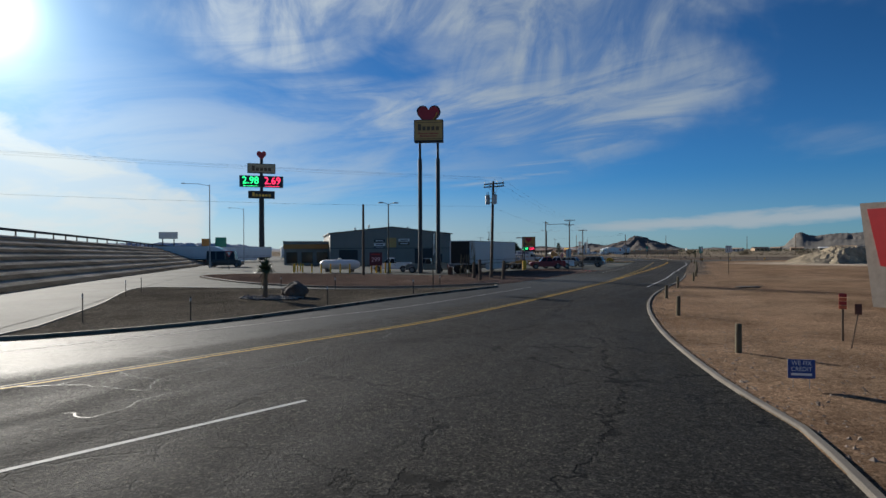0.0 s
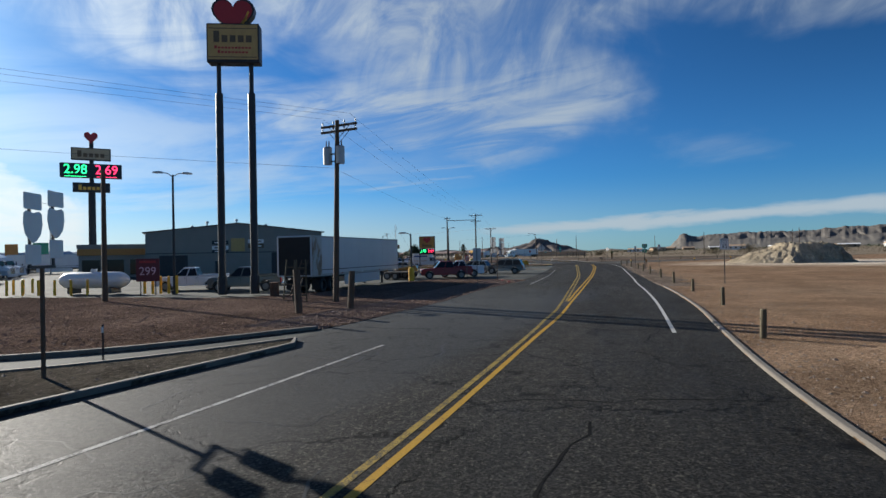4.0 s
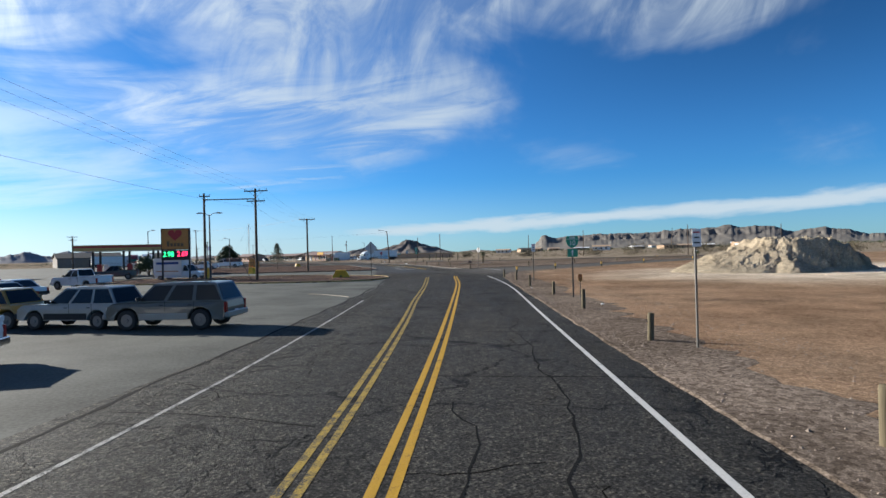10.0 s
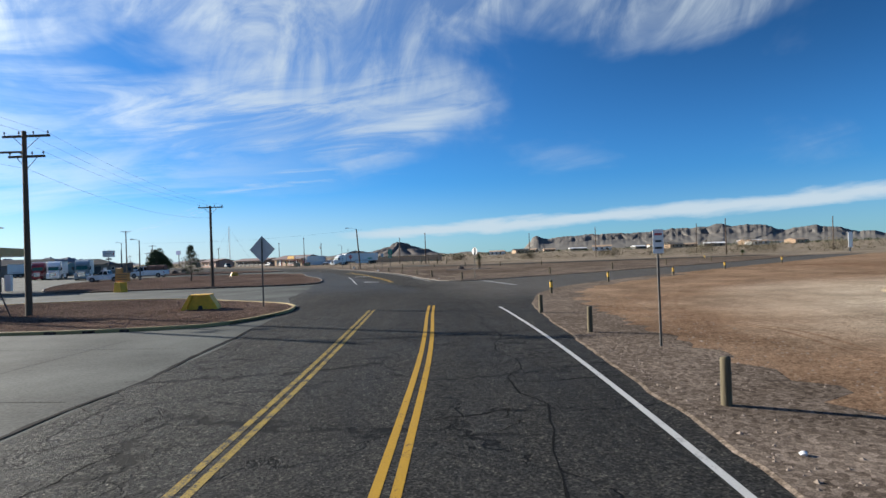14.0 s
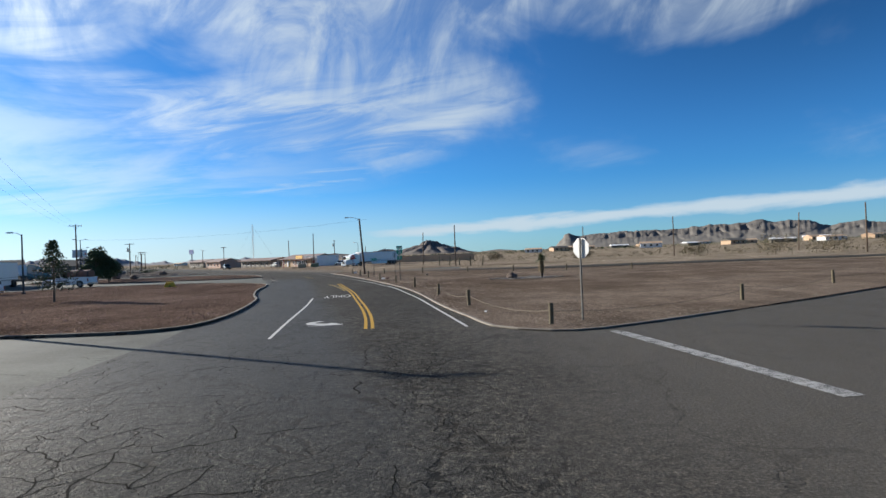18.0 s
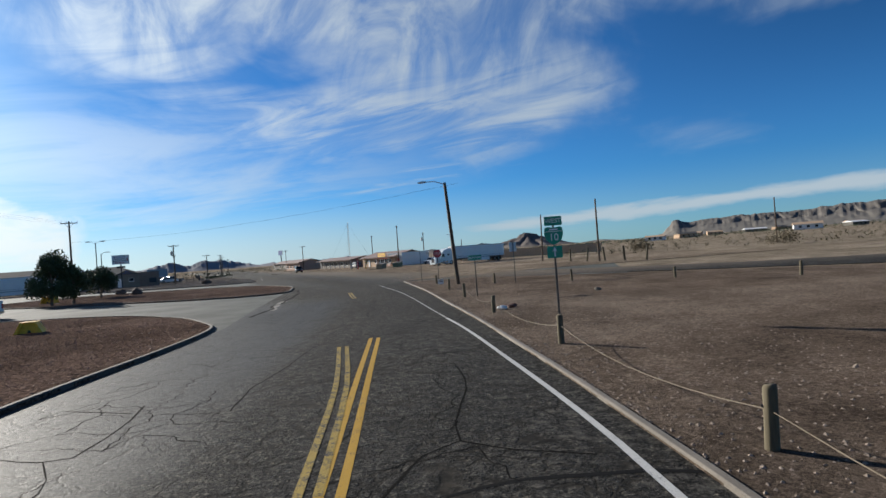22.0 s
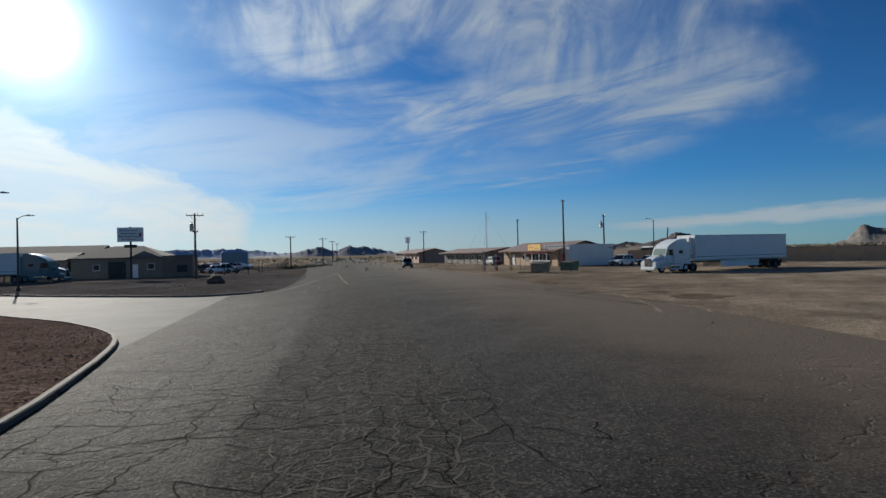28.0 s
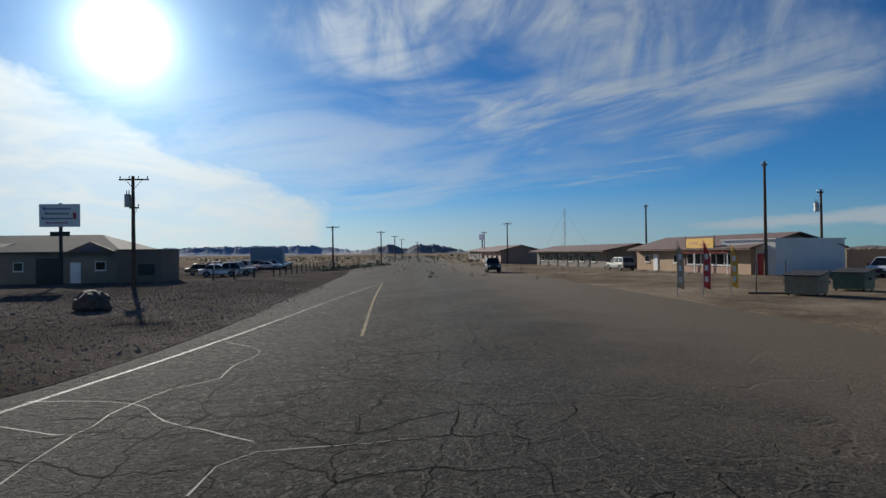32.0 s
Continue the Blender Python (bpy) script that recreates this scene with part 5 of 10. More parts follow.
def arch_line(x0, r, z0, n=7):
    """Points over a wheel arch, from front to back or back to front with x rising."""
    return [(x0 - r * math.cos(math.pi * k / n), z0 + r * math.sin(math.pi * k / n)) for k in range(n + 1)]


def quad_prism(bm, a, b, c, d, out):
    """A thin pane on four points, pushed out along a vector."""
    o = Vector(out)
    lo = [bm.verts.new(Vector(p)) for p in (a, b, c, d)]
    hi = [bm.verts.new(Vector(p) + o) for p in (a, b, c, d)]
    fs = [bm.faces.new(lo), bm.faces.new(hi)] + [bm.faces.new((lo[i], lo[(i + 1) % 4], hi[(i + 1) % 4], hi[i])) for i in range(4)]
    bmesh.ops.recalc_face_normals(bm, faces=fs)


def lerp2(a, b, t):
    return tuple(a[i] + (b[i] - a[i]) * t for i in range(len(a)))


def car(x, y, turn, label, color, L=4.7, W=1.85, H=1.7, belt=1.0, hood=0.95, hood_len=1.1, r=0.36, pickup=False, cab=(0.9, -0.9), rake=(0.55, 0.3), windows=3, lower=None, rack=False, category="car", van=False, group=""):
    """A road vehicle heading along local +x. cab: where the glass house begins and ends at the belt line; rake: how far the roof lies behind it."""
    th = thing("pickup_truck" if pickup else ("van" if van else ("suv" if H > 1.6 else "car")), x, y, 0, turn, label, category, group)
    fx, rx = L / 2 - 0.85, -L / 2 + (1.15 if pickup else 0.95)
    sill = 0.36
    ar = r + 0.09
    # lower body with wheel arches
    side = [(-L / 2 + 0.03, sill + 0.12), (-L / 2, belt - 0.25), (-L / 2 + 0.04, belt if not pickup else belt - 0.02)]
    top = [] if pickup else [(cab[1], belt + 0.01)]
    if pickup:
        top = [(cab[1] - 0.02, belt - 0.02)]
    top += [(cab[0], belt + 0.01), (L / 2 - hood_len * 0.25, hood), (L / 2 - 0.06, hood - 0.12), (L / 2, hood - 0.35), (L / 2 - 0.03, sill + 0.1)]
    under = [(L / 2 - 0.12, sill)] + arch_line(fx, ar, r)[::-1] + arch_line(rx, ar, r)[::-1] + [(-L / 2 + 0.12, sill)]
    under = [(u, max(v, sill) if abs(abs(u - fx) - ar) < 1e-6 or abs(abs(u - rx) - ar) < 1e-6 else v) for u, v in under]
    bm = bmesh.new()
    prism(bm, side + top + under, "y", -W / 2, W / 2)
    for v in bm.verts:
        k = max(0, (v.co.z - sill)) / (belt - sill)
        v.co.y *= 1 - 0.035 * k * k
        if abs(v.co.x) > L / 2 - 0.15:
            v.co.y *= 0.93
    bmesh.ops.bevel(bm, geom=[e for e in bm.edges if abs(e.verts[0].co.y - e.verts[1].co.y) < 0.06 and e.calc_length() > 0.12 and min(e.verts[0].co.z, e.verts[1].co.z) > sill + 0.2], offset=0.035, segments=2, affect="EDGES", clamp_overlap=True)
    body = part("body", bm, color, th)
    bm = bmesh.new()
    box(bm, 0, 0, sill + 0.12, L * 0.9, W * 0.8, 0.2)
    part("chassis", bm, UNDER, th)
    # glass house
    c0, c1 = cab
    wb, wt = W / 2 * 0.95, W / 2 * 0.78
    t0, t1 = c0 - rake[0], c1 + rake[1]
    bm = bmesh.new()
    lo = [(c0, -wb, belt), (c0, wb, belt), (c1, wb, belt), (c1, -wb, belt)]
    hi = [(t0, -wt, H - 0.04), (t0, wt, H - 0.04), (t1, wt, H - 0.04), (t1, -wt, H - 0.04)]
    roof = [(t0 - 0.12, -wt + 0.1, H), (t0 - 0.12, wt - 0.1, H), (t1 + 0.12, wt - 0.1, H), (t1 + 0.12, -wt + 0.1, H)]
    vs = [[bm.verts.new(p) for p in ring] for ring in (lo, hi, roof)]
    for a, b in zip(vs, vs[1:]):
        for i in range(4):
            bm.faces.new((a[i], a[(i + 1) % 4], b[(i + 1) % 4], b[i]))
    bm.faces.new(vs[2])
    bm.faces.new(vs[0][::-1])
    bmesh.ops.recalc_face_normals(bm, faces=bm.faces)
    house = part("cabin", bm, color, th)

    def pane(name, p, q, s_, t_, n, inset=0.07):
        mid = [sum(v[i] for v in (p, q, s_, t_)) / 4 for i in range(3)]
        pts = [lerp2(v, mid, inset) for v in (p, q, s_, t_)]
        b = bmesh.new()
        quad_prism(b, *pts, n)
        return part(name, b, GLASS, house)

    pane("windscreen", lo[0], lo[1], hi[1], hi[0], (0.012, 0, 0.006))
    pane("rear_window", lo[3], lo[2], hi[2], hi[3], (-0.012, 0, 0.004), 0.14 if not pickup else 0.1)
    for s in (-1, 1):
        a0, a1 = (c0, s * wb, belt + 0.03), (c1, s * wb, belt + 0.03)
        b0, b1 = (t0, s * wt, H - 0.08), (t1, s * wt, H - 0.08)
        for k in range(windows):
            u0, u1 = k / windows + 0.015, (k + 1) / windows - 0.015
            pane("side_window", lerp2(a0, a1, u0), lerp2(a0, a1, u1), lerp2(b0, b1, u1), lerp2(b0, b1, u0), (0, s * 0.012, 0.002), 0.06)
            if k < windows - (0 if pickup else 1):
                b = bmesh.new()
                hx = lerp2(a0, a1, u1)[0] + 0.1
                box(b, hx, s * (W / 2 * 0.985), belt - 0.12, 0.14, 0.03, 0.03, 0.006)
                part("door_handle", b, BLACK, body)
                b = bmesh.new()
                box(b, lerp2(a0, a1, u1 + 0.015)[0], s * W / 2 * 0.992, (belt + sill) / 2 + 0.08, 0.012, 0.01, (belt - sill) * 0.8)
                part("door_gap", b, UNDER, body)
        b = bmesh.new()
        box(b, c0 - 0.15, s * (W / 2 + 0.1), belt + 0.12, 0.1, 0.2, 0.15, 0.02)
        part("mirror", b, BLACK, th)
        b = bmesh.new()
        box(b, L / 2 - 0.07, s * W * 0.34, hood - 0.24, 0.14, 0.34, 0.17, 0.02)
        part("headlight", b, LAMP_CLEAR, th)
        b = bmesh.new()
        box(b, -L / 2 + 0.03, s * W * 0.435, belt - 0.22 if not pickup else belt - 0.3, 0.08, 0.16, 0.38, 0.015)
        part("tail_light", b, LAMP_RED, th)
        for wx in (fx, rx):
            wheel(th, wx, s * (W / 2 - 0.12), r, 0.24)
        if lower:
            b = bmesh.new()
            box(b, (fx + rx) / 2, s * W / 2 * 0.985, sill + 0.14, fx - rx - 2 * ar, 0.03, 0.24, 0.008)
            part("side_cladding", b, lower, body)
    for s, zz in ((1, sill + 0.15), (-1, sill + 0.17)):
        b = bmesh.new()
        box(b, s * (L / 2 + 0.02), 0, zz, 0.16, W * 0.95, 0.2, 0.03)
        part("bumper", b, (lower or (CHROME if pickup else UNDER)), th)
    b = bmesh.new()
    box(b, L / 2 + 0.005, 0, hood - 0.26, 0.03, W * 0.42, 0.2, 0.01)
    part("grille", b, BLACK_PAINT, th)
    b = bmesh.new()
    box(b, -L / 2 - 0.01, 0, belt - 0.42, 0.015, 0.3, 0.13)
    part("number_plate", b, WHITE_PAINT, th)
    if pickup:
        bl0, bl1 = cab[1] - 0.05, -L / 2 + 0.04
        for s in (-1, 1):
            b = bmesh.new()
            box(b, (bl0 + bl1) / 2, s * (W / 2 * 0.93), belt + 0.05, bl0 - bl1, 0.09, 0.16, 0.02)
            part("bed_rail", b, color, th)
        b = bmesh.new()
        box(b, bl1 + 0.03, 0, belt + 0.03, 0.07, W * 0.9, 0.14, 0.015)
        part("tailgate", b, color, th)
        b = bmesh.new()
        box(b, (bl0 + bl1) / 2, 0, belt + 0.002, bl0 - bl1 - 0.12, W * 0.82, 0.02)
        part("bed_floor", b, UNDER, th)
    if rack:
        for s in (-1, 1):
            b = bmesh.new()
            tube(b, (t0 - 0.3, s * wt * 0.8, H + 0.06), (t1 + 0.3, s * wt * 0.8, H + 0.06), 0.02, sides=6)
            part("roof_rail", b, BLACK, th)
        for u in (0.35, 0.7):
            b = bmesh.new()
            tube(b, (t0 + (t1 - t0) * u, -wt * 0.8, H + 0.08), (t0 + (t1 - t0) * u, wt * 0.8, H + 0.08), 0.018, sides=6)
            part("roof_bar", b, BLACK, th)
    return th


def trailer(x, y, turn, label, L=16.0, H=4.0, skin=None, W=2.6, skirt=True, open_door=False, reefer=False, gear=True, group=""):
    """A box trailer; local +x is its front, the origin below the middle of its floor."""
    skin = skin or ALU
    th = thing("semi_trailer", x, y, 0, turn, label, "trailer", group)
    z0 = 1.15
    bm = bmesh.new()
    box(bm, 0, 0, (H + z0) / 2, L, W, H - z0, 0.03)
    body = part("box_body", bm, skin, th)
    for s in (-1, 1):
        for zz, hh, mt in ((H - 0.06, 0.1, GALV), (z0 + 0.06, 0.16, GALV), (z0 + 0.42, 0.05, DARK_STEEL)):
            b = bmesh.new()
            box(b, 0, s * (W / 2 + 0.008), zz, L - 0.05, 0.02, hh)
            part("side_rail", b, mt, body)
        n = int(L / 1.22)
        for k in range(1, n):
            b = bmesh.new()
            box(b, -L / 2 + k * L / n, s * (W / 2 + 0.002), (H + z0) / 2 + 0.1, 0.02, 0.008, H - z0 - 0.5)
            part("panel_seam", b, skin, body)
        for k in range(5):
            b = bmesh.new()
            box(b, -L / 2 + 1 + k * (L - 2) / 4, s * (W / 2 + 0.02), z0 + 0.1, 0.3, 0.012, 0.06)
            part("reflector", b, LAMP_RED if k % 2 else WHITE_PAINT, body)
        if skirt:
            b = bmesh.new()
            box(b, 0.4, s * (W / 2 - 0.08), 0.74, L * 0.42, 0.03, 0.72, 0.01)
            part("side_skirt", b, skin, th)
        if gear:
            b = bmesh.new()
            box(b, L / 2 - 2.9, s * 0.85, 0.6, 0.13, 0.13, 1.1, 0.01)
            box(b, L / 2 - 2.9, s * 0.85, 0.05, 0.3, 0.3, 0.04)
            tube(b, (L / 2 - 2.9, s * 0.85, 0.45), (L / 2 - 2.2, s * 0.85, 1.1), 0.03, sides=6)
            part("landing_leg", b, UNDER, th)
        for k in range(2):
            wheel(th, -L / 2 + 1.7 + 1.25 * k, s * (W / 2 - 0.3), 0.51, 0.55, True)
        b = bmesh.new()
        box(b, -L / 2 + 1.0, s * (W / 2 - 0.3), 0.55, 0.02, 0.55, 0.7)
        part("mud_flap", b, BLACK, th)
    b = bmesh.new()
    box(b, 0, 0, z0 - 0.1, L * 0.96, 1.0, 0.2)
    box(b, -L / 2 + 2.3, 0, 0.75, 2.6, 1.1, 0.3)
    part("frame", b, UNDER, th)
    b = bmesh.new()
    box(b, -L / 2 - 0.02, 0, 0.6, 0.1, W * 0.9, 0.1)
    for s in (-1, 1):
        box(b, -L / 2 - 0.01, s * 0.6, 0.88, 0.08, 0.08, 0.55)
    part("rear_guard", b, UNDER, th)
    for s in (-1, 1):
        b = bmesh.new()
        if open_door:
            box(b, -L / 2 + 0.68, s * (W / 2 + 0.05), (H + z0) / 2, 1.25, 0.05, H - z0 - 0.12)
            door = part("rear_door", b, FOIL if s < 0 else WHITE_PAINT, th, "dented shiny rear door folded open against the side")
        else:
            box(b, -L / 2 - 0.03, s * W * 0.245, (H + z0) / 2, 0.05, W * 0.47, H - z0 - 0.15, 0.01)
            door = part("rear_door", b, WHITE_PAINT, th)
        if open_door:
            continue
        b = bmesh.new()
        tube(b, (-L / 2 - 0.08, s * 0.25, z0 + 0.1), (-L / 2 - 0.08, s * 0.25, H - 0.1), 0.02, sides=6)
        part("lock_rod", b, GALV, door)
    if open_door:
        # flat dark panel on the solid box stands in for the shaded interior
        b = bmesh.new()
        box(b, -L / 2 - 0.006, 0, (H + z0) / 2, 0.02, W * 0.93, H - z0 - 0.2)
        part("cargo_shade_panel", b, UNDER, th, "dark panel painting the shaded inside of the open cargo end")
    if reefer:
        b = bmesh.new()
        box(b, L / 2 + 0.25, 0, H - 1.2, 0.5, W * 0.75, 1.9, 0.08)
        part("cooling_unit", b, WHITE_PAINT, th)
    return th


def tractor(x, y, turn, label, color, s=1.0, sleeper=True, roof=3.9, category="semi truck"):
    """A long-nosed highway tractor heading along local +x; the origin is under its front bumper."""
    th = thing("semi_tractor", x, y, 0, turn, label, category)
    L = 6.9 if sleeper else 5.6
    bm = bmesh.new()
    prism(bm, [(-0.12, 0.55), (-0.05, 1.1), (-0.25, 1.62), (-0.9, 1.86), (-1.75, 2.02), (-1.75, 0.6)], "y", -0.62, 0.62)
    hood = part("hood", bm, color, th)
    for q in (-1, 1):
        bm = bmesh.new()
        prism(bm, [(-0.08, 0.62), (-0.1, 1.25), (-0.5, 1.42), (-1.7, 1.5), (-1.75, 0.95)] + arch_line(-1.12, 0.56, 0.55, 6)[::-1] + [(-0.3, 0.55)], "y", q * 0.6, q * 1.16)
        part("fender", bm, color, hood)
        bm = bmesh.new()
        prism(bm, [(-0.09, 1.0), (-0.1, 1.22), (-0.55, 1.3), (-0.6, 1.08)], "y", q * 0.72, q * 1.175)
        part("headlight", bm, LAMP_CLEAR, hood)
        bm = bmesh.new()
        tube(bm, (-0.9, q * 1.1, 1.5), (-0.75, q * 1.25, 1.95), 0.015, sides=5)
        box(bm, -0.75, q * 1.27, 2.08, 0.08, 0.2, 0.28, 0.02)
        part("hood_mirror", bm, BLACK, th)
        bm = bmesh.new()
        tube(bm, (-1.95, q * 1.15, 2.35), (-1.85, q * 1.42, 2.35), 0.02, sides=5)
        box(bm, -1.85, q * 1.45, 2.3, 0.1, 0.22, 0.6, 0.03)
        part("side_mirror", bm, BLACK, th)
        wheel(th, -1.12, q * 0.98, 0.5, 0.3, rim_mat=CHROME)
        bm = bmesh.new()
        tube(bm, (-2.3, q * 0.95, 0.75), (-3.7, q * 0.95, 0.75), 0.33, sides=14)
        part("fuel_tank", bm, CHROME, th)
        bm = bmesh.new()
        box(bm, -2.5, q * 1.13, 0.5, 0.6, 0.12, 0.06)
        part("step", bm, GALV, th)
        for k in range(2):
            wheel(th, -L + 0.85 + 1.3 * k, q * 0.92, 0.5, 0.55, True)
    bm = bmesh.new()
    box(bm, -0.08, 0, 1.18, 0.06, 1.15, 0.95, 0.04)
    part("grille", bm, CHROME, hood)
    bm = bmesh.new()
    box(bm, -0.06, 0, 0.45, 0.3, 2.3, 0.36, 0.08)
    part("bumper", bm, color, th)
    cab_back = -3.0
    bm = bmesh.new()
    prism(bm, [(-1.72, 0.75), (-1.72, 2.0), (-2.05, 2.85), (cab_back, 2.9), (cab_back, 0.75)], "y", -1.08, 1.08)
    cab = part("cab", bm, color, th)
    bm = bmesh.new()
    quad_prism(bm, (-1.735, -0.98, 2.04), (-1.735, 0.98, 2.04), (-2.02, 0.92, 2.76), (-2.02, -0.92, 2.76), (0.02, 0, 0.01))
    part("windscreen", bm, SCREEN, cab)
    for q in (-1, 1):
        bm = bmesh.new()
        quad_prism(bm, (-1.95, q * 1.083, 2.0), (-2.85, q * 1.083, 1.95), (-2.8, q * 1.083, 2.65), (-2.15, q * 1.083, 2.68), (0, q * 0.01, 0))
        part("door_window", bm, GLASS, cab)
        bm = bmesh.new()
        box(bm, -2.88, q * 1.085, 1.65, 0.02, 0.012, 1.6)
        box(bm, -1.9, q * 1.085, 1.4, 0.02, 0.012, 1.1)
        part("door_gap", bm, UNDER, cab)
        bm = bmesh.new()
        box(bm, -2.7, q * 1.1, 1.75, 0.2, 0.03, 0.05)
        part("door_handle", bm, BLACK, cab)
    if sleeper:
        bm = bmesh.new()
        prism(bm, [(cab_back + 0.02, 0.8), (cab_back + 0.02, 2.86), (-2.02, 2.87), (-2.12, 2.98), (-2.5, 3.25), (-3.0, 3.52), (-3.6, roof - 0.16), (-4.3, roof), (-5.0, roof), (-5.0, 0.8)], "y", -1.14, 1.14)
        bmesh.ops.bevel(bm, geom=[e for e in bm.edges if abs(e.verts[0].co.y - e.verts[1].co.y) < 0.01 and e.verts[0].co.z > 2.8 and e.verts[1].co.z > 2.8], offset=0.12, segments=2, affect="EDGES")
        sl = part("sleeper", bm, color, th)
        for q in (-1, 1):
            bm = bmesh.new()
            box(bm, -4.0, q * 1.155, 2.35, 0.6, 0.012, 0.35)
            part("sleeper_window", bm, GLASS, sl)
        for q in (-1, 1):
            bm = bmesh.new()
            box(bm, -5.25, q * 1.14, 2.2, 0.5, 0.03, 2.6)
            part("side_extender", bm, color, sl)
            bm = bmesh.new()
            box(bm, -3.65, q * 1.1, 0.62, 2.75, 0.1, 0.62, 0.04)
            part("fairing", bm, color, th)
    bm = bmesh.new()
    for q in (-1, 1):
        box(bm, -L / 2 - 0.5, q * 0.42, 0.85, L - 1.2, 0.09, 0.25)
    box(bm, -L + 1.5, 0, 1.08, 1.0, 0.9, 0.12)
    part("frame", bm, UNDER, th)
    if s != 1.0:
        th.scale = (s, s, s)
    return th

# ---- truck stop: signs, store, poles ----
BROWN_PANEL = plain("brown_panel", (0.13, 0.085, 0.04), 0.5, vary=0.25, relief=0.03)
ORANGE_PANEL = plain("orange_panel", (0.50, 0.22, 0.05), 0.5, vary=0.2, relief=0.03)
TAN_PANEL = plain("tan_panel", (0.52, 0.33, 0.11), 0.5, vary=0.15, relief=0.03)
SIGN_TAN = plain("sign_tan", (0.42, 0.34, 0.22), 0.5, vary=0.15, relief=0.03)
LED_BLACK = plain("display_black", (0.012, 0.014, 0.016), 0.4, vary=0.2, relief=0.02)
LED_GREEN = glow_mat("display_green", (0.02, 0.85, 0.22), 2.2)
LED_RED = glow_mat("display_red", (0.95, 0.03, 0.10), 2.2)


def logo_bars(parent, x, z, w, h, y, material, n=5):
    """A brand word as plain blocks of its size."""
    for k in range(n):
        hh = h * (1.0 if k == 0 else 0.62)
        bars("logo_block", x - w / 2 + (k + 0.5) * w / n, z - h / 2 + hh / 2, w / n * 0.72, hh, y, parent, material)


def tall_twin_sign():
    th = thing("twin_pole_sign", -28.9, 61.1, 0.1, 20, "tall twin-pole sign with a red heart above a tan panel", "sign")
    for x in (-1.05, 1.05):
        b = bmesh.new()
        tube(b, (x, 0, 0), (x, 0, 13.4), 0.24, sides=14)
        tube(b, (x, 0, 13.4), (x, 0, 15.8), 0.15, sides=12)
        tube(b, (x, 0, 0), (x, 0, 1.2), 0.3, sides=14)
        part("pole", b, DARK_STEEL, th)
    b = bmesh.new()
    box(b, 0, 0, 16.65, 3.4, 0.9, 2.6, 0.05)
    cab = part("cabinet", b, DARK_STEEL, th)
    b = bmesh.new()
    box(b, 0, -0.46, 16.7, 3.2, 0.03, 2.3)
    face = part("panel", b, TAN_PANEL, cab)
    for z in (17.6, 15.7):
        b = bmesh.new()
        box(b, 0, -0.475, z, 3.1, 0.012, 0.06)
        part("panel_stripe", b, BROWN_PANEL, face)
    logo_bars(cab, 0, 17.05, 2.6, 0.75, -0.485, BROWN_PANEL)
    for k, z in enumerate((16.35, 16.05)):
        logo_bars(cab, 0, z, 2.4 - 0.4 * k, 0.2, -0.485, RED_SIGN, 11 - 2 * k)
    b = bmesh.new()
    prism(b, [(u, v + 18.4) for u, v in heart_outline(2.8, 2.5)], "y", -0.3, 0.3)
    heart = part("heart", b, BLACK_PAINT, th)
    b = bmesh.new()
    prism(b, [(u * 0.9, v * 0.9 + 18.4) for u, v in heart_outline(2.8, 2.5)], "y", -0.33, -0.302)
    part("heart_face", b, RED_SIGN, heart)
    for k, c in enumerate((YELLOW_SIGN, ORANGE_PANEL, YELLOW_SIGN)):
        b = bmesh.new()
        quad_prism(b, (0.1 + 0.22 * k, -0.336, 17.65 + 0.12 * k), (0.2 + 0.22 * k, -0.336, 17.6 + 0.12 * k), (0.95 + 0.06 * k, -0.336, 18.25 + 0.25 * k), (0.85 + 0.06 * k, -0.336, 18.33 + 0.25 * k), (0, -0.01, 0))
        part("heart_stripe", b, c, heart)


tall_twin_sign()


def price_tower():
    th = thing("price_sign", -128.2, 145.5, 0, 42, "very tall dark price sign with green and red digits", "sign")
    b = bmesh.new()
    tube(b, (0, 0.6, 0), (0, 0.6, 21), 0.9, 0.8, 14)
    tube(b, (0, 0.6, 21), (0, 0.6, 33), 0.5, sides=12)
    part("pole", b, DARK_STEEL, th)
    b = bmesh.new()
    prism(b, [(u, v + 33.4) for u, v in heart_outline(3.0, 2.9)], "y", -0.3, 0.3)
    part("heart", b, RED_SIGN, th)
    for name, z, w, h, m in (("name_panel", 29.3, 8.6, 3.1, SIGN_TAN), ("food_panel", 20.9, 8.1, 2.4, DARK_STEEL)):
        b = bmesh.new()
        box(b, 0, 0, z, w, 1.0, h, 0.1)
        p = part(name, b, DARK_STEEL, th)
        b = bmesh.new()
        box(b, 0, -0.52, z, w - 0.5, 0.04, h - 0.5)
        part("panel_face", b, m, p)
        logo_bars(p, 0, z, w * 0.72, h * 0.52, -0.56, BROWN_PANEL if name == "name_panel" else YELLOW_SIGN, 5 if name == "name_panel" else 6)
    b = bmesh.new()
    box(b, 0, 0, 25.1, 13.4, 1.2, 3.6, 0.1)
    board = part("price_board", b, LED_BLACK, th)
    words("price_digits", "2.98", 3.6, LED_GREEN, board, pose(-3.35, -0.63, 25.3, 90, 0, 0), "glowing green digits", 0.82, 0.9, 0.02)
    words("price_digits", "2.69", 3.6, LED_RED, board, pose(3.35, -0.63, 25.3, 90, 0, 0), "glowing red digits", 0.82, 0.9, 0.02)
    for x, m in ((-3.35, LED_GREEN), (3.35, LED_RED)):
        bars("price_underline", x, 23.6, 4.6, 0.12, -0.63, board, m)


price_tower()


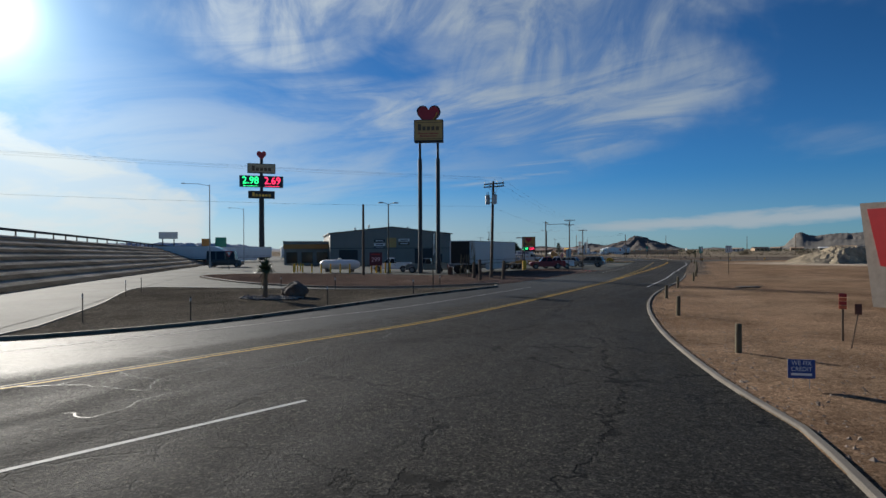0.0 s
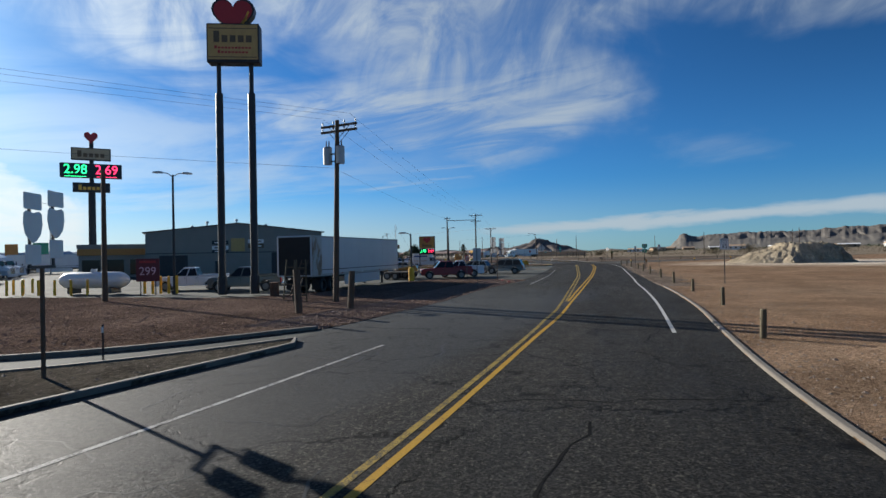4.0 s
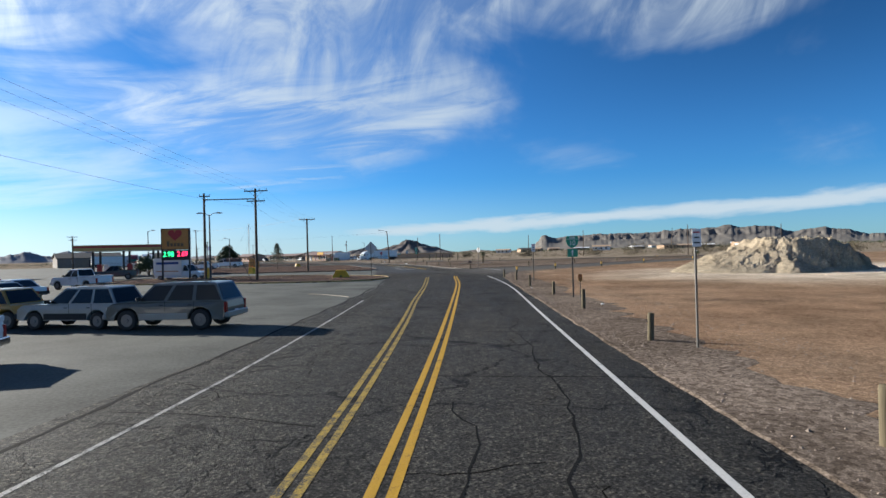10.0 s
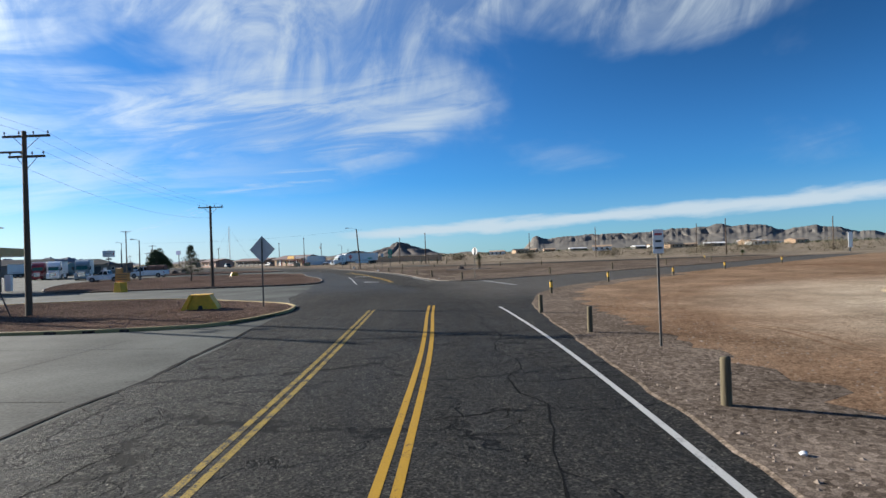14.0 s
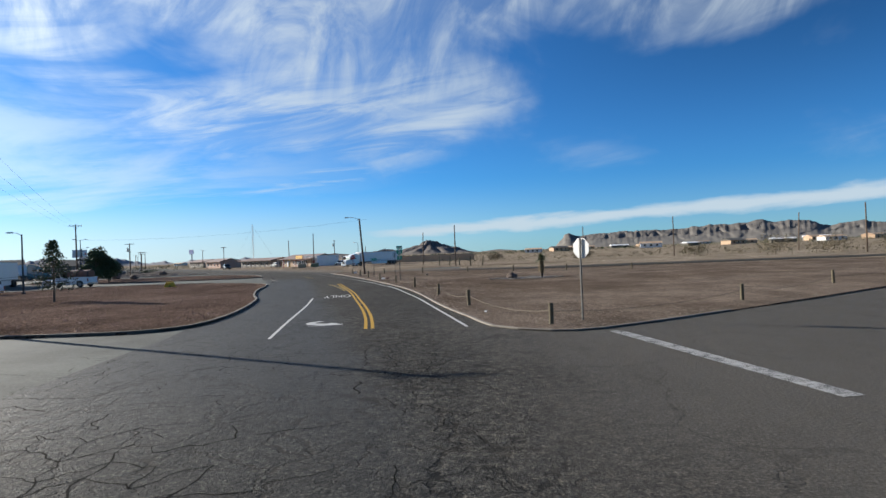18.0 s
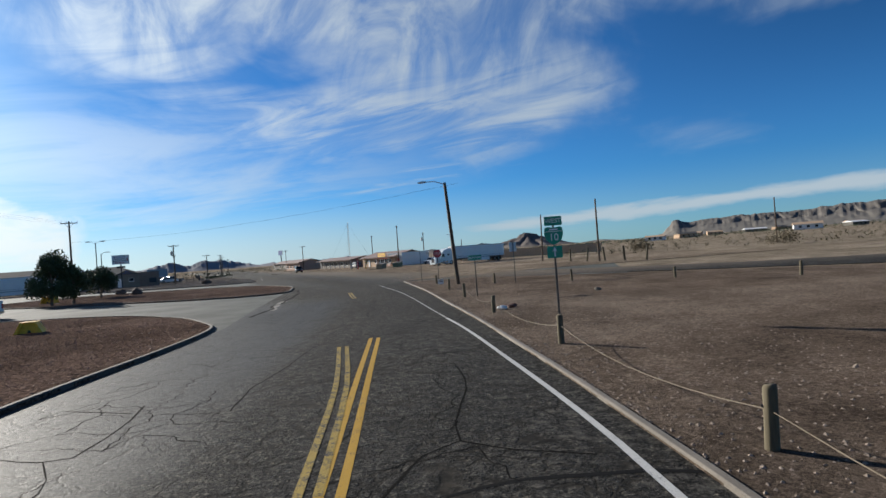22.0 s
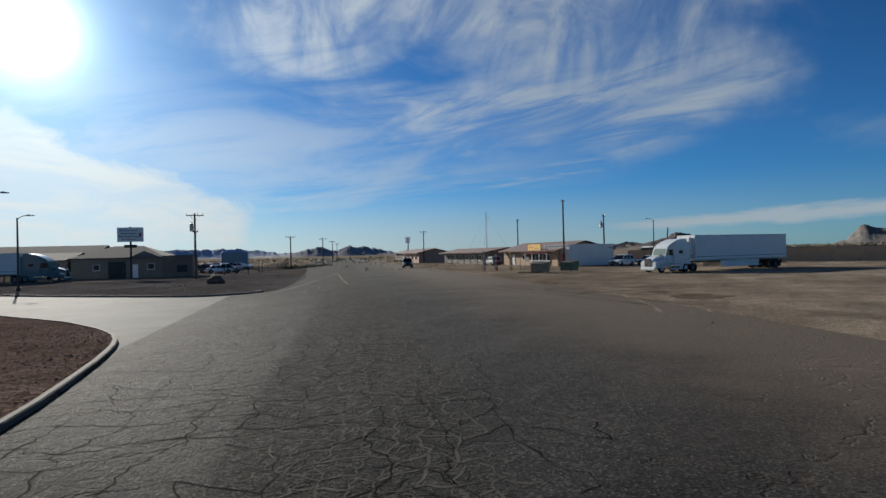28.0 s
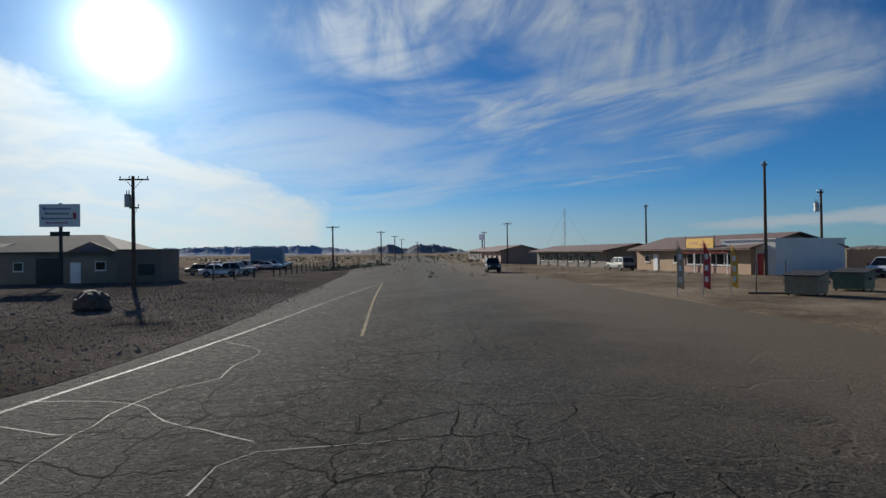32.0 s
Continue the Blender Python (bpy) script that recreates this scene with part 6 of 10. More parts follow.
def low_price_sign():
    th = thing("price_sign", -39.0, 140.5, 0, 4, "fuel price sign with heart panel above green and red digits", "sign")
    for x in (-1.55, 1.55):
        b = bmesh.new()
        box(b, x, 0, 3.0, 0.16, 0.16, 6.0)
        part("post", b, DARK_STEEL, th)
    b = bmesh.new()
    box(b, 0, 0, 4.85, 3.3, 0.35, 2.5, 0.03)
    p = part("panel", b, DARK_STEEL, th)
    b = bmesh.new()
    box(b, 0, -0.18, 4.85, 3.05, 0.02, 2.3)
    part("panel_face", b, ORANGE_PANEL, p)
    b = bmesh.new()
    prism(b, [(u, v + 5.25) for u, v in heart_outline(1.6, 1.35)], "y", -0.205, -0.192)
    part("heart", b, RED_SIGN, p)
    logo_bars(p, 0, 4.3, 2.0, 0.6, -0.2, BROWN_PANEL)
    b = bmesh.new()
    box(b, 0, 0, 2.98, 3.3, 0.3, 1.15, 0.03)
    board = part("price_board", b, LED_BLACK, th)
    words("price_digits", "2.98", 0.85, LED_GREEN, board, pose(-0.8, -0.158, 3.08, 90, 0, 0), "glowing green digits", 0.85, 1, 0.004)
    words("price_digits", "2.69", 0.85, LED_RED, board, pose(0.8, -0.158, 3.08, 90, 0, 0), "glowing red digits", 0.85, 1, 0.004)


low_price_sign()

STEEL_WALL = plain("steel_wall", (0.235, 0.225, 0.20), 0.55, 0.1, vary=0.12, scale=0.6, fine=30, relief=0.05)
ROOF_DARK = plain("dark_roof", (0.06, 0.06, 0.06), 0.6, vary=0.2, relief=0.05)


def store():
    """Shop hall: gable front to the road; local x along the front, y into the hall."""
    th = thing("shop_building", -65.5, 93.5, 0, 38.3, "grey ribbed steel shop hall with low gable and wall signs", "building")
    W, D, E, R = 24.2, 26.0, 6.2, 7.5
    for name, pts in (("front_wall", [(0, 0), (W, 0), (W, E), (W / 2, R), (0, E)]), ):
        b = bmesh.new()
        prism(b, pts, "y", 0, 0.2)
        part(name, b, STEEL_WALL, th)
        b = bmesh.new()
        prism(b, pts, "y", D - 0.2, D)
        part("back_wall", b, STEEL_WALL, th)
    for x in (0.1, W - 0.1):
        b = bmesh.new()
        box(b, x, D / 2, E / 2, 0.2, D - 0.42, E)
        part("side_wall", b, STEEL_WALL, th)
    for s in (0, 1):
        b = bmesh.new()
        prism(b, [(-0.35, E - 0.06), (W / 2, R + 0.02), (W / 2, R + 0.14), (-0.35, E + 0.08)] if not s else [(W + 0.35, E - 0.06), (W / 2, R + 0.02), (W / 2, R + 0.14), (W + 0.35, E + 0.08)], "y", -0.3, D + 0.3)
        part("roof", b, ROOF_DARK, th)
    for k in range(60):
        b = bmesh.new()
        x = 0.2 + k * (W - 0.4) / 59
        top = E + (R - E) * (1 - abs(x - W / 2) / (W / 2)) - 0.15
        box(b, x, -0.02, top / 2, 0.05, 0.04, top)
        part("wall_rib", b, STEEL_WALL, th)
    b = bmesh.new()
    box(b, W / 2, -0.05, 3.3, W, 0.05, 0.12)
    part("wall_band", b, ROOF_DARK, th)
    for x, z, w, h, m in ((9.6, 4.75, 2.2, 0.55, LED_BLACK), (9.6, 4.0, 2.2, 0.55, WHITE_SIGN), (9.6, 3.5, 2.2, 0.4, LED_BLACK), (12.0, 4.4, 1.9, 1.9, TAN_PANEL), (14.5, 4.9, 2.2, 0.55, WHITE_SIGN), (14.5, 4.2, 2.2, 0.6, BROWN_PANEL)):
        b = bmesh.new()
        box(b, x, -0.12, z, w, 0.12, h, 0.02)
        p = part("wall_sign", b, m, th)
        if m is not TAN_PANEL:
            bars("sign_bar", x, z, w * 0.7, h * 0.3, -0.19, p, WHITE_SIGN if m is not WHITE_SIGN else DARK_STEEL)
    for x, w, h in ((3.5, 3.6, 3.0), (18.5, 3.6, 3.2), (21.9, 1.0, 2.1), (9.4, 1.0, 2.1)):
        b = bmesh.new()
        box(b, x, -0.06, h / 2, w, 0.07, h)
        d = part("bay_door" if w > 2 else "door", b, DARK_STEEL, th)
        for k in range(1, 5):
            bars("door_seam", x, h * k / 5, w * 0.96, 0.03, -0.1, d, BLACK_PAINT)
    for x, y in ((8, 4), (12.2, 5), (17, 9), (6, 12)):
        b = bmesh.new()
        zz = E + (R - E) * (1 - abs(x - W / 2) / (W / 2))
        tube(b, (x, y, zz - 0.1), (x, y, zz + 0.7), 0.12, sides=8)
        tube(b, (x, y, zz + 0.7), (x, y, zz + 0.95), 0.26, 0.2, 8)
        part("roof_vent", b, GALV, th)
    # low shop wing with an orange fascia
    wing = thing("shop_wing", -72.5, 95.5, 0, 38.3, "low flat-roofed shop front with an orange band", "building")
    b = bmesh.new()
    box(b, 0, 5, 2.1, 9, 10, 4.2)
    part("wall", b, STEEL_WALL, wing)
    b = bmesh.new()
    box(b, 0, -0.1, 3.7, 9.3, 0.4, 0.9, 0.03)
    part("fascia", b, ORANGE_PANEL, wing)
    b = bmesh.new()
    box(b, 0, 5, 4.5, 9.4, 10.4, 0.6)
    part("parapet", b, STEEL_WALL, wing)
    for k in range(3):
        b = bmesh.new()
        box(b, -3 + 3 * k, -0.03, 1.5, 2.2, 0.08, 2.2)
        part("shop_window", b, GLASS, wing)


store()


def fuel_canopy(x, y, w, d, z, turn, label):
    th = thing("fuel_canopy", x, y, 0, turn, label, "canopy")
    b = bmesh.new()
    box(b, 0, 0, z + 0.45, w, d, 0.9, 0.03)
    c = part("canopy", b, TAN_PANEL, th)
    for s in (-1, 1):
        b = bmesh.new()
        box(b, 0, s * (d / 2 + 0.01), z + 0.6, w * 0.99, 0.03, 0.3)
        part("fascia_stripe", b, RED_SIGN, c)
    b = bmesh.new()
    box(b, 0, 0, z - 0.03, w - 0.3, d - 0.3, 0.06)
    part("soffit", b, WHITE_PAINT, c)
    for k in range(3):
        for s in (-1, 1):
            b = bmesh.new()
            box(b, (k - 1) * w * 0.34, s * d * 0.22, z / 2, 0.3, 0.3, z)
            part("column", b, DARK_STEEL, th)
            b = bmesh.new()
            box(b, (k - 1) * w * 0.34 + 0.9, s * d * 0.22, 1.0, 0.7, 0.5, 1.9, 0.05)
            part("fuel_pump", b, WHITE_PAINT if s > 0 else RED_SIGN, th)


fuel_canopy(-61.5, 168.5, 13.0, 9.0, 4.1, 18, "orange and red fuel canopy on dark columns")
fuel_canopy(-88, 160, 15.0, 9.0, 4.2, 18, "second orange fuel canopy behind the parked trucks")


def utility_pole(x, y, h, turn, label, arms=((0.3, 2.4),), lean=(0.0, 0.0), cans=0):
    th = thing("utility_pole", x, y, 0, turn, label, "utility pole")
    wood_pole(th, h, 0.17, 0.11, lean)
    for drop, length in arms:
        k = (h - drop) / h
        crossarm(th, h - drop, length, 0, 4 if length > 1.6 else 3, lean[0] * k, lean[1] * k)
    for k in range(cans):
        s = -1 if k == 0 else 1
        b = bmesh.new()
        tube(b, (s * 0.42, 0.05, h - 2.35), (s * 0.42, 0.05, h - 1.45), 0.24, sides=14)
        tube(b, (s * 0.42, 0.05, h - 1.45), (s * 0.42, 0.05, h - 1.38), 0.26, 0.18, 14)
        can = part("transformer", b, GALV, th, "grey transformer can")
        for q in (-0.08, 0.1):
            b = bmesh.new()
            tube(b, (s * 0.42 + q, 0.05, h - 1.4), (s * 0.42 + q, 0.05, h - 1.05), 0.04, 0.025, 8)
            part("bushing", b, POLE_WOOD, can)
        b = bmesh.new()
        box(b, s * 0.15, 0.05, h - 1.8, 0.3, 0.1, 0.06)
        box(b, s * 0.15, 0.05, h - 2.2, 0.3, 0.1, 0.06)
        part("bracket", b, DARK_STEEL, can)
    return th


utility_pole(-19.6, 56.3, 9.9, -12, "wooden power pole with a crossarm and transformer cans", ((0.25, 2.4), (0.55, 2.4)), (0.3, 0.0), cans=2)
utility_pole(-28.0, 136.4, 10.0, 0, "wooden power pole with two crossarms", ((0.25, 2.6), (1.35, 2.0)), cans=0)
p2b = utility_pole(-33.6, 136.2, 9.6, 0, "wooden power pole tied to its neighbour by a beam", ((0.3, 1.2),))
b_ = bmesh.new()
tube(b_, (0, 0.1, 8.9), (5.5, 0.3, 8.9), 0.06, sides=6)
part("tie_beam", b_, POLE_WOOD, p2b)
utility_pole(-30.1, 164.8, 8.4, 4, "wooden power pole at the gravel island", ((0.15, 2.5),))


def street_light(x, y, h, turn, label, arm=2.6, wood=False, lean=(0, 0), heads=1):
    th = thing("street_lamp", x, y, 0, turn, label, "street lamp")
    if wood:
        wood_pole(th, h, 0.17, 0.12, lean)
    else:
        b = bmesh.new()
        tube(b, (0, 0, 0), (0, 0, h), 0.11, 0.07, 10)
        tube(b, (0, 0, 0), (0, 0, 0.3), 0.2, sides=10)
        part("pole", b, GALV if h > 9 else DARK_STEEL, th)
    for k in range(heads):
        s = 1 if k == 0 else -1
        b = bmesh.new()
        top = Vector((lean[0], lean[1], h - 0.15))
        tube(b, top, top + Vector((s * arm * 0.5, 0, 0.35 * min(1, arm))), 0.035, sides=6)
        tube(b, top + Vector((s * arm * 0.5, 0, 0.35 * min(1, arm))), top + Vector((s * arm, 0, 0.42 * min(1, arm))), 0.035, sides=6)
        part("arm", b, GALV, th)
        m = Matrix.Translation(top + Vector((s * arm, 0, 0.42 * min(1, arm)))) @ pose(0, 0, 0, 0, 0, 0 if s > 0 else 180)
        lamp_head(th, m)
    return th


street_light(-76.5, 74.0, 14.2, 205, "tall grey highway lamp with a long arm", 4.2)
street_light(-110, 118, 14.0, 205, "tall grey highway lamp further off", 3.5)
street_light(-35.2, 62.6, 8.6, 40, "dark parking lot lamp", 0.7, heads=2)
street_light(-22.5, 78.7, 4.45, 180, "dark lot lamp on a yellow concrete base", 0.55)
street_light(-33.8, 137.9, 7.4, 5, "dark lot lamp beside the poles", 0.8, heads=2)
street_light(-62, 176, 7.6, 0, "dark lot lamp near the fuel canopy", 0.7)
street_light(-57.0, 200.0, 6.6, 215, "dark lot lamp beside the gravel island", 0.8)
street_light(-25.15, 227.4, 8.5, 165, "leaning wooden pole with a street lamp on an arm", 1.9, True, (0.55, 0.1))

# trees, trailer, vehicles of the lot
trailer(-25.45, 70.9, 88.2, "long pale box trailer parked on the lot, rear door open", 16.2, 3.95, open_door=True)
RED_PAINT = paint("dark_red_paint", (0.20, 0.008, 0.013), 0.5)
RED_PAINT.node_tree.nodes["Principled BSDF"].inputs["Coat Weight"].default_value = 0.2
WHITE_CAR = paint("white_car_paint", (0.72, 0.73, 0.74))
SILVER = paint("silver_paint", (0.32, 0.31, 0.28))
GREY_GREEN = paint("grey_green_paint", (0.085, 0.09, 0.08))
YELLOW_TRUCK = paint("yellow_truck_paint", (0.36, 0.18, 0.015))
DARK_CAR = paint("dark_car_paint", (0.03, 0.035, 0.03))
TEAL = paint("teal_paint", (0.03, 0.13, 0.17))
car(-20.6, 84.3, 200, "dark red crew-cab pickup truck parked on the lot", RED_PAINT, 5.2, 1.9, 1.78, 1.08, 1.06, 1.25, 0.38, pickup=True, cab=(1.2, -0.75), rake=(0.6, 0.2), windows=2, category="pickup truck")
car(-19.9, 87.6, 197, "white pickup truck with a plain bed, parked", WHITE_CAR, 5.1, 1.9, 1.76, 1.06, 1.04, 1.25, 0.37, pickup=True, cab=(1.1, -0.6), rake=(0.6, 0.2), windows=2, category="pickup truck")
car(-20.3, 96.2, 172, "silver station wagon with dark cladding and roof bars", SILVER, 4.5, 1.75, 1.6, 0.95, 0.93, 1.2, 0.33, cab=(0.85, -2.05), rake=(0.7, 0.35), windows=3, lower=UNDER, rack=True)
car(-16.3, 95.6, 178, "grey-green full-size suv with tinted windows", GREY_GREEN, 4.55, 1.85, 1.70, 1.02, 0.98, 1.2, 0.37, cab=(1.05, -2.17), rake=(0.6, 0.3), windows=3, lower=SILVER, rack=True, category="suv")

# ladder and rusty drum behind the open trailer
th = thing("wooden_ladder", -24.7, 60.8, 0.02, 2, "weathered wooden ladder leaning against the open trailer", "ladder")
for sx in (-0.27, 0.27):
    b = bmesh.new()
    tube(b, (sx, 0, 0), (sx * 0.85, 1.72, 2.25), 0.04, 0.035, 6)
    part("stringer", b, POLE_WOOD, th)
for k in range(6):
    f = 0.12 + 0.155 * k
    b = bmesh.new()
    tube(b, (-0.28, 1.72 * f, 2.25 * f), (0.28, 1.72 * f, 2.25 * f), 0.022, sides=6)
    part("rung", b, POLE_WOOD, th)
th = thing("steel_drum", -26.3, 61.2, 0.0, 0, "rusty brown steel drum behind the trailer", "drum")
b = bmesh.new()
tube(b, (0, 0, 0), (0, 0, 0.88), 0.29, sides=24)
drum = part("shell", b, plain("rusty_drum", (0.15, 0.065, 0.035), 0.8, vary=0.4, scale=3, relief=0.2), th)
for z in (0.02, 0.30, 0.58, 0.86):
    b = bmesh.new()
    tube(b, (0, 0, z - 0.012), (0, 0, z + 0.012), 0.302, sides=24)
    part("hoop", b, bpy.data.materials["rusty_drum"], drum)

# ---- east side: posts, cable, signs, dirt pile, planting ----


def bollard(x, y, h=0.8, yellow=False, tilt=0.0, seed=0):
    """A round wooden guard post with a chamfered, weathered top."""
    rnd = random.Random(seed)
    th = thing("guard_post", x, y, 0.0, rnd.uniform(0, 360), "weathered round wooden guard post" + (" with a yellow band" if yellow else ""), "post", "guard posts along the kerb")
    bm = bmesh.new()
    r = 0.086
    rings = []
    for z, k in ((0, 1.02), (h * 0.5, 0.98), (h - 0.04, 0.97), (h, 0.86)):
        rings.append([bm.verts.new((r * k * math.cos(q * math.pi / 6) * (1 + 0.04 * rnd.uniform(-1, 1)) + tilt * z, r * k * math.sin(q * math.pi / 6), z + (0.012 * rnd.uniform(-1, 1) if z == h else 0))) for q in range(12)])
    for a, b in zip(rings, rings[1:]):
        for q in range(12):
            bm.faces.new((a[q], a[(q + 1) % 12], b[(q + 1) % 12], b[q]))
    bm.faces.new(rings[-1])
    part("post", bm, WOOD_POST, th, smooth=True)
    if yellow:
        b = bmesh.new()
        tube(b, (0, 0, h - 0.42), (0, 0, h - 0.1), r * 1.06, sides=12)
        part("yellow_band", b, YELLOW_SIGN, th, "bright yellow reflective band")
    else:
        b = bmesh.new()
        tube(b, (-r * 1.05, 0, h * 0.68), (r * 1.05, 0, h * 0.68), 0.02, sides=6)
        part("eye_bolt", b, DARK_STEEL, th)
    return th


ROW_SOUTH = [(0.95, 17.5), (-0.84, 26.3), (-1.75, 35.5), (-1.45, 45), (-0.5, 55), (-0.35, 64), (-0.3, 72.9), (-0.3, 81.6), (-0.45, 90.2), (-0.45, 99), (-0.45, 107.1), (-0.85, 115.3), (-1.0, 124), (-1.6, 130.2)]
ROW_CURVE = [(-4.5, 162.0), (-7.75, 170.5), (-10.0, 178.9), (-12.8, 188.7), (-15.65, 196.9), (-18.8, 205.3), (-21.9, 214.2), (-24.6, 221.8), (-27.7, 230.2)]
ROW_SIDE = [(5.1, 168.6), (14.2, 177.3), (24, 186.3), (34, 195)]
ROW_CROSS = [(-22.0, 226.6), (-15.9, 223.9), (-9.3, 220.7), (-3.2, 217), (3.3, 213.8), (10.5, 210.5)]
ROW_BEND = [(0.6, 140.8), (6.5, 150.2), (14.2, 157.6)]
ROW_YELLOW = [(23.1, 167.0), (34.9, 177.5), (39.4, 209.8)]
for row, yel in ((ROW_SOUTH, False), (ROW_CURVE, False), (ROW_SIDE, False), (ROW_CROSS, False), (ROW_BEND, True), (ROW_YELLOW, True)):
    for k, (x, y) in enumerate(row):
        bollard(x, y, 0.80 + 0.05 * math.sin(k * 2.3), yel, 0.03 * math.sin(k * 1.7), k + len(row))
ROPE = plain("rope", (0.15, 0.122, 0.088), 0.9, vary=0.3, scale=8, relief=0.1)
for row in (ROW_CURVE, ROW_CROSS):
    cable("guard_rope", [(x, y, 0.52) for x, y in row], 0.009, ROPE, "slack tan rope strung between the guard posts", "rope", 0.28)
cable("guard_rope", [(-4.5, 162, 0.5), (5.1, 168.6, 0.5), (14.2, 177.3, 0.5), (24, 186.3, 0.5)], 0.009, ROPE, "slack tan rope strung between the guard posts", "rope", 0.25)


def sign_35():
    th = thing("speed_limit_sign", 2.95, 71.9, 0, 4, "white speed limit sign with black letters on a post", "road sign")
    post(th, 3.2)
    p = plate("sign_plate", rect_outline(0.61, 0.78, 0.04), 2.80, th, WHITE_SIGN)
    words("sign_word", "SPEED", 0.17, BLACK_PAINT, p, on_face(0, 3.07), "", 1.0, 1.0, 0.001)
    words("sign_word", "LIMIT", 0.17, BLACK_PAINT, p, on_face(0, 2.92), "", 1.0, 1.0, 0.001)
    words("sign_number", "35", 0.42, BLACK_PAINT, p, on_face(0, 2.64), "", 1.0, 1.0, 0.001)
    for x, z, w, h in ((0, 3.165, 0.56, 0.012), (0, 2.435, 0.56, 0.012), (-0.28, 2.8, 0.012, 0.72), (0.28, 2.8, 0.012, 0.72)):
        bars("border", x, z, w, h, -0.056, p, BLACK_PAINT)


sign_35()


def interstate(x, y, turn, top, west, label):
    th = thing("route_sign", x, y, 0, turn, label, "road sign")
    post(th, top, 0.035)
    z = top
    if west:
        p = plate("header_plate", rect_outline(0.62, 0.32, 0.03), z - 0.16, th, GREEN_SIGN)
        words("sign_word", "WEST", 0.22, WHITE_SIGN, p, on_face(0, z - 0.16), "", 1.0, 1.0, 0.001)
        z -= 0.36
    p = plate("shield", shield_outline(0.62, 0.64), z - 0.32, th, GREEN_SIGN)
    bars("shield_line", 0, z - 0.17, 0.6, 0.02, -0.056, p, WHITE_SIGN)
    words("sign_number", "10", 0.36, WHITE_SIGN, p, on_face(0, z - 0.38), "", 0.95, 1.0, 0.001)
    bars("shield_bar", 0, z - 0.10, 0.3, 0.05, -0.056, p, WHITE_SIGN)
    z -= 0.68
    p = plate("arrow_plate", rect_outline(0.54, 0.42, 0.03), z - 0.21, th, GREEN_SIGN)
    bm = bmesh.new()
    prism(bm, [(u, v + z - 0.21) for u, v in arrow_outline(0.4)], "y", -0.057, -0.054)
    part("arrow", bm, WHITE_SIGN, p)


interstate(0.2, 104.7, 3, 3.25, False, "green interstate shield with a straight arrow on a post")
interstate(-15.88, 201.5, 14, 3.72, True, "green interstate west shield with a straight arrow")


def small_sign(name, x, y, turn, h, w, ph, face, label, marks=3, square=False, kind_="road sign", r=0.028):
    th = thing(name, x, y, 0, turn, label, kind_)
    post(th, h, r, square=square)
    p = plate("sign_plate", rect_outline(w, ph, 0.02), h - ph / 2, th, face)
    if face is not None:
        for k in range(marks):
            bars("mark", 0, h - ph * (k + 0.7) / (marks + 0.5), w * (0.7 - 0.12 * (k % 2)), ph * 0.09, -0.056, p, RED_SIGN if k == 0 else BLACK_PAINT)
    return th


small_sign("parking_sign", 0.3, 88.9, 25, 3.0, 0.3, 0.45, WHITE_SIGN, "small white parking sign on a thin post")
small_sign("parking_sign", 0.13, 121.0, 10, 3.05, 0.3, 0.62, WHITE_SIGN, "small white parking sign on a thin post")
small_sign("square_road_sign", -20.3, 226.4, 230, 3.15, 0.75, 0.75, WHITE_SIGN, "square sign seen from behind on a steel post", 0)
small_sign("narrow_road_sign", -30.3, 234.6, 100, 3.1, 0.6, 0.75, WHITE_SIGN, "narrow road sign turned edge-on beside the stop sign", 0)
small_sign("warning_sign", 0.22, 102.9, -5, 1.32, 0.19, 0.34, ORANGE_PANEL, "small orange warning sign on a thin stake", 2, r=0.015)


def stop_sign(x, y, turn, label, top=3.1):
    th = thing("stop_sign", x, y, 0, turn, label, "stop sign")
    post(th, top - 0.02, 0.035)
    p = plate("octagon", ngon_outline(0.41, 8, math.pi / 8), top - 0.39, th, WHITE_SIGN)
    bm = bmesh.new()
    prism(bm, [(u, v + top - 0.39) for u, v in ngon_outline(0.385, 8, math.pi / 8)], "y", -0.0565, -0.0545)
    part("red_face", bm, RED_SIGN, p)
    words("sign_word", "STOP", 0.27, WHITE_SIGN, p, on_face(0, top - 0.39, -0.058), "", 0.95, 1.15, 0.001)


stop_sign(-3.2, 163.0, 130, "stop sign seen from its bare metal back", 3.15)
stop_sign(-28.1, 232.6, 18, "red stop sign facing the road on a post", 3.05)


def street_blade():
    th = thing("street_name_sign", -21.14, 214.2, 0.02, 24, "green street name blade with white letters on a post", "road sign")
    post(th, 2.42, 0.03)
    p = plate("blade", rect_outline(0.80, 0.31, 0.02), 2.28, th, GREEN_SIGN, y=-0.045)
    words("street_name", "BROADWAY", 0.185, WHITE_SIGN, p, on_face(0, 2.28, -0.051), "", 0.72, 1.05, 0.001)
    for z, h in ((2.422, 0.01), (2.138, 0.01)):
        bars("border", 0, z, 0.78, h, -0.05, p, WHITE_SIGN)


street_blade()


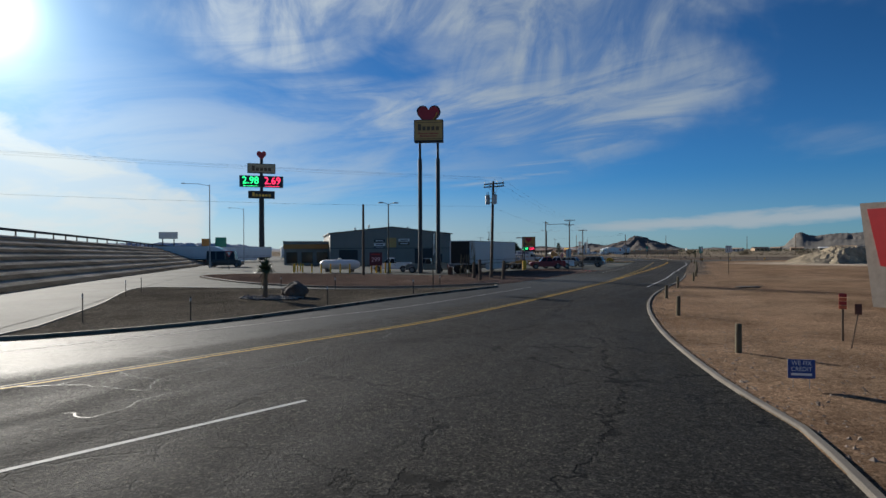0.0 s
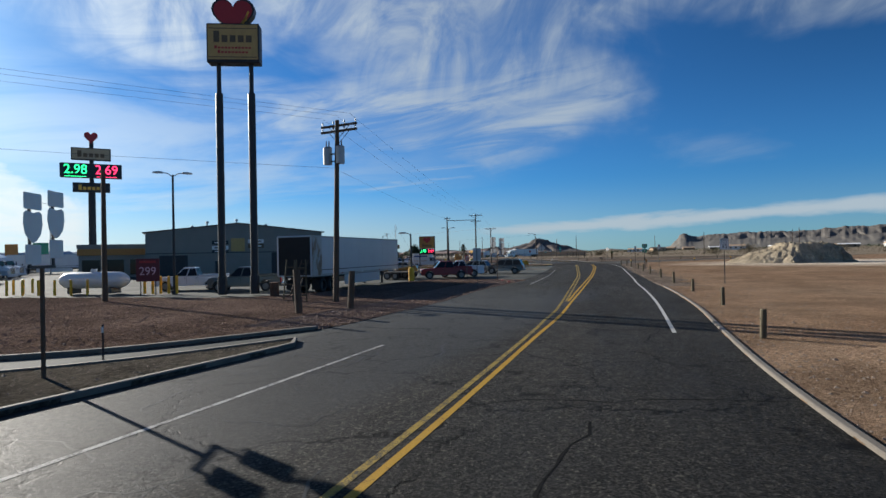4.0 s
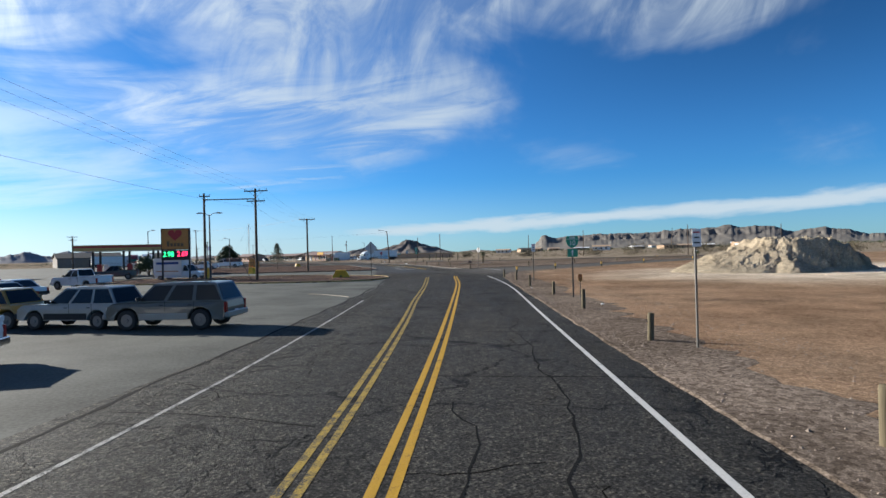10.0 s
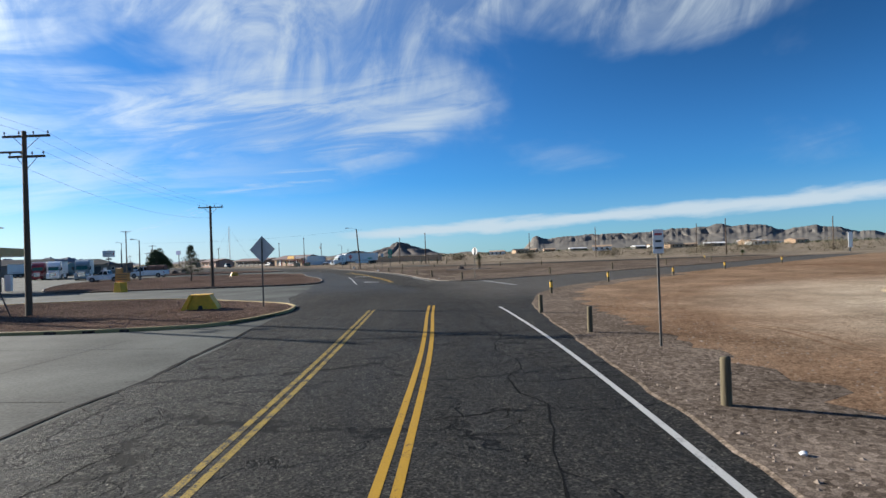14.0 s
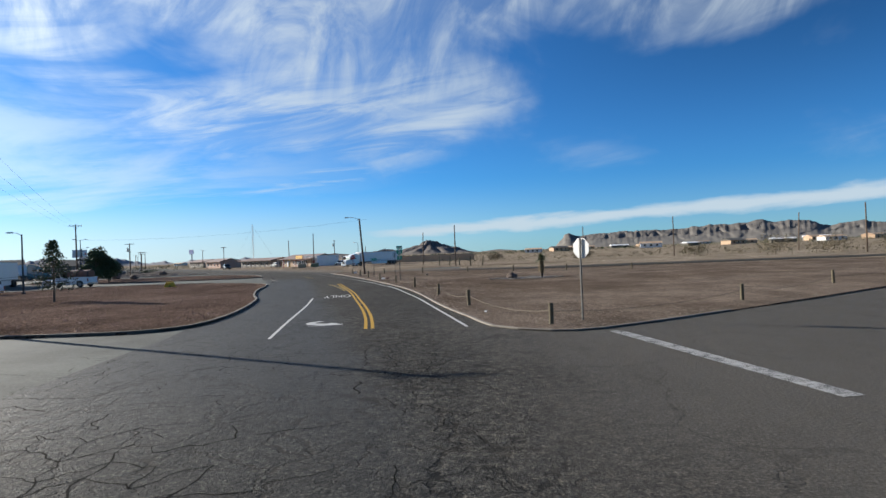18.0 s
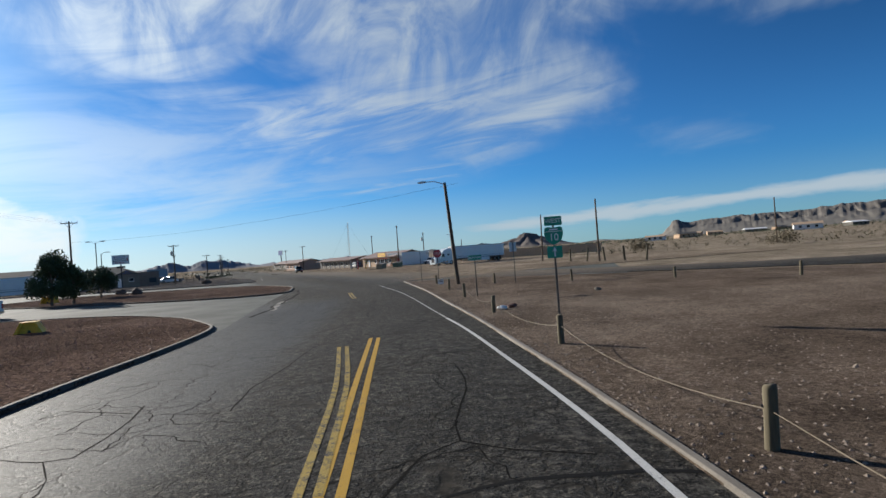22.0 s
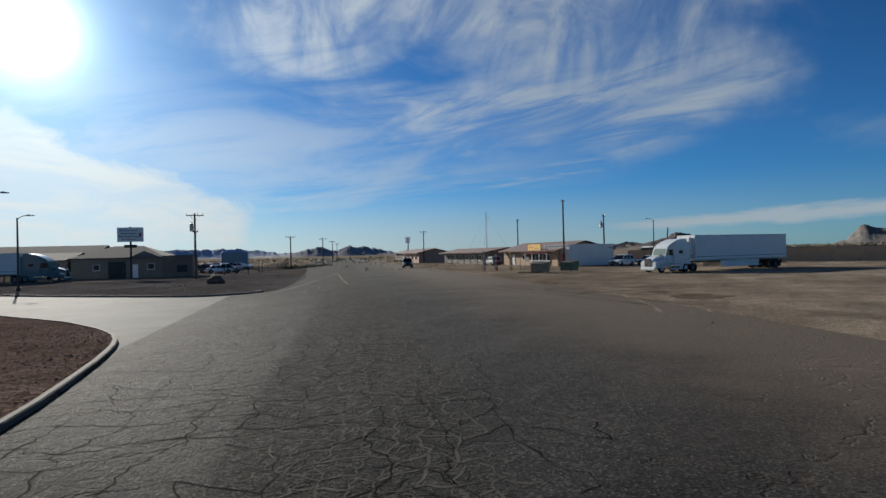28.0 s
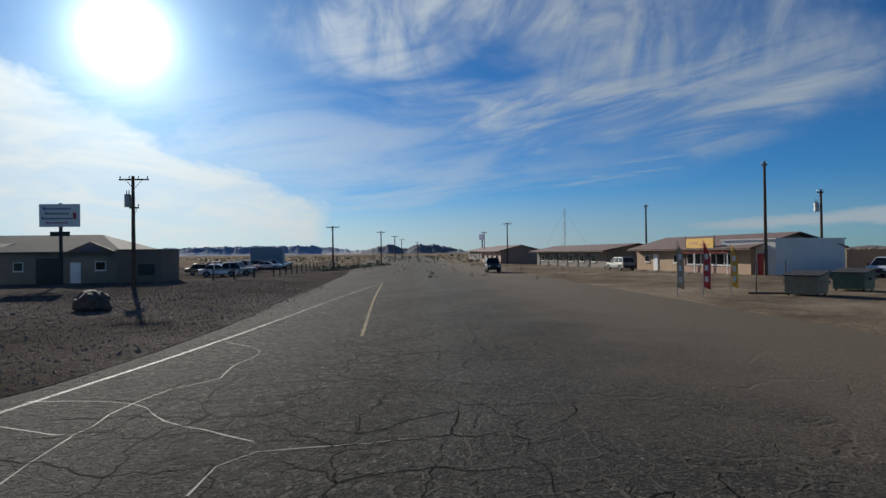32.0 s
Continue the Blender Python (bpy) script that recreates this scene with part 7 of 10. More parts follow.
def yard_sign(x, y, turn, face, label, lines, ink, w=0.6, h=0.45):
    th = thing("yard_sign", x, y, 0.02, turn, label, "yard sign")
    bm = bmesh.new()
    for s in (-1, 1):
        tube(bm, (s * w * 0.3, 0, 0), (s * w * 0.3, 0, 0.25 + h * 0.5), 0.006, sides=5)
    tube(bm, (-w * 0.3, 0, 0.2), (w * 0.3, 0, 0.2), 0.006, sides=5)
    part("wire_stake", bm, GALV, th)
    p = plate("sign_board", rect_outline(w, h, 0.01), 0.2 + h / 2, th, face, y=-0.012, thick=0.008)
    for k, line in enumerate(lines):
        z = 0.2 + h * (0.8 - 0.32 * k)
        if line:
            words("sign_word", line, h * 0.33, ink, p, on_face(0, z, -0.018), "", 0.9, 1, 0.001)
        else:
            bars("number_bar", 0, z + 0.02, w * 0.75, h * 0.12, -0.018, p, ink)


yard_sign(1.85, 13.5, 12, BLUE_SIGN, "small blue yard sign with white lettering", ["WE FIX", "CREDIT", ""], WHITE_SIGN, 0.5, 0.38)
yard_sign(-26.3, 226.1, 30, WHITE_SIGN, "small white yard sign stuck in the dirt", ["", ""], DARK_STEEL, 0.45, 0.35)

# marker stakes near the start
th = thing("marker_stake", 3.95, 20.9, 0.02, 0, "dark stake with a red-orange ribbed flag board", "marker stake")
bm = bmesh.new()
box(bm, 0, 0, 0.62, 0.05, 0.05, 1.25)
part("stake", bm, POLE_WOOD, th)
for k in range(4):
    bm = bmesh.new()
    box(bm, 0, -0.03, 1.02 + 0.12 * k, 0.2, 0.02, 0.105, 0.004)
    part("flag_board", bm, RED_SIGN if k % 2 else plain("flag_orange", (0.6, 0.12, 0.05), 0.6), th)
th = thing("small_sign", 3.95, 19.4, 0.02, 0, "dark weathered panel on a leaning thin post", "sign")
bm = bmesh.new()
tube(bm, (-0.08, 0, 0), (0.08, 0, 1.0), 0.018, sides=6)
part("post", bm, POLE_WOOD, th)
bm = bmesh.new()
box(bm, 0.08, -0.02, 1.1, 0.17, 0.02, 0.3, 0.005)
part("panel", bm, plain("rusty_panel", (0.12, 0.05, 0.035), 0.8, vary=0.4), th)

# large red sign on a concrete pier at the start
th = thing("slanted_sign_wall", 7.55, 33.5, 0, -38, "slanted concrete pier with a red face and mound", "sign wall")
bm = bmesh.new()
prism(bm, [(0, 0), (3.6, 0), (4.4, 5.0), (-0.55, 5.0)], "y", 0, 0.6)
part("pier", bm, plain("pier_concrete", (0.28, 0.24, 0.2), 0.85, vary=0.3, relief=0.3), th)
bm = bmesh.new()
prism(bm, [(0.35, 2.0), (3.9, 1.0), (4.4, 4.7), (-0.2, 4.7)], "y", -0.08, -0.003)
part("red_face", bm, RED_SIGN, th)


def mound(name, x, y, rx, ry, h, label, material, category, seed=0, flat=0.0, res=40, cliff=0.0):
    """A heap of earth with slumped, gullied flanks and an uneven top."""
    bm = bmesh.new()
    grid = {}
    for i in range(res + 1):
        for j in range(res + 1):
            u, v = i / res * 2 - 1, j / res * 2 - 1
            ang = math.atan2(v, u)
            wob = 1 + 0.16 * noise.noise(Vector((math.cos(ang) * 1.6, math.sin(ang) * 1.6, seed)))
            d = math.hypot(u, v) / wob
            k = max(0.0, 1 - d)
            prof = min(1.0, k / (1 - flat)) if flat else k
            prof = prof ** 0.85
            gul = noise.noise(Vector((math.cos(ang) * 6, math.sin(ang) * 6, seed + 3))) * 0.13 * prof * (1 - prof) * 4
            z = h * (prof + gul * 0.6) + 0.10 * h * noise.noise(Vector((u * 5, v * 5, seed + 7))) * (1 if prof > 0.05 else 0)
            if cliff and u > -0.25 and v < 0.25:
                z *= 0.86 + 0.3 * noise.noise(Vector((u * 7, v * 7, seed + 11))) * cliff
            z += 0.03 * h * noise.noise(Vector((u * 16, v * 16, seed + 5))) * (1 if prof > 0.03 else 0)
            grid[i, j] = bm.verts.new((x + u * rx, y + v * ry, max(-0.02, z) if d < 1.0 else -0.02))
    for i in range(res):
        for j in range(res):
            bm.faces.new((grid[i, j], grid[i + 1, j], grid[i + 1, j + 1], grid[i, j + 1]))
    return tagged(part(name, bm, material, smooth=True), label, category)


SAND = dirt_mat("pile_sand", (0.240, 0.188, 0.128), (0.312, 0.256, 0.180), (0.376, 0.316, 0.232))


def dumped_pile(x, y, rx, ry, h, label, seed, res_x, res_y):
    """A flat-topped heap: an even slope on the west, broken crumbling faces on the south and east."""
    bm = bmesh.new()
    grid = {}
    for i in range(res_x + 1):
        for j in range(res_y + 1):
            u, v = i / res_x * 2 - 1, j / res_y * 2 - 1
            px_, py_ = u * rx, v * ry
            ang = math.atan2(v, u)
            q = Vector((px_ * 0.35, py_ * 0.35, seed))
            bite = noise.noise(q) * 0.17 + noise.noise(q * 2.2) * 0.08 + abs(noise.noise(q * 5.5)) * 0.04
            west = min(1.0, max(0.0, -math.cos(ang) + 0.25)) ** 1.3
            d = math.hypot(u, v) + bite * (1 - 0.85 * west) * (0.9 if v < 0.3 else 0.5)
            run = 0.32 + 0.50 * west + 0.14 * max(0, math.sin(ang))
            k = min(1.0, max(0.0, (0.96 - d) / run))
            face = (0.42 * k + 0.58 * max(0, (k - 0.35) / 0.65) ** 0.45) * (1 - west) + k ** 0.9 * west
            top = 1.0 + 0.10 * noise.noise(q * 1.3 + Vector((7, 0, 0))) + 0.09 * noise.noise(q * 4.0)
            crumble = (noise.noise(q * 6.0) * 0.07 + noise.noise(q * 13.0) * 0.05) * (1 - 0.7 * west) * min(1, k * 4)
            z = h * (face * top + crumble)
            grid[i, j] = bm.verts.new((x + px_, y + py_, z if k > 0 else -0.03))
    for i in range(res_x):
        for j in range(res_y):
            bm.faces.new((grid[i, j], grid[i + 1, j], grid[i + 1, j + 1], grid[i, j + 1]))
    return tagged(part("sand_mound", bm, SAND), label, "dirt pile")


dumped_pile(24.1, 132.0, 9.4, 7.4, 2.95, "large pale heap of dumped sand with crumbling faces", 3.3, 130, 100)
mound("dirt_mound", 23.6, 126.4, 2.3, 2.3, 1.55, "smaller heap of loose pale dirt before the pile", SAND, "dirt pile", 8, 0.1, 32, 0.5)
mound("dark_mound", 62, 118, 12, 9, 2.6, "dark gravel mound in the field", GRAVEL, "mound", 5, 0.2, 32)


def rock(x, y, z, sx, sy, sz, label, seed, material=None):
    bm = bmesh.new()
    bmesh.ops.create_icosphere(bm, subdivisions=3, radius=1.0)
    for v in bm.verts:
        n_ = noise.noise(v.co * 1.4 + Vector((seed, 0, 0))) * 0.35 + noise.noise(v.co * 3.7 + Vector((0, seed, 0))) * 0.14
        v.co = v.co * (1 + n_)
        v.co = Vector((v.co.x * sx, v.co.y * sy, max(-0.1, v.co.z * sz + sz * 0.6)))
    ob = part("boulder", bm, material or ROCK)
    ob.location = (x, y, z)
    return tagged(ob, label, "boulder")


rock(-4.3, 197.1, 0.03, 0.5, 0.38, 0.36, "brown boulder in a bed of pale stones", 1)
rock(-22.0, 27.8, 0.1, 0.75, 0.6, 0.55, "dark lava boulder beside the palm", 4)
rock(-87.8, 280.5, 0.05, 1.0, 0.7, 0.55, "dark boulder on the dusty verge", 6)
rock(-80.3, 251.0, 0.1, 0.8, 0.6, 0.45, "dark boulder at the island edge", 7)
rock(-74.5, 247.5, 0.1, 0.7, 0.5, 0.5, "boulder on the gravel island", 9)


def stone_bed(name, x, y, rx, ry, count, size, z, label, material, seed, ring=0.0):
    """Many loose stones in an oval bed, as one heap of stuff."""
    rnd = random.Random(seed)
    verts, faces = [], []
    base = [(1, 0, 0), (0, 1, 0), (-1, 0, 0), (0, -1, 0), (0, 0, 1), (0, 0, -1)]
    tri = [(0, 1, 4), (1, 2, 4), (2, 3, 4), (3, 0, 4), (1, 0, 5), (2, 1, 5), (3, 2, 5), (0, 3, 5)]
    for _ in range(count):
        a, d = rnd.uniform(0, 6.283), math.sqrt(rnd.uniform(ring, 1))
        px_, py_ = x + rx * d * math.cos(a), y + ry * d * math.sin(a)
        s, t = size * rnd.uniform(0.5, 1.5), rnd.uniform(0, 6.283)
        k = len(verts)
        for bx, by, bz in base:
            jx, jy, jz = (c * s * rnd.uniform(0.7, 1.2) for c in (bx, by, bz * 0.65))
            verts.append((px_ + jx * math.cos(t) - jy * math.sin(t), py_ + jx * math.sin(t) + jy * math.cos(t), z + s * 0.35 + jz))
        faces += [(k + i, k + j, k + m) for i, j, m in tri]
    me = bpy.data.meshes.new(name)
    me.from_pydata(verts, [], faces)
    me.materials.append(material)
    return tagged(new(name, me), label, "stones", kind="stuff")


stone_bed("stone_bed", -2.9, 197.5, 3.6, 2.2, 700, 0.085, 0.03, "bed of pale river stones round a yucca", STONES, 3)
stone_bed("stone_bed", -22.6, 26.4, 2.0, 1.2, 350, 0.10, 0.1, "bed of pale stones round a palm", STONES, 4)

YUCCA_LEAF = plain("yucca_leaf", (0.07, 0.095, 0.04), 0.6, vary=0.35, scale=5, relief=0.1)
DRY_LEAF = plain("dry_leaf", (0.22, 0.16, 0.085), 0.85, vary=0.35, scale=5, relief=0.2)
BARK = plain("bark", (0.15, 0.11, 0.075), 0.9, vary=0.4, scale=6, relief=0.6)


def yucca(x, y, z, h, label, crown=0.7, trunk=0.13, n=170, dry=120, category="yucca"):
    th = thing("yucca" if category == "yucca" else "palm", x, y, z, 0, label, category)
    rnd = random.Random(int(abs(x * 10)))
    bm = bmesh.new()
    rings = []
    for k in range(8):
        a = k / 7
        rr = trunk * (1.15 - 0.35 * a) * (1 + 0.12 * math.sin(k * 2.1))
        rings.append([bm.verts.new((rr * math.cos(q * 0.7854) + 0.05 * math.sin(a * 3), rr * math.sin(q * 0.7854), h * a)) for q in range(8)])
    for a, b in zip(rings, rings[1:]):
        for q in range(8):
            bm.faces.new((a[q], a[(q + 1) % 8], b[(q + 1) % 8], b[q]))
    part("trunk", bm, BARK, th)

    def leaf(bm, base, d, length, w):
        side = d.cross(Vector((0, 0, 1)))
        side = side.normalized() if side.length > 0.01 else Vector((1, 0, 0))
        upv = side.cross(d).normalized()
        a, b = base + side * w, base - side * w
        mid = base + d * length * 0.6 + upv * 0.02
        tip = base + d * length - Vector((0, 0, length * 0.12))
        v = [bm.verts.new(p) for p in (a, b, mid - side * w * 0.8, mid + side * w * 0.8, tip, base + upv * w * 0.8)]
        bm.faces.new((v[0], v[5], v[3]))
        bm.faces.new((v[5], v[1], v[2], v[3]))
        bm.faces.new((v[3], v[2], v[4]))

    bm = bmesh.new()
    for _ in range(n):
        a, e = rnd.uniform(0, 6.283), math.asin(rnd.uniform(-0.35, 1))
        d = Vector((math.cos(a) * math.cos(e), math.sin(a) * math.cos(e), math.sin(e)))
        leaf(bm, Vector((0.05, 0, h + rnd.uniform(-0.15, 0.1))), d, crown * rnd.uniform(0.7, 1.1), 0.018 if category == "yucca" else 0.05)
    part("leaf_crown", bm, YUCCA_LEAF, th)
    bm = bmesh.new()
    for _ in range(dry):
        a = rnd.uniform(0, 6.283)
        d = Vector((math.cos(a) * 0.5, math.sin(a) * 0.5, -1)).normalized()
        leaf(bm, Vector((math.cos(a) * trunk * 0.9, math.sin(a) * trunk * 0.9, h * rnd.uniform(0.45, 1.0))), d, crown * rnd.uniform(0.4, 0.7), 0.02)
    part("dry_skirt", bm, DRY_LEAF, th)


yucca(-1.3, 198.4, 0.03, 1.75, "tall yucca with a shaggy dry skirt in a stone bed", 0.95, 0.13, 240, 150)
yucca(-22.7, 26.0, 0.1, 1.65, "small fan palm with a thin trunk on the island", 0.85, 0.12, 150, 30, category="palm")
yucca(60, 238, 0, 0.6, "low dry bush beside the side road", 0.9, 0.1, 120, 30, category="shrub")

# litter and small debris
for k, (x, y, s, m, lab) in enumerate(((-18.2, 207.0, 0.22, plain("rust_box", (0.10, 0.045, 0.03), 0.8), "small rusty box lying on the dirt"), (-18.6, 206.4, 0.2, WHITE_PAINT, "crumpled white plastic bag on the dirt"),
                                       (-6.9, 167.0, 0.06, WHITE_PAINT, "scrap of white litter on the gravel"), (-1.0, 113, 0.05, WHITE_PAINT, "scrap of white litter on the gravel"), (0.7, 100.5, 0.07, WHITE_PAINT, "scrap of white litter on the gravel"),
                                       (3.2, 46.9, 0.35, KERB, "broken pale concrete slab in the dirt"), (-14.3, 214, 0.2, KERB, "lump of pale concrete on the lot"), (-12.9, 75.5, 0.12, RED_SIGN, "faded red scrap on the gravel"), (-13.8, 77.6, 0.12, RED_SIGN, "faded red scrap on the gravel"))):
    bm = bmesh.new()
    bmesh.ops.create_icosphere(bm, subdivisions=2, radius=1)
    for v in bm.verts:
        v.co = v.co * (1 + 0.5 * noise.noise(v.co * 2 + Vector((k, 0, 0))))
        v.co.z = max(0, v.co.z * 0.55 + 0.35)
    bm.transform(pose(x, y, 0.03, 0, 0, k * 40) @ Matrix.Diagonal((s * (2.6 if s == 0.35 else 1), s, s * (0.4 if s == 0.35 else 1), 1)))
    tagged(part("debris", bm, m), lab, "debris")

# ---- west side: ramp, embankment, bed, lot clutter ----
BANK_GRAVEL = dirt_mat("bank_gravel", (0.28, 0.245, 0.20), (0.36, 0.32, 0.265), (0.45, 0.405, 0.34))
BRUSH_STRIP = dirt_mat("brush_strip", (0.085, 0.074, 0.058), (0.125, 0.108, 0.085), (0.175, 0.150, 0.118))


def embankment():
    """Highway bank with rows of dark brush on pale gravel; foot line from south to north."""
    foot = [Vector((-26, 0)), Vector((-36, 15)), Vector((-52.3, 35.6)), Vector((-66, 54)), Vector((-84, 78)), Vector((-120, 122)), Vector((-190, 205))]
    height = [4.9, 4.9, 4.8, 4.5, 4.0, 3.2, 2.0]
    n = Vector((-0.79, -0.61))
    rows = 14
    bm = bmesh.new()
    grid = []
    for f, h in zip(foot, height):
        grid.append([bm.verts.new((*(f + n * (11.0 * k / rows)), -0.03 + h * (k / rows))) for k in range(rows + 1)] + [bm.verts.new((*(f + n * 30), h))] + [bm.verts.new((*(f + n * 40), -0.1))])
    for a, b in zip(grid, grid[1:]):
        for k in range(len(a) - 1):
            bm.faces.new((a[k], a[k + 1], b[k + 1], b[k]))
    bmesh.ops.recalc_face_normals(bm, faces=bm.faces)
    bank = tagged(part("embankment", bm, BANK_GRAVEL), "highway embankment of pale gravel with dark brush rows", "embankment", kind="structure")
    for k in range(0, rows, 2):
        bm = bmesh.new()
        prev = None
        for f, h in zip(foot, height):
            now = []
            for s in (k + 0.15, k + 1.0):
                p = f + n * (11.0 * s / rows)
                now.append(bm.verts.new((p.x, p.y, h * s / rows + 0.05)))
            if prev:
                bm.faces.new((prev[0], prev[1], now[1], now[0]))
            prev = now
        part("brush_row", bm, BRUSH_STRIP, bank)
    rail = thing("guard_rail", 0, 0, 0, 0, "long dark steel guard rail on the embankment crest", "guard rail")
    pts = [(*(f + n * 11.5), h + 0.65) for f, h in zip(foot, height)]
    bm = bmesh.new()
    sweep(bm, smooth_line(pts, 6), [(0, -0.15), (0.06, -0.08), (0, 0), (0.06, 0.08), (0, 0.15)])
    part("rail", bm, DARK_STEEL, rail)
    for p in smooth_line(pts, 4.0)[::1][:44]:
        b = bmesh.new()
        box(b, p.x, p.y, p.z - 0.35, 0.12, 0.12, 0.85)
        part("rail_post", b, POLE_WOOD, rail)


embankment()
# ramp of pale pavement between the bank and the islands
ramp_line = [Vector((*p, 0)) for p in [(-21.5, 9.5), (-23, 12), (-29.5, 20), (-39.5, 31), (-52, 46), (-60, 58), (-105, 112), (-112, 108), (-84, 77.5), (-66, 53.5), (-52.3, 35.2), (-36, 14.6), (-26, 0)]]
patch("ramp", ramp_line, 0.006, CONCRETE_LOT, "pale sunlit ramp pavement", "road")


def delineator(x, y, h, label="thin dark marker post on the island"):
    th = thing("marker_post", x, y, 0.08, 0, label, "marker post", "marker posts on the island")
    bm = bmesh.new()
    box(bm, 0, 0, h / 2, 0.05, 0.02, h, 0.004)
    p = part("post", bm, DARK_STEEL, th)
    bm = bmesh.new()
    box(bm, 0, -0.015, h - 0.12, 0.06, 0.008, 0.14)
    part("reflector", bm, WHITE_SIGN, p)


for x, y, h in ((-21.9, 14.8, 1.15), (-32.1, 24.4, 1.0), (-34.4, 27.3, 1.0), (-18.5, 16.9, 0.95), (-17.2, 24.3, 1.0), (-16.1, 31.7, 1.0), (-23.6, 34.3, 0.9), (-27.5, 33.2, 0.9), (-17.5, 38.8, 0.9)):
    delineator(x, y, h)


def route_pair(x, y, turn, h, label, gap=1.0):
    """Two columns of route signs on a forked post."""
    th = thing("route_sign_group", x, y, 0.05, turn, label, "road sign")
    fork = h - 1.55
    b = bmesh.new()
    box(b, 0, 0.02, fork / 2, 0.07, 0.06, fork)
    part("post", b, POLE_WOOD, th)
    b = bmesh.new()
    box(b, 0, 0.02, fork + 0.03, gap + 0.1, 0.05, 0.06)
    part("cross_bracket", b, DARK_STEEL, th)
    for s in (-0.5, 0.5):
        dx = s * gap
        z = h + (0.12 if s > 0 else 0.0)
        b = bmesh.new()
        box(b, dx, 0.02, (fork + z) / 2, 0.06, 0.04, z - fork)
        part("upright", b, DARK_STEEL, th)
        plate("header_plate", rect_outline(0.62, 0.34), z - 0.17, th, WHITE_SIGN, dx)
        plate("shield", shield_outline(0.62, 0.66), z - 0.70, th, WHITE_SIGN, dx)
        plate("arrow_plate", rect_outline(0.54, 0.40), z - 1.26, th, WHITE_SIGN, dx)


route_pair(-14.4, 78.8, 148, 3.75, "two columns of route signs on a forked post", 1.0)
route_pair(-17.2, 37.0, 111, 3.9, "two columns of white route signs turned to the ramp", 0.85)
small_sign("rectangular_road_sign", -14.8, 71.5, 185, 2.9, 0.62, 0.98, WHITE_SIGN, "tall rectangular sign seen from its bare back", 0)

# warning diamond seen from behind
th = thing("warning_sign", -15.6, 137.1, 0.1, 172, "diamond warning sign seen from its bare back", "road sign")
post(th, 3.7, 0.035)
plate("diamond", ngon_outline(0.74, 4, 0), 3.1, th, YELLOW_SIGN)

# yellow steel ramp blocks on the islands
YELLOW_STEEL = plain("yellow_steel", (0.78, 0.44, 0.03), 0.55, vary=0.25, relief=0.1)


def ramp_block(x, y, turn, label):
    th = thing("yellow_barrier", x, y, 0.1, turn, label, "barrier")
    for s in (-1, 1):
        b = bmesh.new()
        prism(b, [(s * 0.95, 0), (s * 0.72, 0), (s * 0.38, 0.72), (s * 0.52, 0.76)], "y", -0.5, -0.38)
        part("leg_frame", b, YELLOW_STEEL, th)
        b = bmesh.new()
        prism(b, [(s * 0.92, 0), (s * 0.88, 0), (s * 0.46, 0.70), (s * 0.50, 0.72)], "y", -0.38, 0.5)
        part("side_plate", b, YELLOW_STEEL, th)
    b = bmesh.new()
    box(b, 0, 0.0, 0.76, 1.05, 1.0, 0.06, 0.01)
    part("top_plate", b, YELLOW_STEEL, th)
    b = bmesh.new()
    prism(b, [(-0.86, 0), (0.86, 0), (0.46, 0.71), (-0.46, 0.71)], "y", -0.30, -0.24)
    part("back_plate", b, YELLOW_STEEL, th)
    # no hole here: a small dark plate paints the recess's shade
    b = bmesh.new()
    prism(b, [(-0.14, 0), (0.14, 0), (0.08, 0.2), (-0.08, 0.2)], "y", -0.31, -0.295)
    part("recess_shade", b, DARK_STEEL, th)
    return th


ramp_block(-18.9, 136.9, 10, "yellow steel barrier frame on the gravel")
ramp_block(-43.4, 205.2, 30, "low yellow barrier on the gravel").scale = (0.7, 0.7, 0.75)
ramp_block(-77.8, 237.2, 0, "low yellow barrier under the trees")

# orange notice board on a yellow block at the lot mouth
th = thing("notice_board", -37.8, 161.6, 0.0, -25, "orange notice board stacked on a yellow block", "sign")
b = bmesh.new()
prism(b, [(-0.55, 0), (0.55, 0), (0.42, 0.95), (-0.42, 0.95)], "y", -0.35, 0.35)
part("block", b, YELLOW_STEEL, th)
b = bmesh.new()
box(b, 0.35, 0, 1.45, 2.1, 0.16, 0.85, 0.02)
board_ = part("board", b, ORANGE_PANEL, th)
for k in range(3):
    bars("mark", 0.35, 1.22 + 0.24 * k, 1.6 - 0.3 * (k % 2), 0.09, -0.085, board_, BROWN_PANEL)
b = bmesh.new()
box(b, -0.1, 0, 2.1, 1.0, 0.16, 0.5, 0.02)
part("top_board", b, ORANGE_PANEL, th)
for x in (-0.3, 0.9):
    b = bmesh.new()
    tube(b, (x, 0, 0), (x, 0, 1.1), 0.05, sides=6)
    part("leg", b, YELLOW_STEEL, th)

# propane tank behind yellow bollards
th = thing("propane_tank", -42.6, 62.9, 0.05, 6, "white horizontal propane tank with domed ends", "tank")
bm = bmesh.new()
prof = [(-2.9, 0.02), (-2.75, 0.35), (-2.4, 0.56), (-2.0, 0.62), (2.0, 0.62), (2.4, 0.56), (2.75, 0.35), (2.9, 0.02)]
rings = [[bm.verts.new((u, r * math.cos(q * math.pi / 8), 1.0 + r * math.sin(q * math.pi / 8))) for q in range(16)] for u, r in prof]
for a, b in zip(rings, rings[1:]):
    for q in range(16):
        bm.faces.new((a[q], a[(q + 1) % 16], b[(q + 1) % 16], b[q]))
part("tank", bm, WHITE_PAINT, th, smooth=True)
for x in (-1.7, 1.7):
    b = bmesh.new()
    box(b, x, 0, 0.25, 0.25, 1.1, 0.5)
    part("saddle", b, KERB, th)
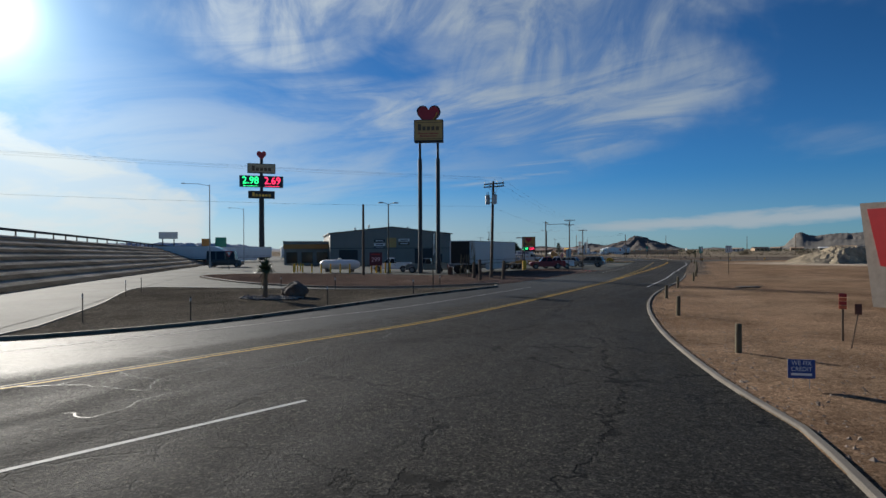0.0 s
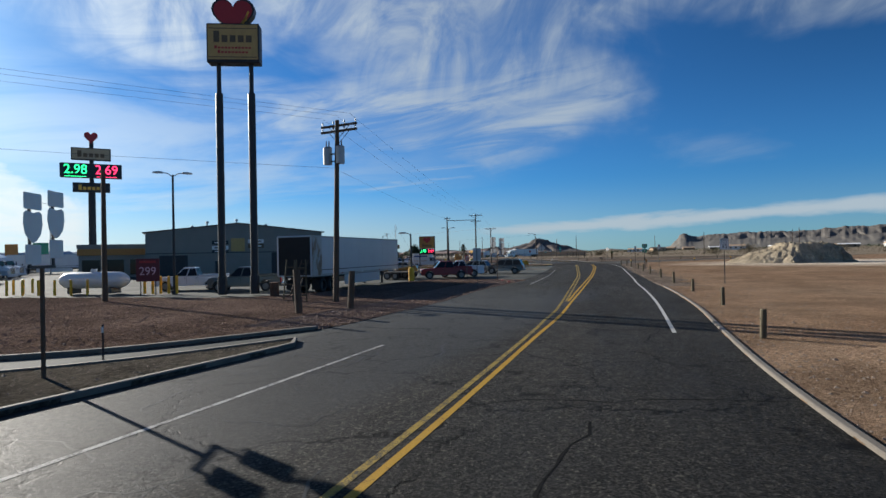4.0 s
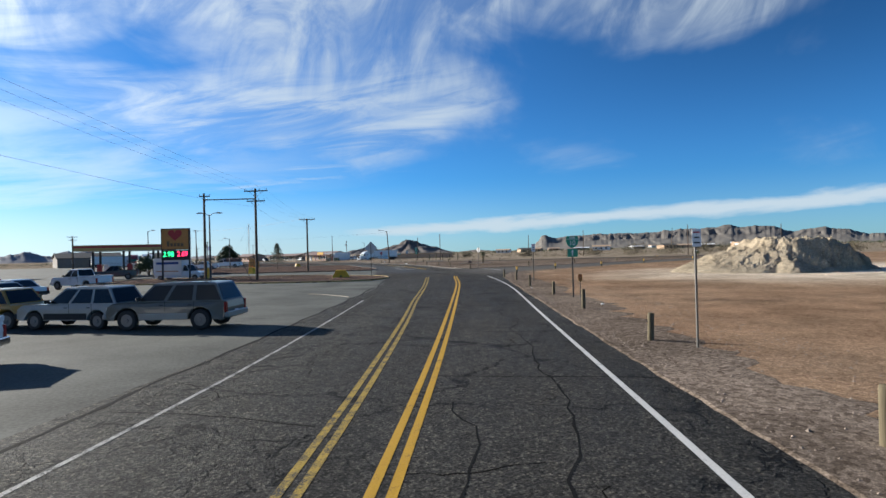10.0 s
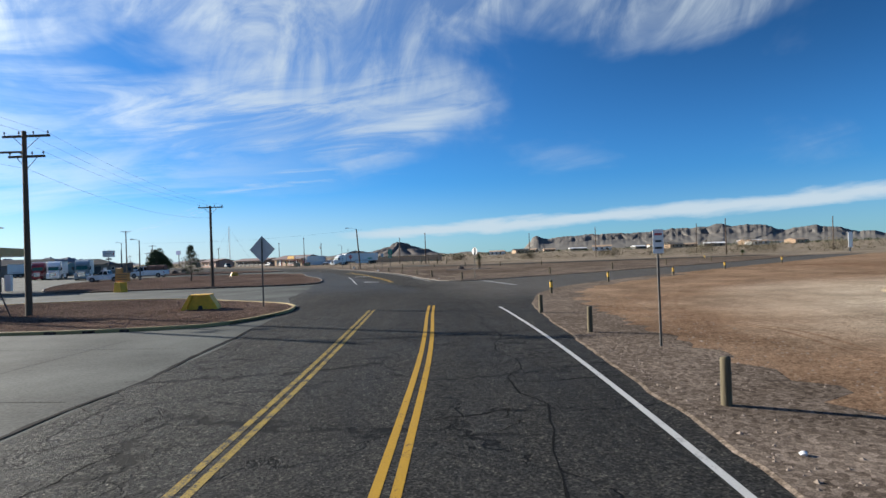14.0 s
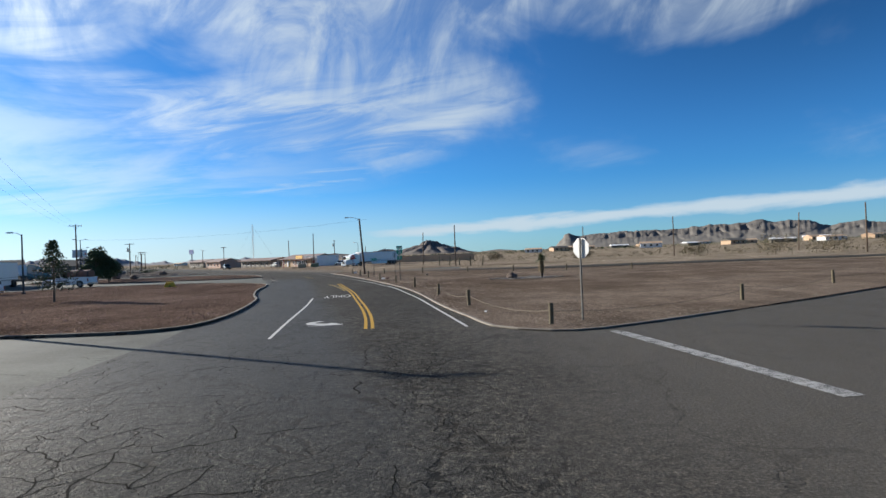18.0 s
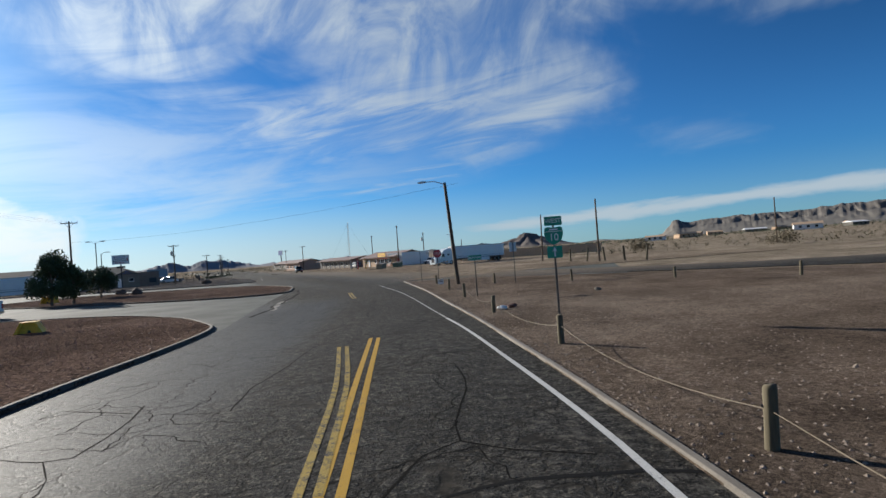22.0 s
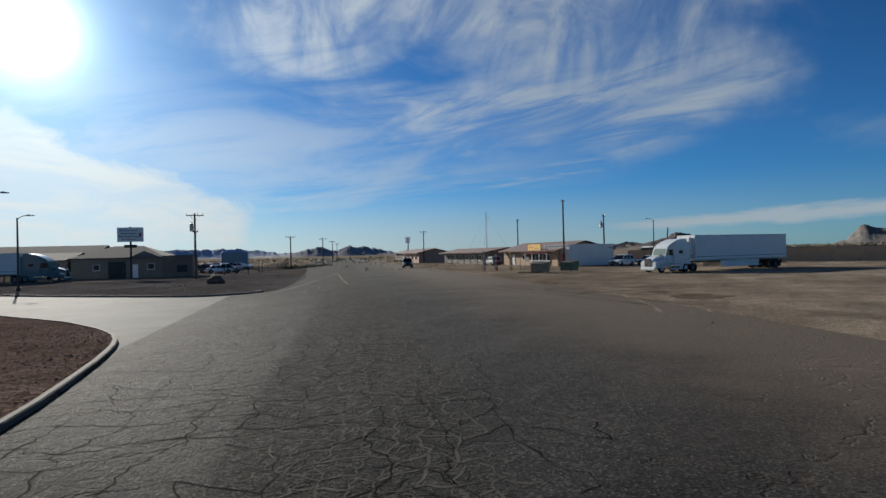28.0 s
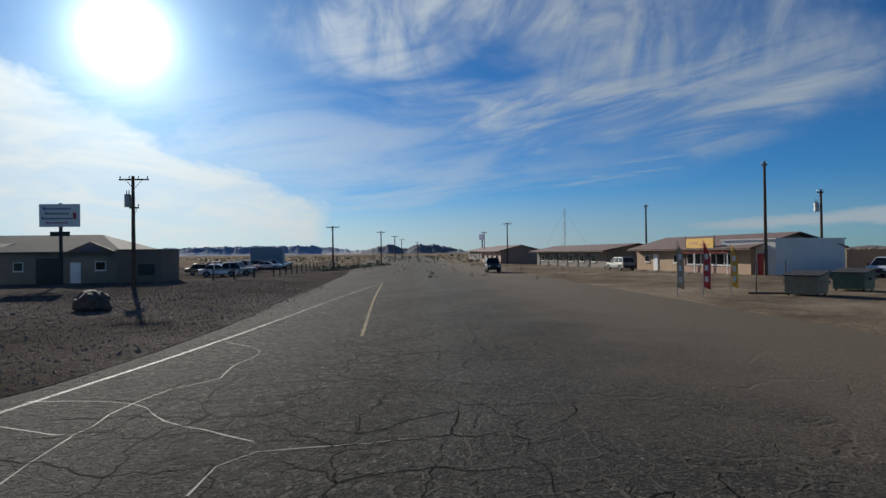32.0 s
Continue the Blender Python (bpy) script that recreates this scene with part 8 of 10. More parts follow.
b = bmesh.new()
tube(b, (0, 0, 1.55), (0, 0, 1.85), 0.22, sides=12)
part("valve_hood", b, WHITE_PAINT, th)


def steel_bollard(x, y, h=1.1, r=0.09, label="yellow painted steel bollard"):
    th = thing("bollard", x, y, 0.05, 0, label, "bollard", "yellow bollards round the tank")
    b = bmesh.new()
    tube(b, (0, 0, 0), (0, 0, h), r, sides=12)
    part("pipe", b, YELLOW_STEEL, th)
    b = bmesh.new()
    tube(b, (0, 0, h), (0, 0, h + r * 0.5), r, r * 0.3, 12)
    part("cap", b, YELLOW_STEEL, th)


for k in range(7):
    steel_bollard(-48.0 + 1.35 * k, 60.4 + 0.12 * k)
for k in range(5):
    steel_bollard(-37.4 + 0.6 * k, 62.2 + 0.1 * k, 1.25, 0.1)
for k in range(3):
    steel_bollard(-48.6 - 0.4 * k, 61.4 + 1.1 * k)
steel_bollard(-22.5, 78.7, 1.15, 0.28, "thick yellow barrel bollard at the lot corner")
steel_bollard(-34.9, 139.6, 1.3, 0.2, "thick yellow bollard beside the van")

# small price board on the bed
th = thing("price_board", -36.2, 61.2, 0.05, 22, "dark red price board with pale digits on two legs", "sign")
for x in (-0.5, 0.5):
    b = bmesh.new()
    box(b, x, 0, 0.6, 0.06, 0.06, 1.2)
    part("leg", b, DARK_STEEL, th)
b = bmesh.new()
box(b, 0, -0.04, 1.75, 1.55, 0.08, 1.6, 0.02)
p = part("board", b, plain("board_red", (0.12, 0.012, 0.02), 0.5), th)
words("price_digits", "299", 0.8, plain("digit_pink", (0.75, 0.45, 0.5), 0.5), p, pose(0, -0.085, 1.65, 90, 0, 0), "", 0.95, 1, 0.003)
bars("board_bar", 0, 2.32, 1.1, 0.16, -0.085, p, RED_SIGN)

# bare pole, timber racks, heavy posts
th = thing("wooden_pole", -34.8, 56.1, 0.05, 0, "bare weathered wooden pole without wires", "pole")
wood_pole(th, 8.0, 0.17, 0.12)
for x, y, h, t_ in ((-17.2, 52.8, 1.75, 0.06), (-18.6, 50.4, 1.9, -0.05), (-20.6, 53.9, 1.6, 0.02)):
    th = thing("timber_post", x, y, 0.05, 0, "thick dark wooden post beside the power pole", "post")
    b = bmesh.new()
    tube(b, (0, 0, 0), (t_ * h, 0, h), 0.16, 0.15, 10)
    part("post", b, POLE_WOOD, th)
for x, y, t_ in ((-23.4, 58.0, 10), (-21.6, 56.0, 25)):
    th = thing("timber_rack", x, y, 0.05, t_, "leaning wooden ladder rack beside the trailer", "rack")
    for s in (-0.35, 0.35):
        b = bmesh.new()
        tube(b, (s, 0, 0), (s * 0.85, 0.5, 2.3), 0.05, sides=6)
        part("rail", b, WOOD_POST, th)
    for k in range(4):
        b = bmesh.new()
        z = 0.35 + 0.5 * k
        tube(b, (-0.34, 0.22 * z, z), (0.34, 0.22 * z, z), 0.035, sides=6)
        part("rung", b, WOOD_POST, th)
# sandwich board and post by the red pickup
th = small_sign("parking_sign", -17.9, 81.9, 28, 2.35, 0.36, 0.55, RED_SIGN, "small red sign with white bars on a thin post", 0)
for z, w in ((2.22, 0.22), (2.08, 0.26), (1.94, 0.18)):
    bars("mark", 0, z, w, 0.05, -0.06, th, WHITE_SIGN)

# yield sign and guide signs at the ramp
th = thing("yield_sign", -65.0, 66.6, 0, 30, "yield sign on a post at the ramp", "road sign")
post(th, 2.9)
plate("triangle", [(-0.55, 0.45), (0.55, 0.45), (0, -0.5)], 2.4, th, RED_SIGN)
bm = bmesh.new()
prism(bm, [(-0.32, 2.72), (0.32, 2.72), (0, 2.15)], "y", -0.058, -0.054)
part("white_face", bm, WHITE_SIGN, th)
for x, y, h, w, ph, m, lab in ((-140, 120, 8.5, 5.0, 2.0, BARE_BACK, "large highway sign seen from behind on two posts"), (-150, 150, 7.6, 3.6, 3.6, GREEN_SIGN, "green highway exit sign on two posts"), (-140, 134, 6.8, 2.6, 3.4, ORANGE_PANEL, "cluster of tan highway service signs")):
    th = thing("highway_sign", x, y, 0, 40, lab, "highway sign")
    for s in (-1, 1):
        b = bmesh.new()
        box(b, s * w * 0.3, 0, h / 2, 0.25, 0.25, h)
        part("post", b, DARK_STEEL, th)
    plate("panel", rect_outline(w, ph, 0.1), h - ph / 2, th, None if m is BARE_BACK else m, y=-0.2, thick=0.06)

# ---- vehicles of the lot ----
tractor(-43.5, 120.0, 22, "dark red sleeper tractor parked nose out", RED_PAINT)
trailer(-55.6, 115.1, 22, "plain white trailer behind the red tractor", 13.0, 3.9)


def compact_loader(x, y, turn, label):
    """Small wheeled work machine with an open driver's frame and a bucket."""
    th = thing("compact_loader", x, y, 0, turn, label, "loader")
    b = bmesh.new()
    prism(b, [(-1.2, 0.5), (0.75, 0.5), (0.75, 0.95), (-0.1, 1.0), (-0.25, 1.3), (-1.15, 1.3), (-1.3, 0.95)], "y", -0.5, 0.5)
    bmesh.ops.bevel(b, geom=b.edges[:], offset=0.04, segments=2, affect="EDGES", clamp_overlap=True)
    part("body", b, YELLOW_TRUCK, th)
    for s in (-1, 1):
        for wx in (-0.75, 0.55):
            wheel(th, wx, s * 0.68, 0.40, 0.3)
        b = bmesh.new()
        tube(b, (-0.9, s * 0.55, 1.25), (0.9, s * 0.55, 0.95), 0.07, sides=6)
        tube(b, (0.9, s * 0.55, 0.95), (1.45, s * 0.5, 0.35), 0.07, sides=6)
        part("lift_arm", b, YELLOW_TRUCK, th)
        for px_ in (-0.35, 0.35):
            b = bmesh.new()
            tube(b, (px_, s * 0.42, 0.95), (px_ - 0.05, s * 0.42, 1.95), 0.035, sides=6)
            part("cab_post", b, UNDER, th)
    b = bmesh.new()
    box(b, -0.05, 0, 1.98, 0.95, 1.0, 0.06, 0.01)
    part("canopy", b, UNDER, th)
    b = bmesh.new()
    prism(b, [(1.35, 0.12), (2.05, 0.10), (1.55, 0.32), (1.5, 0.72), (1.38, 0.72)], "y", -0.75, 0.75)
    part("bucket", b, UNDER, th)
    b = bmesh.new()
    box(b, -0.1, 0, 1.12, 0.45, 0.45, 0.12, 0.03)
    box(b, -0.32, 0, 1.38, 0.1, 0.45, 0.45, 0.03)
    part("seat", b, BLACK, th)


compact_loader(-25.6, 86.4, 190, "small yellow wheel loader parked behind the flatbed trailer")
# flatbed equipment trailer before the box trailer
th = thing("utility_trailer", -25.6, 83.3, 0, 172, "small flatbed trailer with wooden deck", "trailer")
b = bmesh.new()
box(b, 0, 0, 0.7, 4.4, 2.0, 0.12, 0.01)
part("deck", b, UNDER, th, "dark grimy deck")
for s in (-1, 1):
    for x in (-0.45, 0.45):
        wheel(th, x, s * 1.12, 0.38, 0.22)
    b = bmesh.new()
    box(b, 0, s * 1.1, 0.86, 1.9, 0.3, 0.05, 0.01)
    part("mudguard", b, DARK_STEEL, th)
b = bmesh.new()
tube(b, (2.2, 0.5, 0.6), (3.6, 0, 0.5), 0.05, sides=6)
tube(b, (2.2, -0.5, 0.6), (3.6, 0, 0.5), 0.05, sides=6)
part("drawbar", b, DARK_STEEL, th)


def box_van(x, y, turn, label):
    th = car(x, y, turn, label, WHITE_CAR, 7.0, 2.1, 2.3, 1.3, 1.2, 1.3, 0.38, cab=(1.9, 0.9), rake=(0.6, 0.05), windows=1, van=True, category="box van")
    b = bmesh.new()
    box(b, -1.35, 0, 2.0, 4.3, 2.25, 2.6, 0.03)
    body = part("box_body", b, WHITE_PAINT, th)
    for s in (-1, 1):
        for z, h, m in ((2.55, 0.35, BLUE_SIGN), (1.35, 0.12, ORANGE_PANEL)):
            b = bmesh.new()
            box(b, -1.35, s * 1.135, z, 3.4, 0.012, h)
            part("livery_band", b, m, body)
    return th


def tank_truck(x, y, turn, label):
    th = car(x, y, turn, label, WHITE_CAR, 6.8, 2.2, 2.2, 1.3, 1.2, 1.3, 0.45, pickup=True, cab=(1.9, 0.6), rake=(0.45, 0.1), windows=1, category="tank truck")
    b = bmesh.new()
    tube(b, (0.3, 0, 1.75), (-3.3, 0, 1.75), 0.62, sides=20)
    tank = part("tank", b, plain("tank_rust", (0.19, 0.085, 0.055), 0.7, vary=0.35, scale=1.2, relief=0.1), th, "faded red-brown tank")
    for u in (0.1, -1.5, -3.1):
        b = bmesh.new()
        tube(b, (u - 0.05, 0, 1.75), (u + 0.05, 0, 1.75), 0.645, sides=20)
        part("tank_band", b, UNDER, tank)
    b = bmesh.new()
    tube(b, (-1.5, 0, 2.3), (-1.5, 0, 2.5), 0.22, sides=12)
    part("hatch", b, UNDER, tank)


tank_truck(-64.6, 217.2, 178, "small truck with a faded red-brown tank")
th = thing("leaning_stake", -28.2, 135.4, 0.08, 0, "thin dark steel stake leaning over the gravel", "stake")
b = bmesh.new()
tube(b, (0, 0, 0), (-1.15, 0.5, 1.75), 0.035, sides=6)
part("stake", b, DARK_STEEL, th)
box_van(-39.6, 142.9, -8, "white rental box van with a blue band").scale = (0.87, 0.87, 0.80)
car(-40.5, 126, 165, "white pickup parked in the far lot", WHITE_CAR, 5.4, 1.95, 1.85, 1.12, 1.1, 1.3, 0.38, pickup=True, cab=(1.1, -0.6), rake=(0.6, 0.2), windows=2, category="pickup truck")
car(-35.7, 97.5, 172, "white coupe parked behind the trailer", WHITE_CAR, 4.6, 1.85, 1.4, 0.9, 0.86, 1.3, 0.34, cab=(0.6, -1.7), rake=(0.8, 0.7), windows=1)
car(-33, 107, 170, "silver sedan parked behind the trailer", SILVER, 4.6, 1.8, 1.45, 0.9, 0.88, 1.2, 0.33, cab=(0.8, -1.6), rake=(0.75, 0.6), windows=2)
car(-36, 112, 168, "white sedan parked behind the trailer", WHITE_CAR, 4.6, 1.8, 1.45, 0.9, 0.88, 1.2, 0.33, cab=(0.8, -1.6), rake=(0.75, 0.6), windows=2)
car(-52, 150, 200, "dark pickup near the fuel pumps", DARK_CAR, 5.4, 1.95, 1.85, 1.12, 1.1, 1.3, 0.38, pickup=True, cab=(1.1, -0.6), rake=(0.6, 0.2), windows=2, category="pickup truck")
car(-62, 199, 190, "white pickup crossing the lot", WHITE_CAR, 5.4, 1.95, 1.85, 1.12, 1.1, 1.3, 0.38, pickup=True, cab=(1.1, -0.6), rake=(0.6, 0.2), windows=2, category="pickup truck")
car(-24.5, 96.9, 175, "yellow and brown old car with a load", YELLOW_TRUCK, 4.8, 1.85, 1.55, 0.95, 0.92, 1.2, 0.34, cab=(0.7, -1.5), rake=(0.6, 0.4), windows=2)
car(-37.5, 67.5, 205, "white pickup parked by the store", WHITE_CAR, 5.4, 1.95, 1.85, 1.12, 1.1, 1.3, 0.38, pickup=True, cab=(1.1, -0.6), rake=(0.6, 0.2), windows=2, category="pickup truck")
car(-31.5, 66.0, 200, "grey pickup parked by the store", GREY_GREEN, 5.4, 1.95, 1.85, 1.12, 1.1, 1.3, 0.38, pickup=True, cab=(1.1, -0.6), rake=(0.6, 0.2), windows=2, category="pickup truck")
# rows of parked rigs far in the lot
for k, (x, y, t_, m, lab) in enumerate(((-92, 96, 20, WHITE_CAR, "white sleeper tractor in the far row"), (-100, 104, 20, WHITE_CAR, "white sleeper tractor in the far row"), (-112, 150, -50, WHITE_CAR, "white sleeper tractor in the far row"),
                                    (-104, 176, -50, DARK_CAR, "black sleeper tractor in the far row"), (-90, 226, -60, WHITE_CAR, "white sleeper tractor in the far row"), (-96, 229.5, -60, RED_PAINT, "red sleeper tractor in the far row"), (-76, 214, -60, SILVER, "silver sleeper tractor in the far row"))):
    tractor(x, y, t_, lab, m)
    c, s = math.cos(radians(t_)), math.sin(radians(t_))
    trailer(x - 12.6 * c, y - 12.6 * s, t_, "white box trailer in the far row", 14.6, 4.0, WHITE_PAINT, group="far trailers")
for k, (x, y, t_) in enumerate(((-125, 78, 35), (-138, 92, 35), (-60, 118, 38), (-113, 121, 47), (-99, 131, 47))):
    trailer(x, y, t_, "white box trailer in the far row", 14.6, 4.0, WHITE_PAINT, group="far trailers")
car(-79, 80, 30, "dark box-shaped truck rolling on the ramp", DARK_CAR, 6.2, 2.3, 2.9, 1.3, 1.25, 1.1, 0.42, cab=(2.0, -3.0), rake=(0.2, 0.02), windows=3, van=True, category="truck")

# power lines
for dx, z in ((-1.1, 10.15), (0.0, 10.2), (1.1, 10.15)):
    cable("power_line", [(-70 + dx, -10, 10.5), (-19.6 + dx * 0.9 + 0.2, 56.3 - dx * 0.3, z), (-28.0 + dx, 136.6, 9.95), (-30.1 + dx, 164.9, 8.5), (-88.2 + dx, 250.5, 11.0)], 0.006, WIRE, "thin sagging power line", "cable", 0.6)
cable("power_line", [(-70, -10, 8.0), (-19.5, 56.2, 7.3), (-28.0, 136.5, 8.0), (-30.1, 164.8, 7.2)], 0.007, WIRE, "thin sagging telephone line", "cable", 0.8)

cable("power_line", [(-24.6, 227.5, 8.35), (-88.2, 250.5, 8.2)], 0.009, WIRE, "thin service wire from the lamp pole across the road", "cable", 0.9)

# ---- north end: semi truck, strip mall, repair shop ----
STUCCO = plain("tan_stucco", (0.42, 0.29, 0.19), 0.9, vary=0.15, scale=1.2, fine=30, relief=0.25)
PINK_STUCCO = plain("pink_stucco", (0.40, 0.26, 0.20), 0.9, vary=0.15, scale=1.2, fine=30, relief=0.25)
BROWN_ROOF = plain("brown_roof", (0.16, 0.10, 0.085), 0.75, vary=0.3, scale=1.5, relief=0.2)
BLOCK_WALL = plain("block_wall", (0.205, 0.178, 0.152), 0.9, vary=0.2, scale=1.0, relief=0.25)
SHED_WALL = plain("shed_wall", (0.19, 0.145, 0.118), 0.9, vary=0.2, scale=1.0, relief=0.2)
TIN_ROOF = plain("tin_roof", (0.120, 0.113, 0.101), 0.9, 0.0, spec=0.15, vary=0.2, scale=0.8, relief=0.05)
WHITE_WALL = plain("white_wall", (0.68, 0.68, 0.67), 0.8, vary=0.1, scale=0.6, relief=0.1)
WHITE_RIG = paint("white_rig_paint", (0.70, 0.74, 0.74))

tractor(-47.0, 302.0, 231, "white sleeper tractor with chrome tanks, parked", WHITE_RIG, 0.92)
trailer(-38.9, 312.0, 231, "white box trailer coupled to the white tractor", 14.6, 3.95, WHITE_PAINT, gear=False, reefer=True)


def hall(name, x, y, turn, W, D, eave, ridge, wall, roof, label, over=0.6, windows=(), doors=(), category="building", hip=0.0):
    """A long low building with a pitched roof; the origin is its left front corner, x along the front, y into it."""
    th = thing(name, x, y, 0, turn, label, category)
    for nm, cx_, cy_, sx, sy in (("front_wall", W / 2, 0.1, W, 0.2), ("back_wall", W / 2, D - 0.1, W, 0.2)):
        b = bmesh.new()
        box(b, cx_, cy_, eave / 2, sx, sy, eave)
        part(nm, b, wall, th)
    for xx in (0.1, W - 0.1):
        b = bmesh.new()
        prism(b, [(0.2, 0), (D - 0.2, 0), (D - 0.2, eave), (D / 2, ridge if not hip else eave), (0.2, eave)], "x", xx - 0.1, xx + 0.1)
        part("end_wall", b, wall, th)
    b = bmesh.new()
    v = [(-over, -over, eave), (W + over, -over, eave), (W + over, D + over, eave), (-over, D + over, eave), (hip, D / 2, ridge), (W - hip, D / 2, ridge)]
    if not hip:
        v[4], v[5] = (-over, D / 2, ridge), (W + over, D / 2, ridge)
    lo = [b.verts.new(p) for p in v]
    hi = [b.verts.new((p[0], p[1], p[2] + 0.12)) for p in v]
    for q in (lo, hi):
        b.faces.new((q[0], q[1], q[5], q[4]))
        b.faces.new((q[2], q[3], q[4], q[5]))
        if hip:
            b.faces.new((q[1], q[2], q[5]))
            b.faces.new((q[3], q[0], q[4]))
    edge = [0, 1, 2, 3] if hip else [0, 1, 5, 2, 3, 4]
    for i in range(len(edge)):
        a, c = edge[i], edge[(i + 1) % len(edge)]
        b.faces.new((lo[a], lo[c], hi[c], hi[a]))
    bmesh.ops.recalc_face_normals(b, faces=b.faces)
    r_ = part("roof", b, roof, th)
    b = bmesh.new()
    box(b, W / 2, -over + 0.03, eave + 0.04, W + 2 * over, 0.06, 0.2)
    part("fascia", b, roof, r_)
    for wx, wz, ww, wh in windows:
        b = bmesh.new()
        box(b, wx, -0.02, wz, ww, 0.08, wh)
        f = part("window_frame", b, WHITE_PAINT, th)
        b = bmesh.new()
        box(b, wx, -0.065, wz, ww - 0.14, 0.02, wh - 0.14)
        part("pane", b, GLASS, f)
        b = bmesh.new()
        box(b, wx, -0.08, wz - wh / 2 - 0.04, ww + 0.1, 0.1, 0.06)
        part("sill", b, WHITE_PAINT, f)
    for dx, dw, dh, m in doors:
        b = bmesh.new()
        box(b, dx, -0.03, dh / 2, dw, 0.1, dh)
        d = part("door", b, m, th)
        b = bmesh.new()
        tube(b, (dx + dw * 0.38, -0.12, 1.0), (dx + dw * 0.38, -0.12, 1.15), 0.02, sides=6)
        part("door_handle", b, CHROME, d)
    return th


shop = hall("restaurant", -80.2, 345.2, -43, 20.5, 10, 2.55, 4.1, STUCCO, BROWN_ROOF, "low tan restaurant with a brown roof and window band", 0.9,
            [(8.6, 1.5, 1.1, 1.0)] + [(11.2 + 1.25 * k, 1.5, 1.15, 1.25) for k in range(6)] + [(2.5, 1.5, 1.0, 0.9)], [(9.8, 0.95, 2.05, BROWN_ROOF), (4.4, 0.95, 2.05, WHITE_PAINT)])
b = bmesh.new()
box(b, 13.6, -0.62, 3.15, 4.6, 0.06, 1.25, 0.01)
ban = part("roof_banner", b, YELLOW_SIGN, shop, "yellow banner on the roof edge")
for k, (x, w) in enumerate(((12.6, 1.5), (14.4, 1.6))):
    bars("banner_bar", x, 3.25 - 0.2 * k, w, 0.3, -0.655, ban, ORANGE_PANEL)
for x in (11.2, 16.0):
    b = bmesh.new()
    tube(b, (x, -0.6, 2.5), (x, -0.6, 4.1), 0.03, sides=6)
    part("banner_post", b, DARK_STEEL, shop)
b = bmesh.new()
box(b, 14.3, -0.5, 2.25, 8.2, 0.9, 0.06)
part("awning", b, RED_SIGN, shop)
for x in (10.4, 13.0, 15.6, 18.2):
    b = bmesh.new()
    box(b, x, -0.8, 1.1, 0.1, 0.1, 2.2)
    part("porch_post", b, WHITE_PAINT, shop)
b = bmesh.new()
box(b, 13.5, -0.06, 0.35, 8.6, 0.1, 0.7)
part("plinth", b, PINK_STUCCO, shop)
for k in range(5):
    th = thing("wheel_stop", -78.2 + 2.2 * k, 338.6 - 2.05 * k, 0.0, -43, "low pale concrete wheel stop", "wheel stop", "wheel stops before the restaurant")
    b = bmesh.new()
    box(b, 0, 0, 0.07, 1.6, 0.18, 0.14, 0.03)
    part("block", b, KERB, th)

white = thing("white_annex", -63.0, 330.4, 0, 55.5, "plain white flat-roofed box building", "building")
b = bmesh.new()
box(b, 4.85, 3.2, 1.72, 9.7, 6.4, 3.45, 0.02)
part("wall", b, WHITE_WALL, white)
b = bmesh.new()
box(b, 4.85, 3.2, 3.5, 9.9, 6.6, 0.12)
part("roof_edge", b, WHITE_PAINT, white)
b = bmesh.new()
box(b, 0.0, 1.5, 1.05, 0.1, 0.95, 2.1)
part("door", b, RED_SIGN, white, "dark red side door")
hall("motel_row", -106, 369.5, -43, 27, 9, 2.5, 3.5, BLOCK_WALL, BROWN_ROOF, "long low motel row with a shaded front", 1.2, [(3 + 4 * k, 1.4, 1.6, 1.1) for k in range(6)], [(1.2 + 4 * k, 0.9, 2.0, DARK_STEEL) for k in range(6)])
hall("low_house", -132, 392, -45, 18, 9, 2.7, 4.0, PINK_STUCCO, BROWN_ROOF, "low reddish shop with a dark roof", 0.8, [(3 + 4 * k, 1.4, 1.6, 1.1) for k in range(4)], [(1.2, 0.9, 2.0, DARK_STEEL)])
hall("low_house", -165, 440, -45, 22, 10, 2.9, 4.2, BLOCK_WALL, BROWN_ROOF, "low dark shop further along the road", 0.8, [(3 + 4 * k, 1.4, 1.6, 1.1) for k in range(4)])


def feather_flag(x, y, turn, h, material, label):
    th = thing("feather_flag", x, y, 0, turn, label, "flag")
    b = bmesh.new()
    tube(b, (0, 0, 0), (0, 0, h), 0.025, 0.012, 6)
    part("pole", b, GALV, th)
    b = bmesh.new()
    n = 10
    rows = []
    for k in range(n + 1):
        z = h * (0.16 + 0.82 * k / n)
        w = 0.34 * (1 if k < 8 else 1 - (k - 7) * 0.25)
        rows.append([b.verts.new((0.02 + w * q / 3, 0.05 * math.sin(q * 1.4 + k * 0.9), z - 0.05 * q)) for q in range(4)])
    for a, c in zip(rows, rows[1:]):
        for q in range(3):
            b.faces.new((a[q], a[q + 1], c[q + 1], c[q]))
    fl = part("flag", b, material, th)
    for k in range(3):
        b = bmesh.new()
        box(b, 0.16, -0.06, h * (0.3 + 0.2 * k), 0.16, 0.01, 0.3)
        part("print_block", b, WHITE_PAINT, fl)


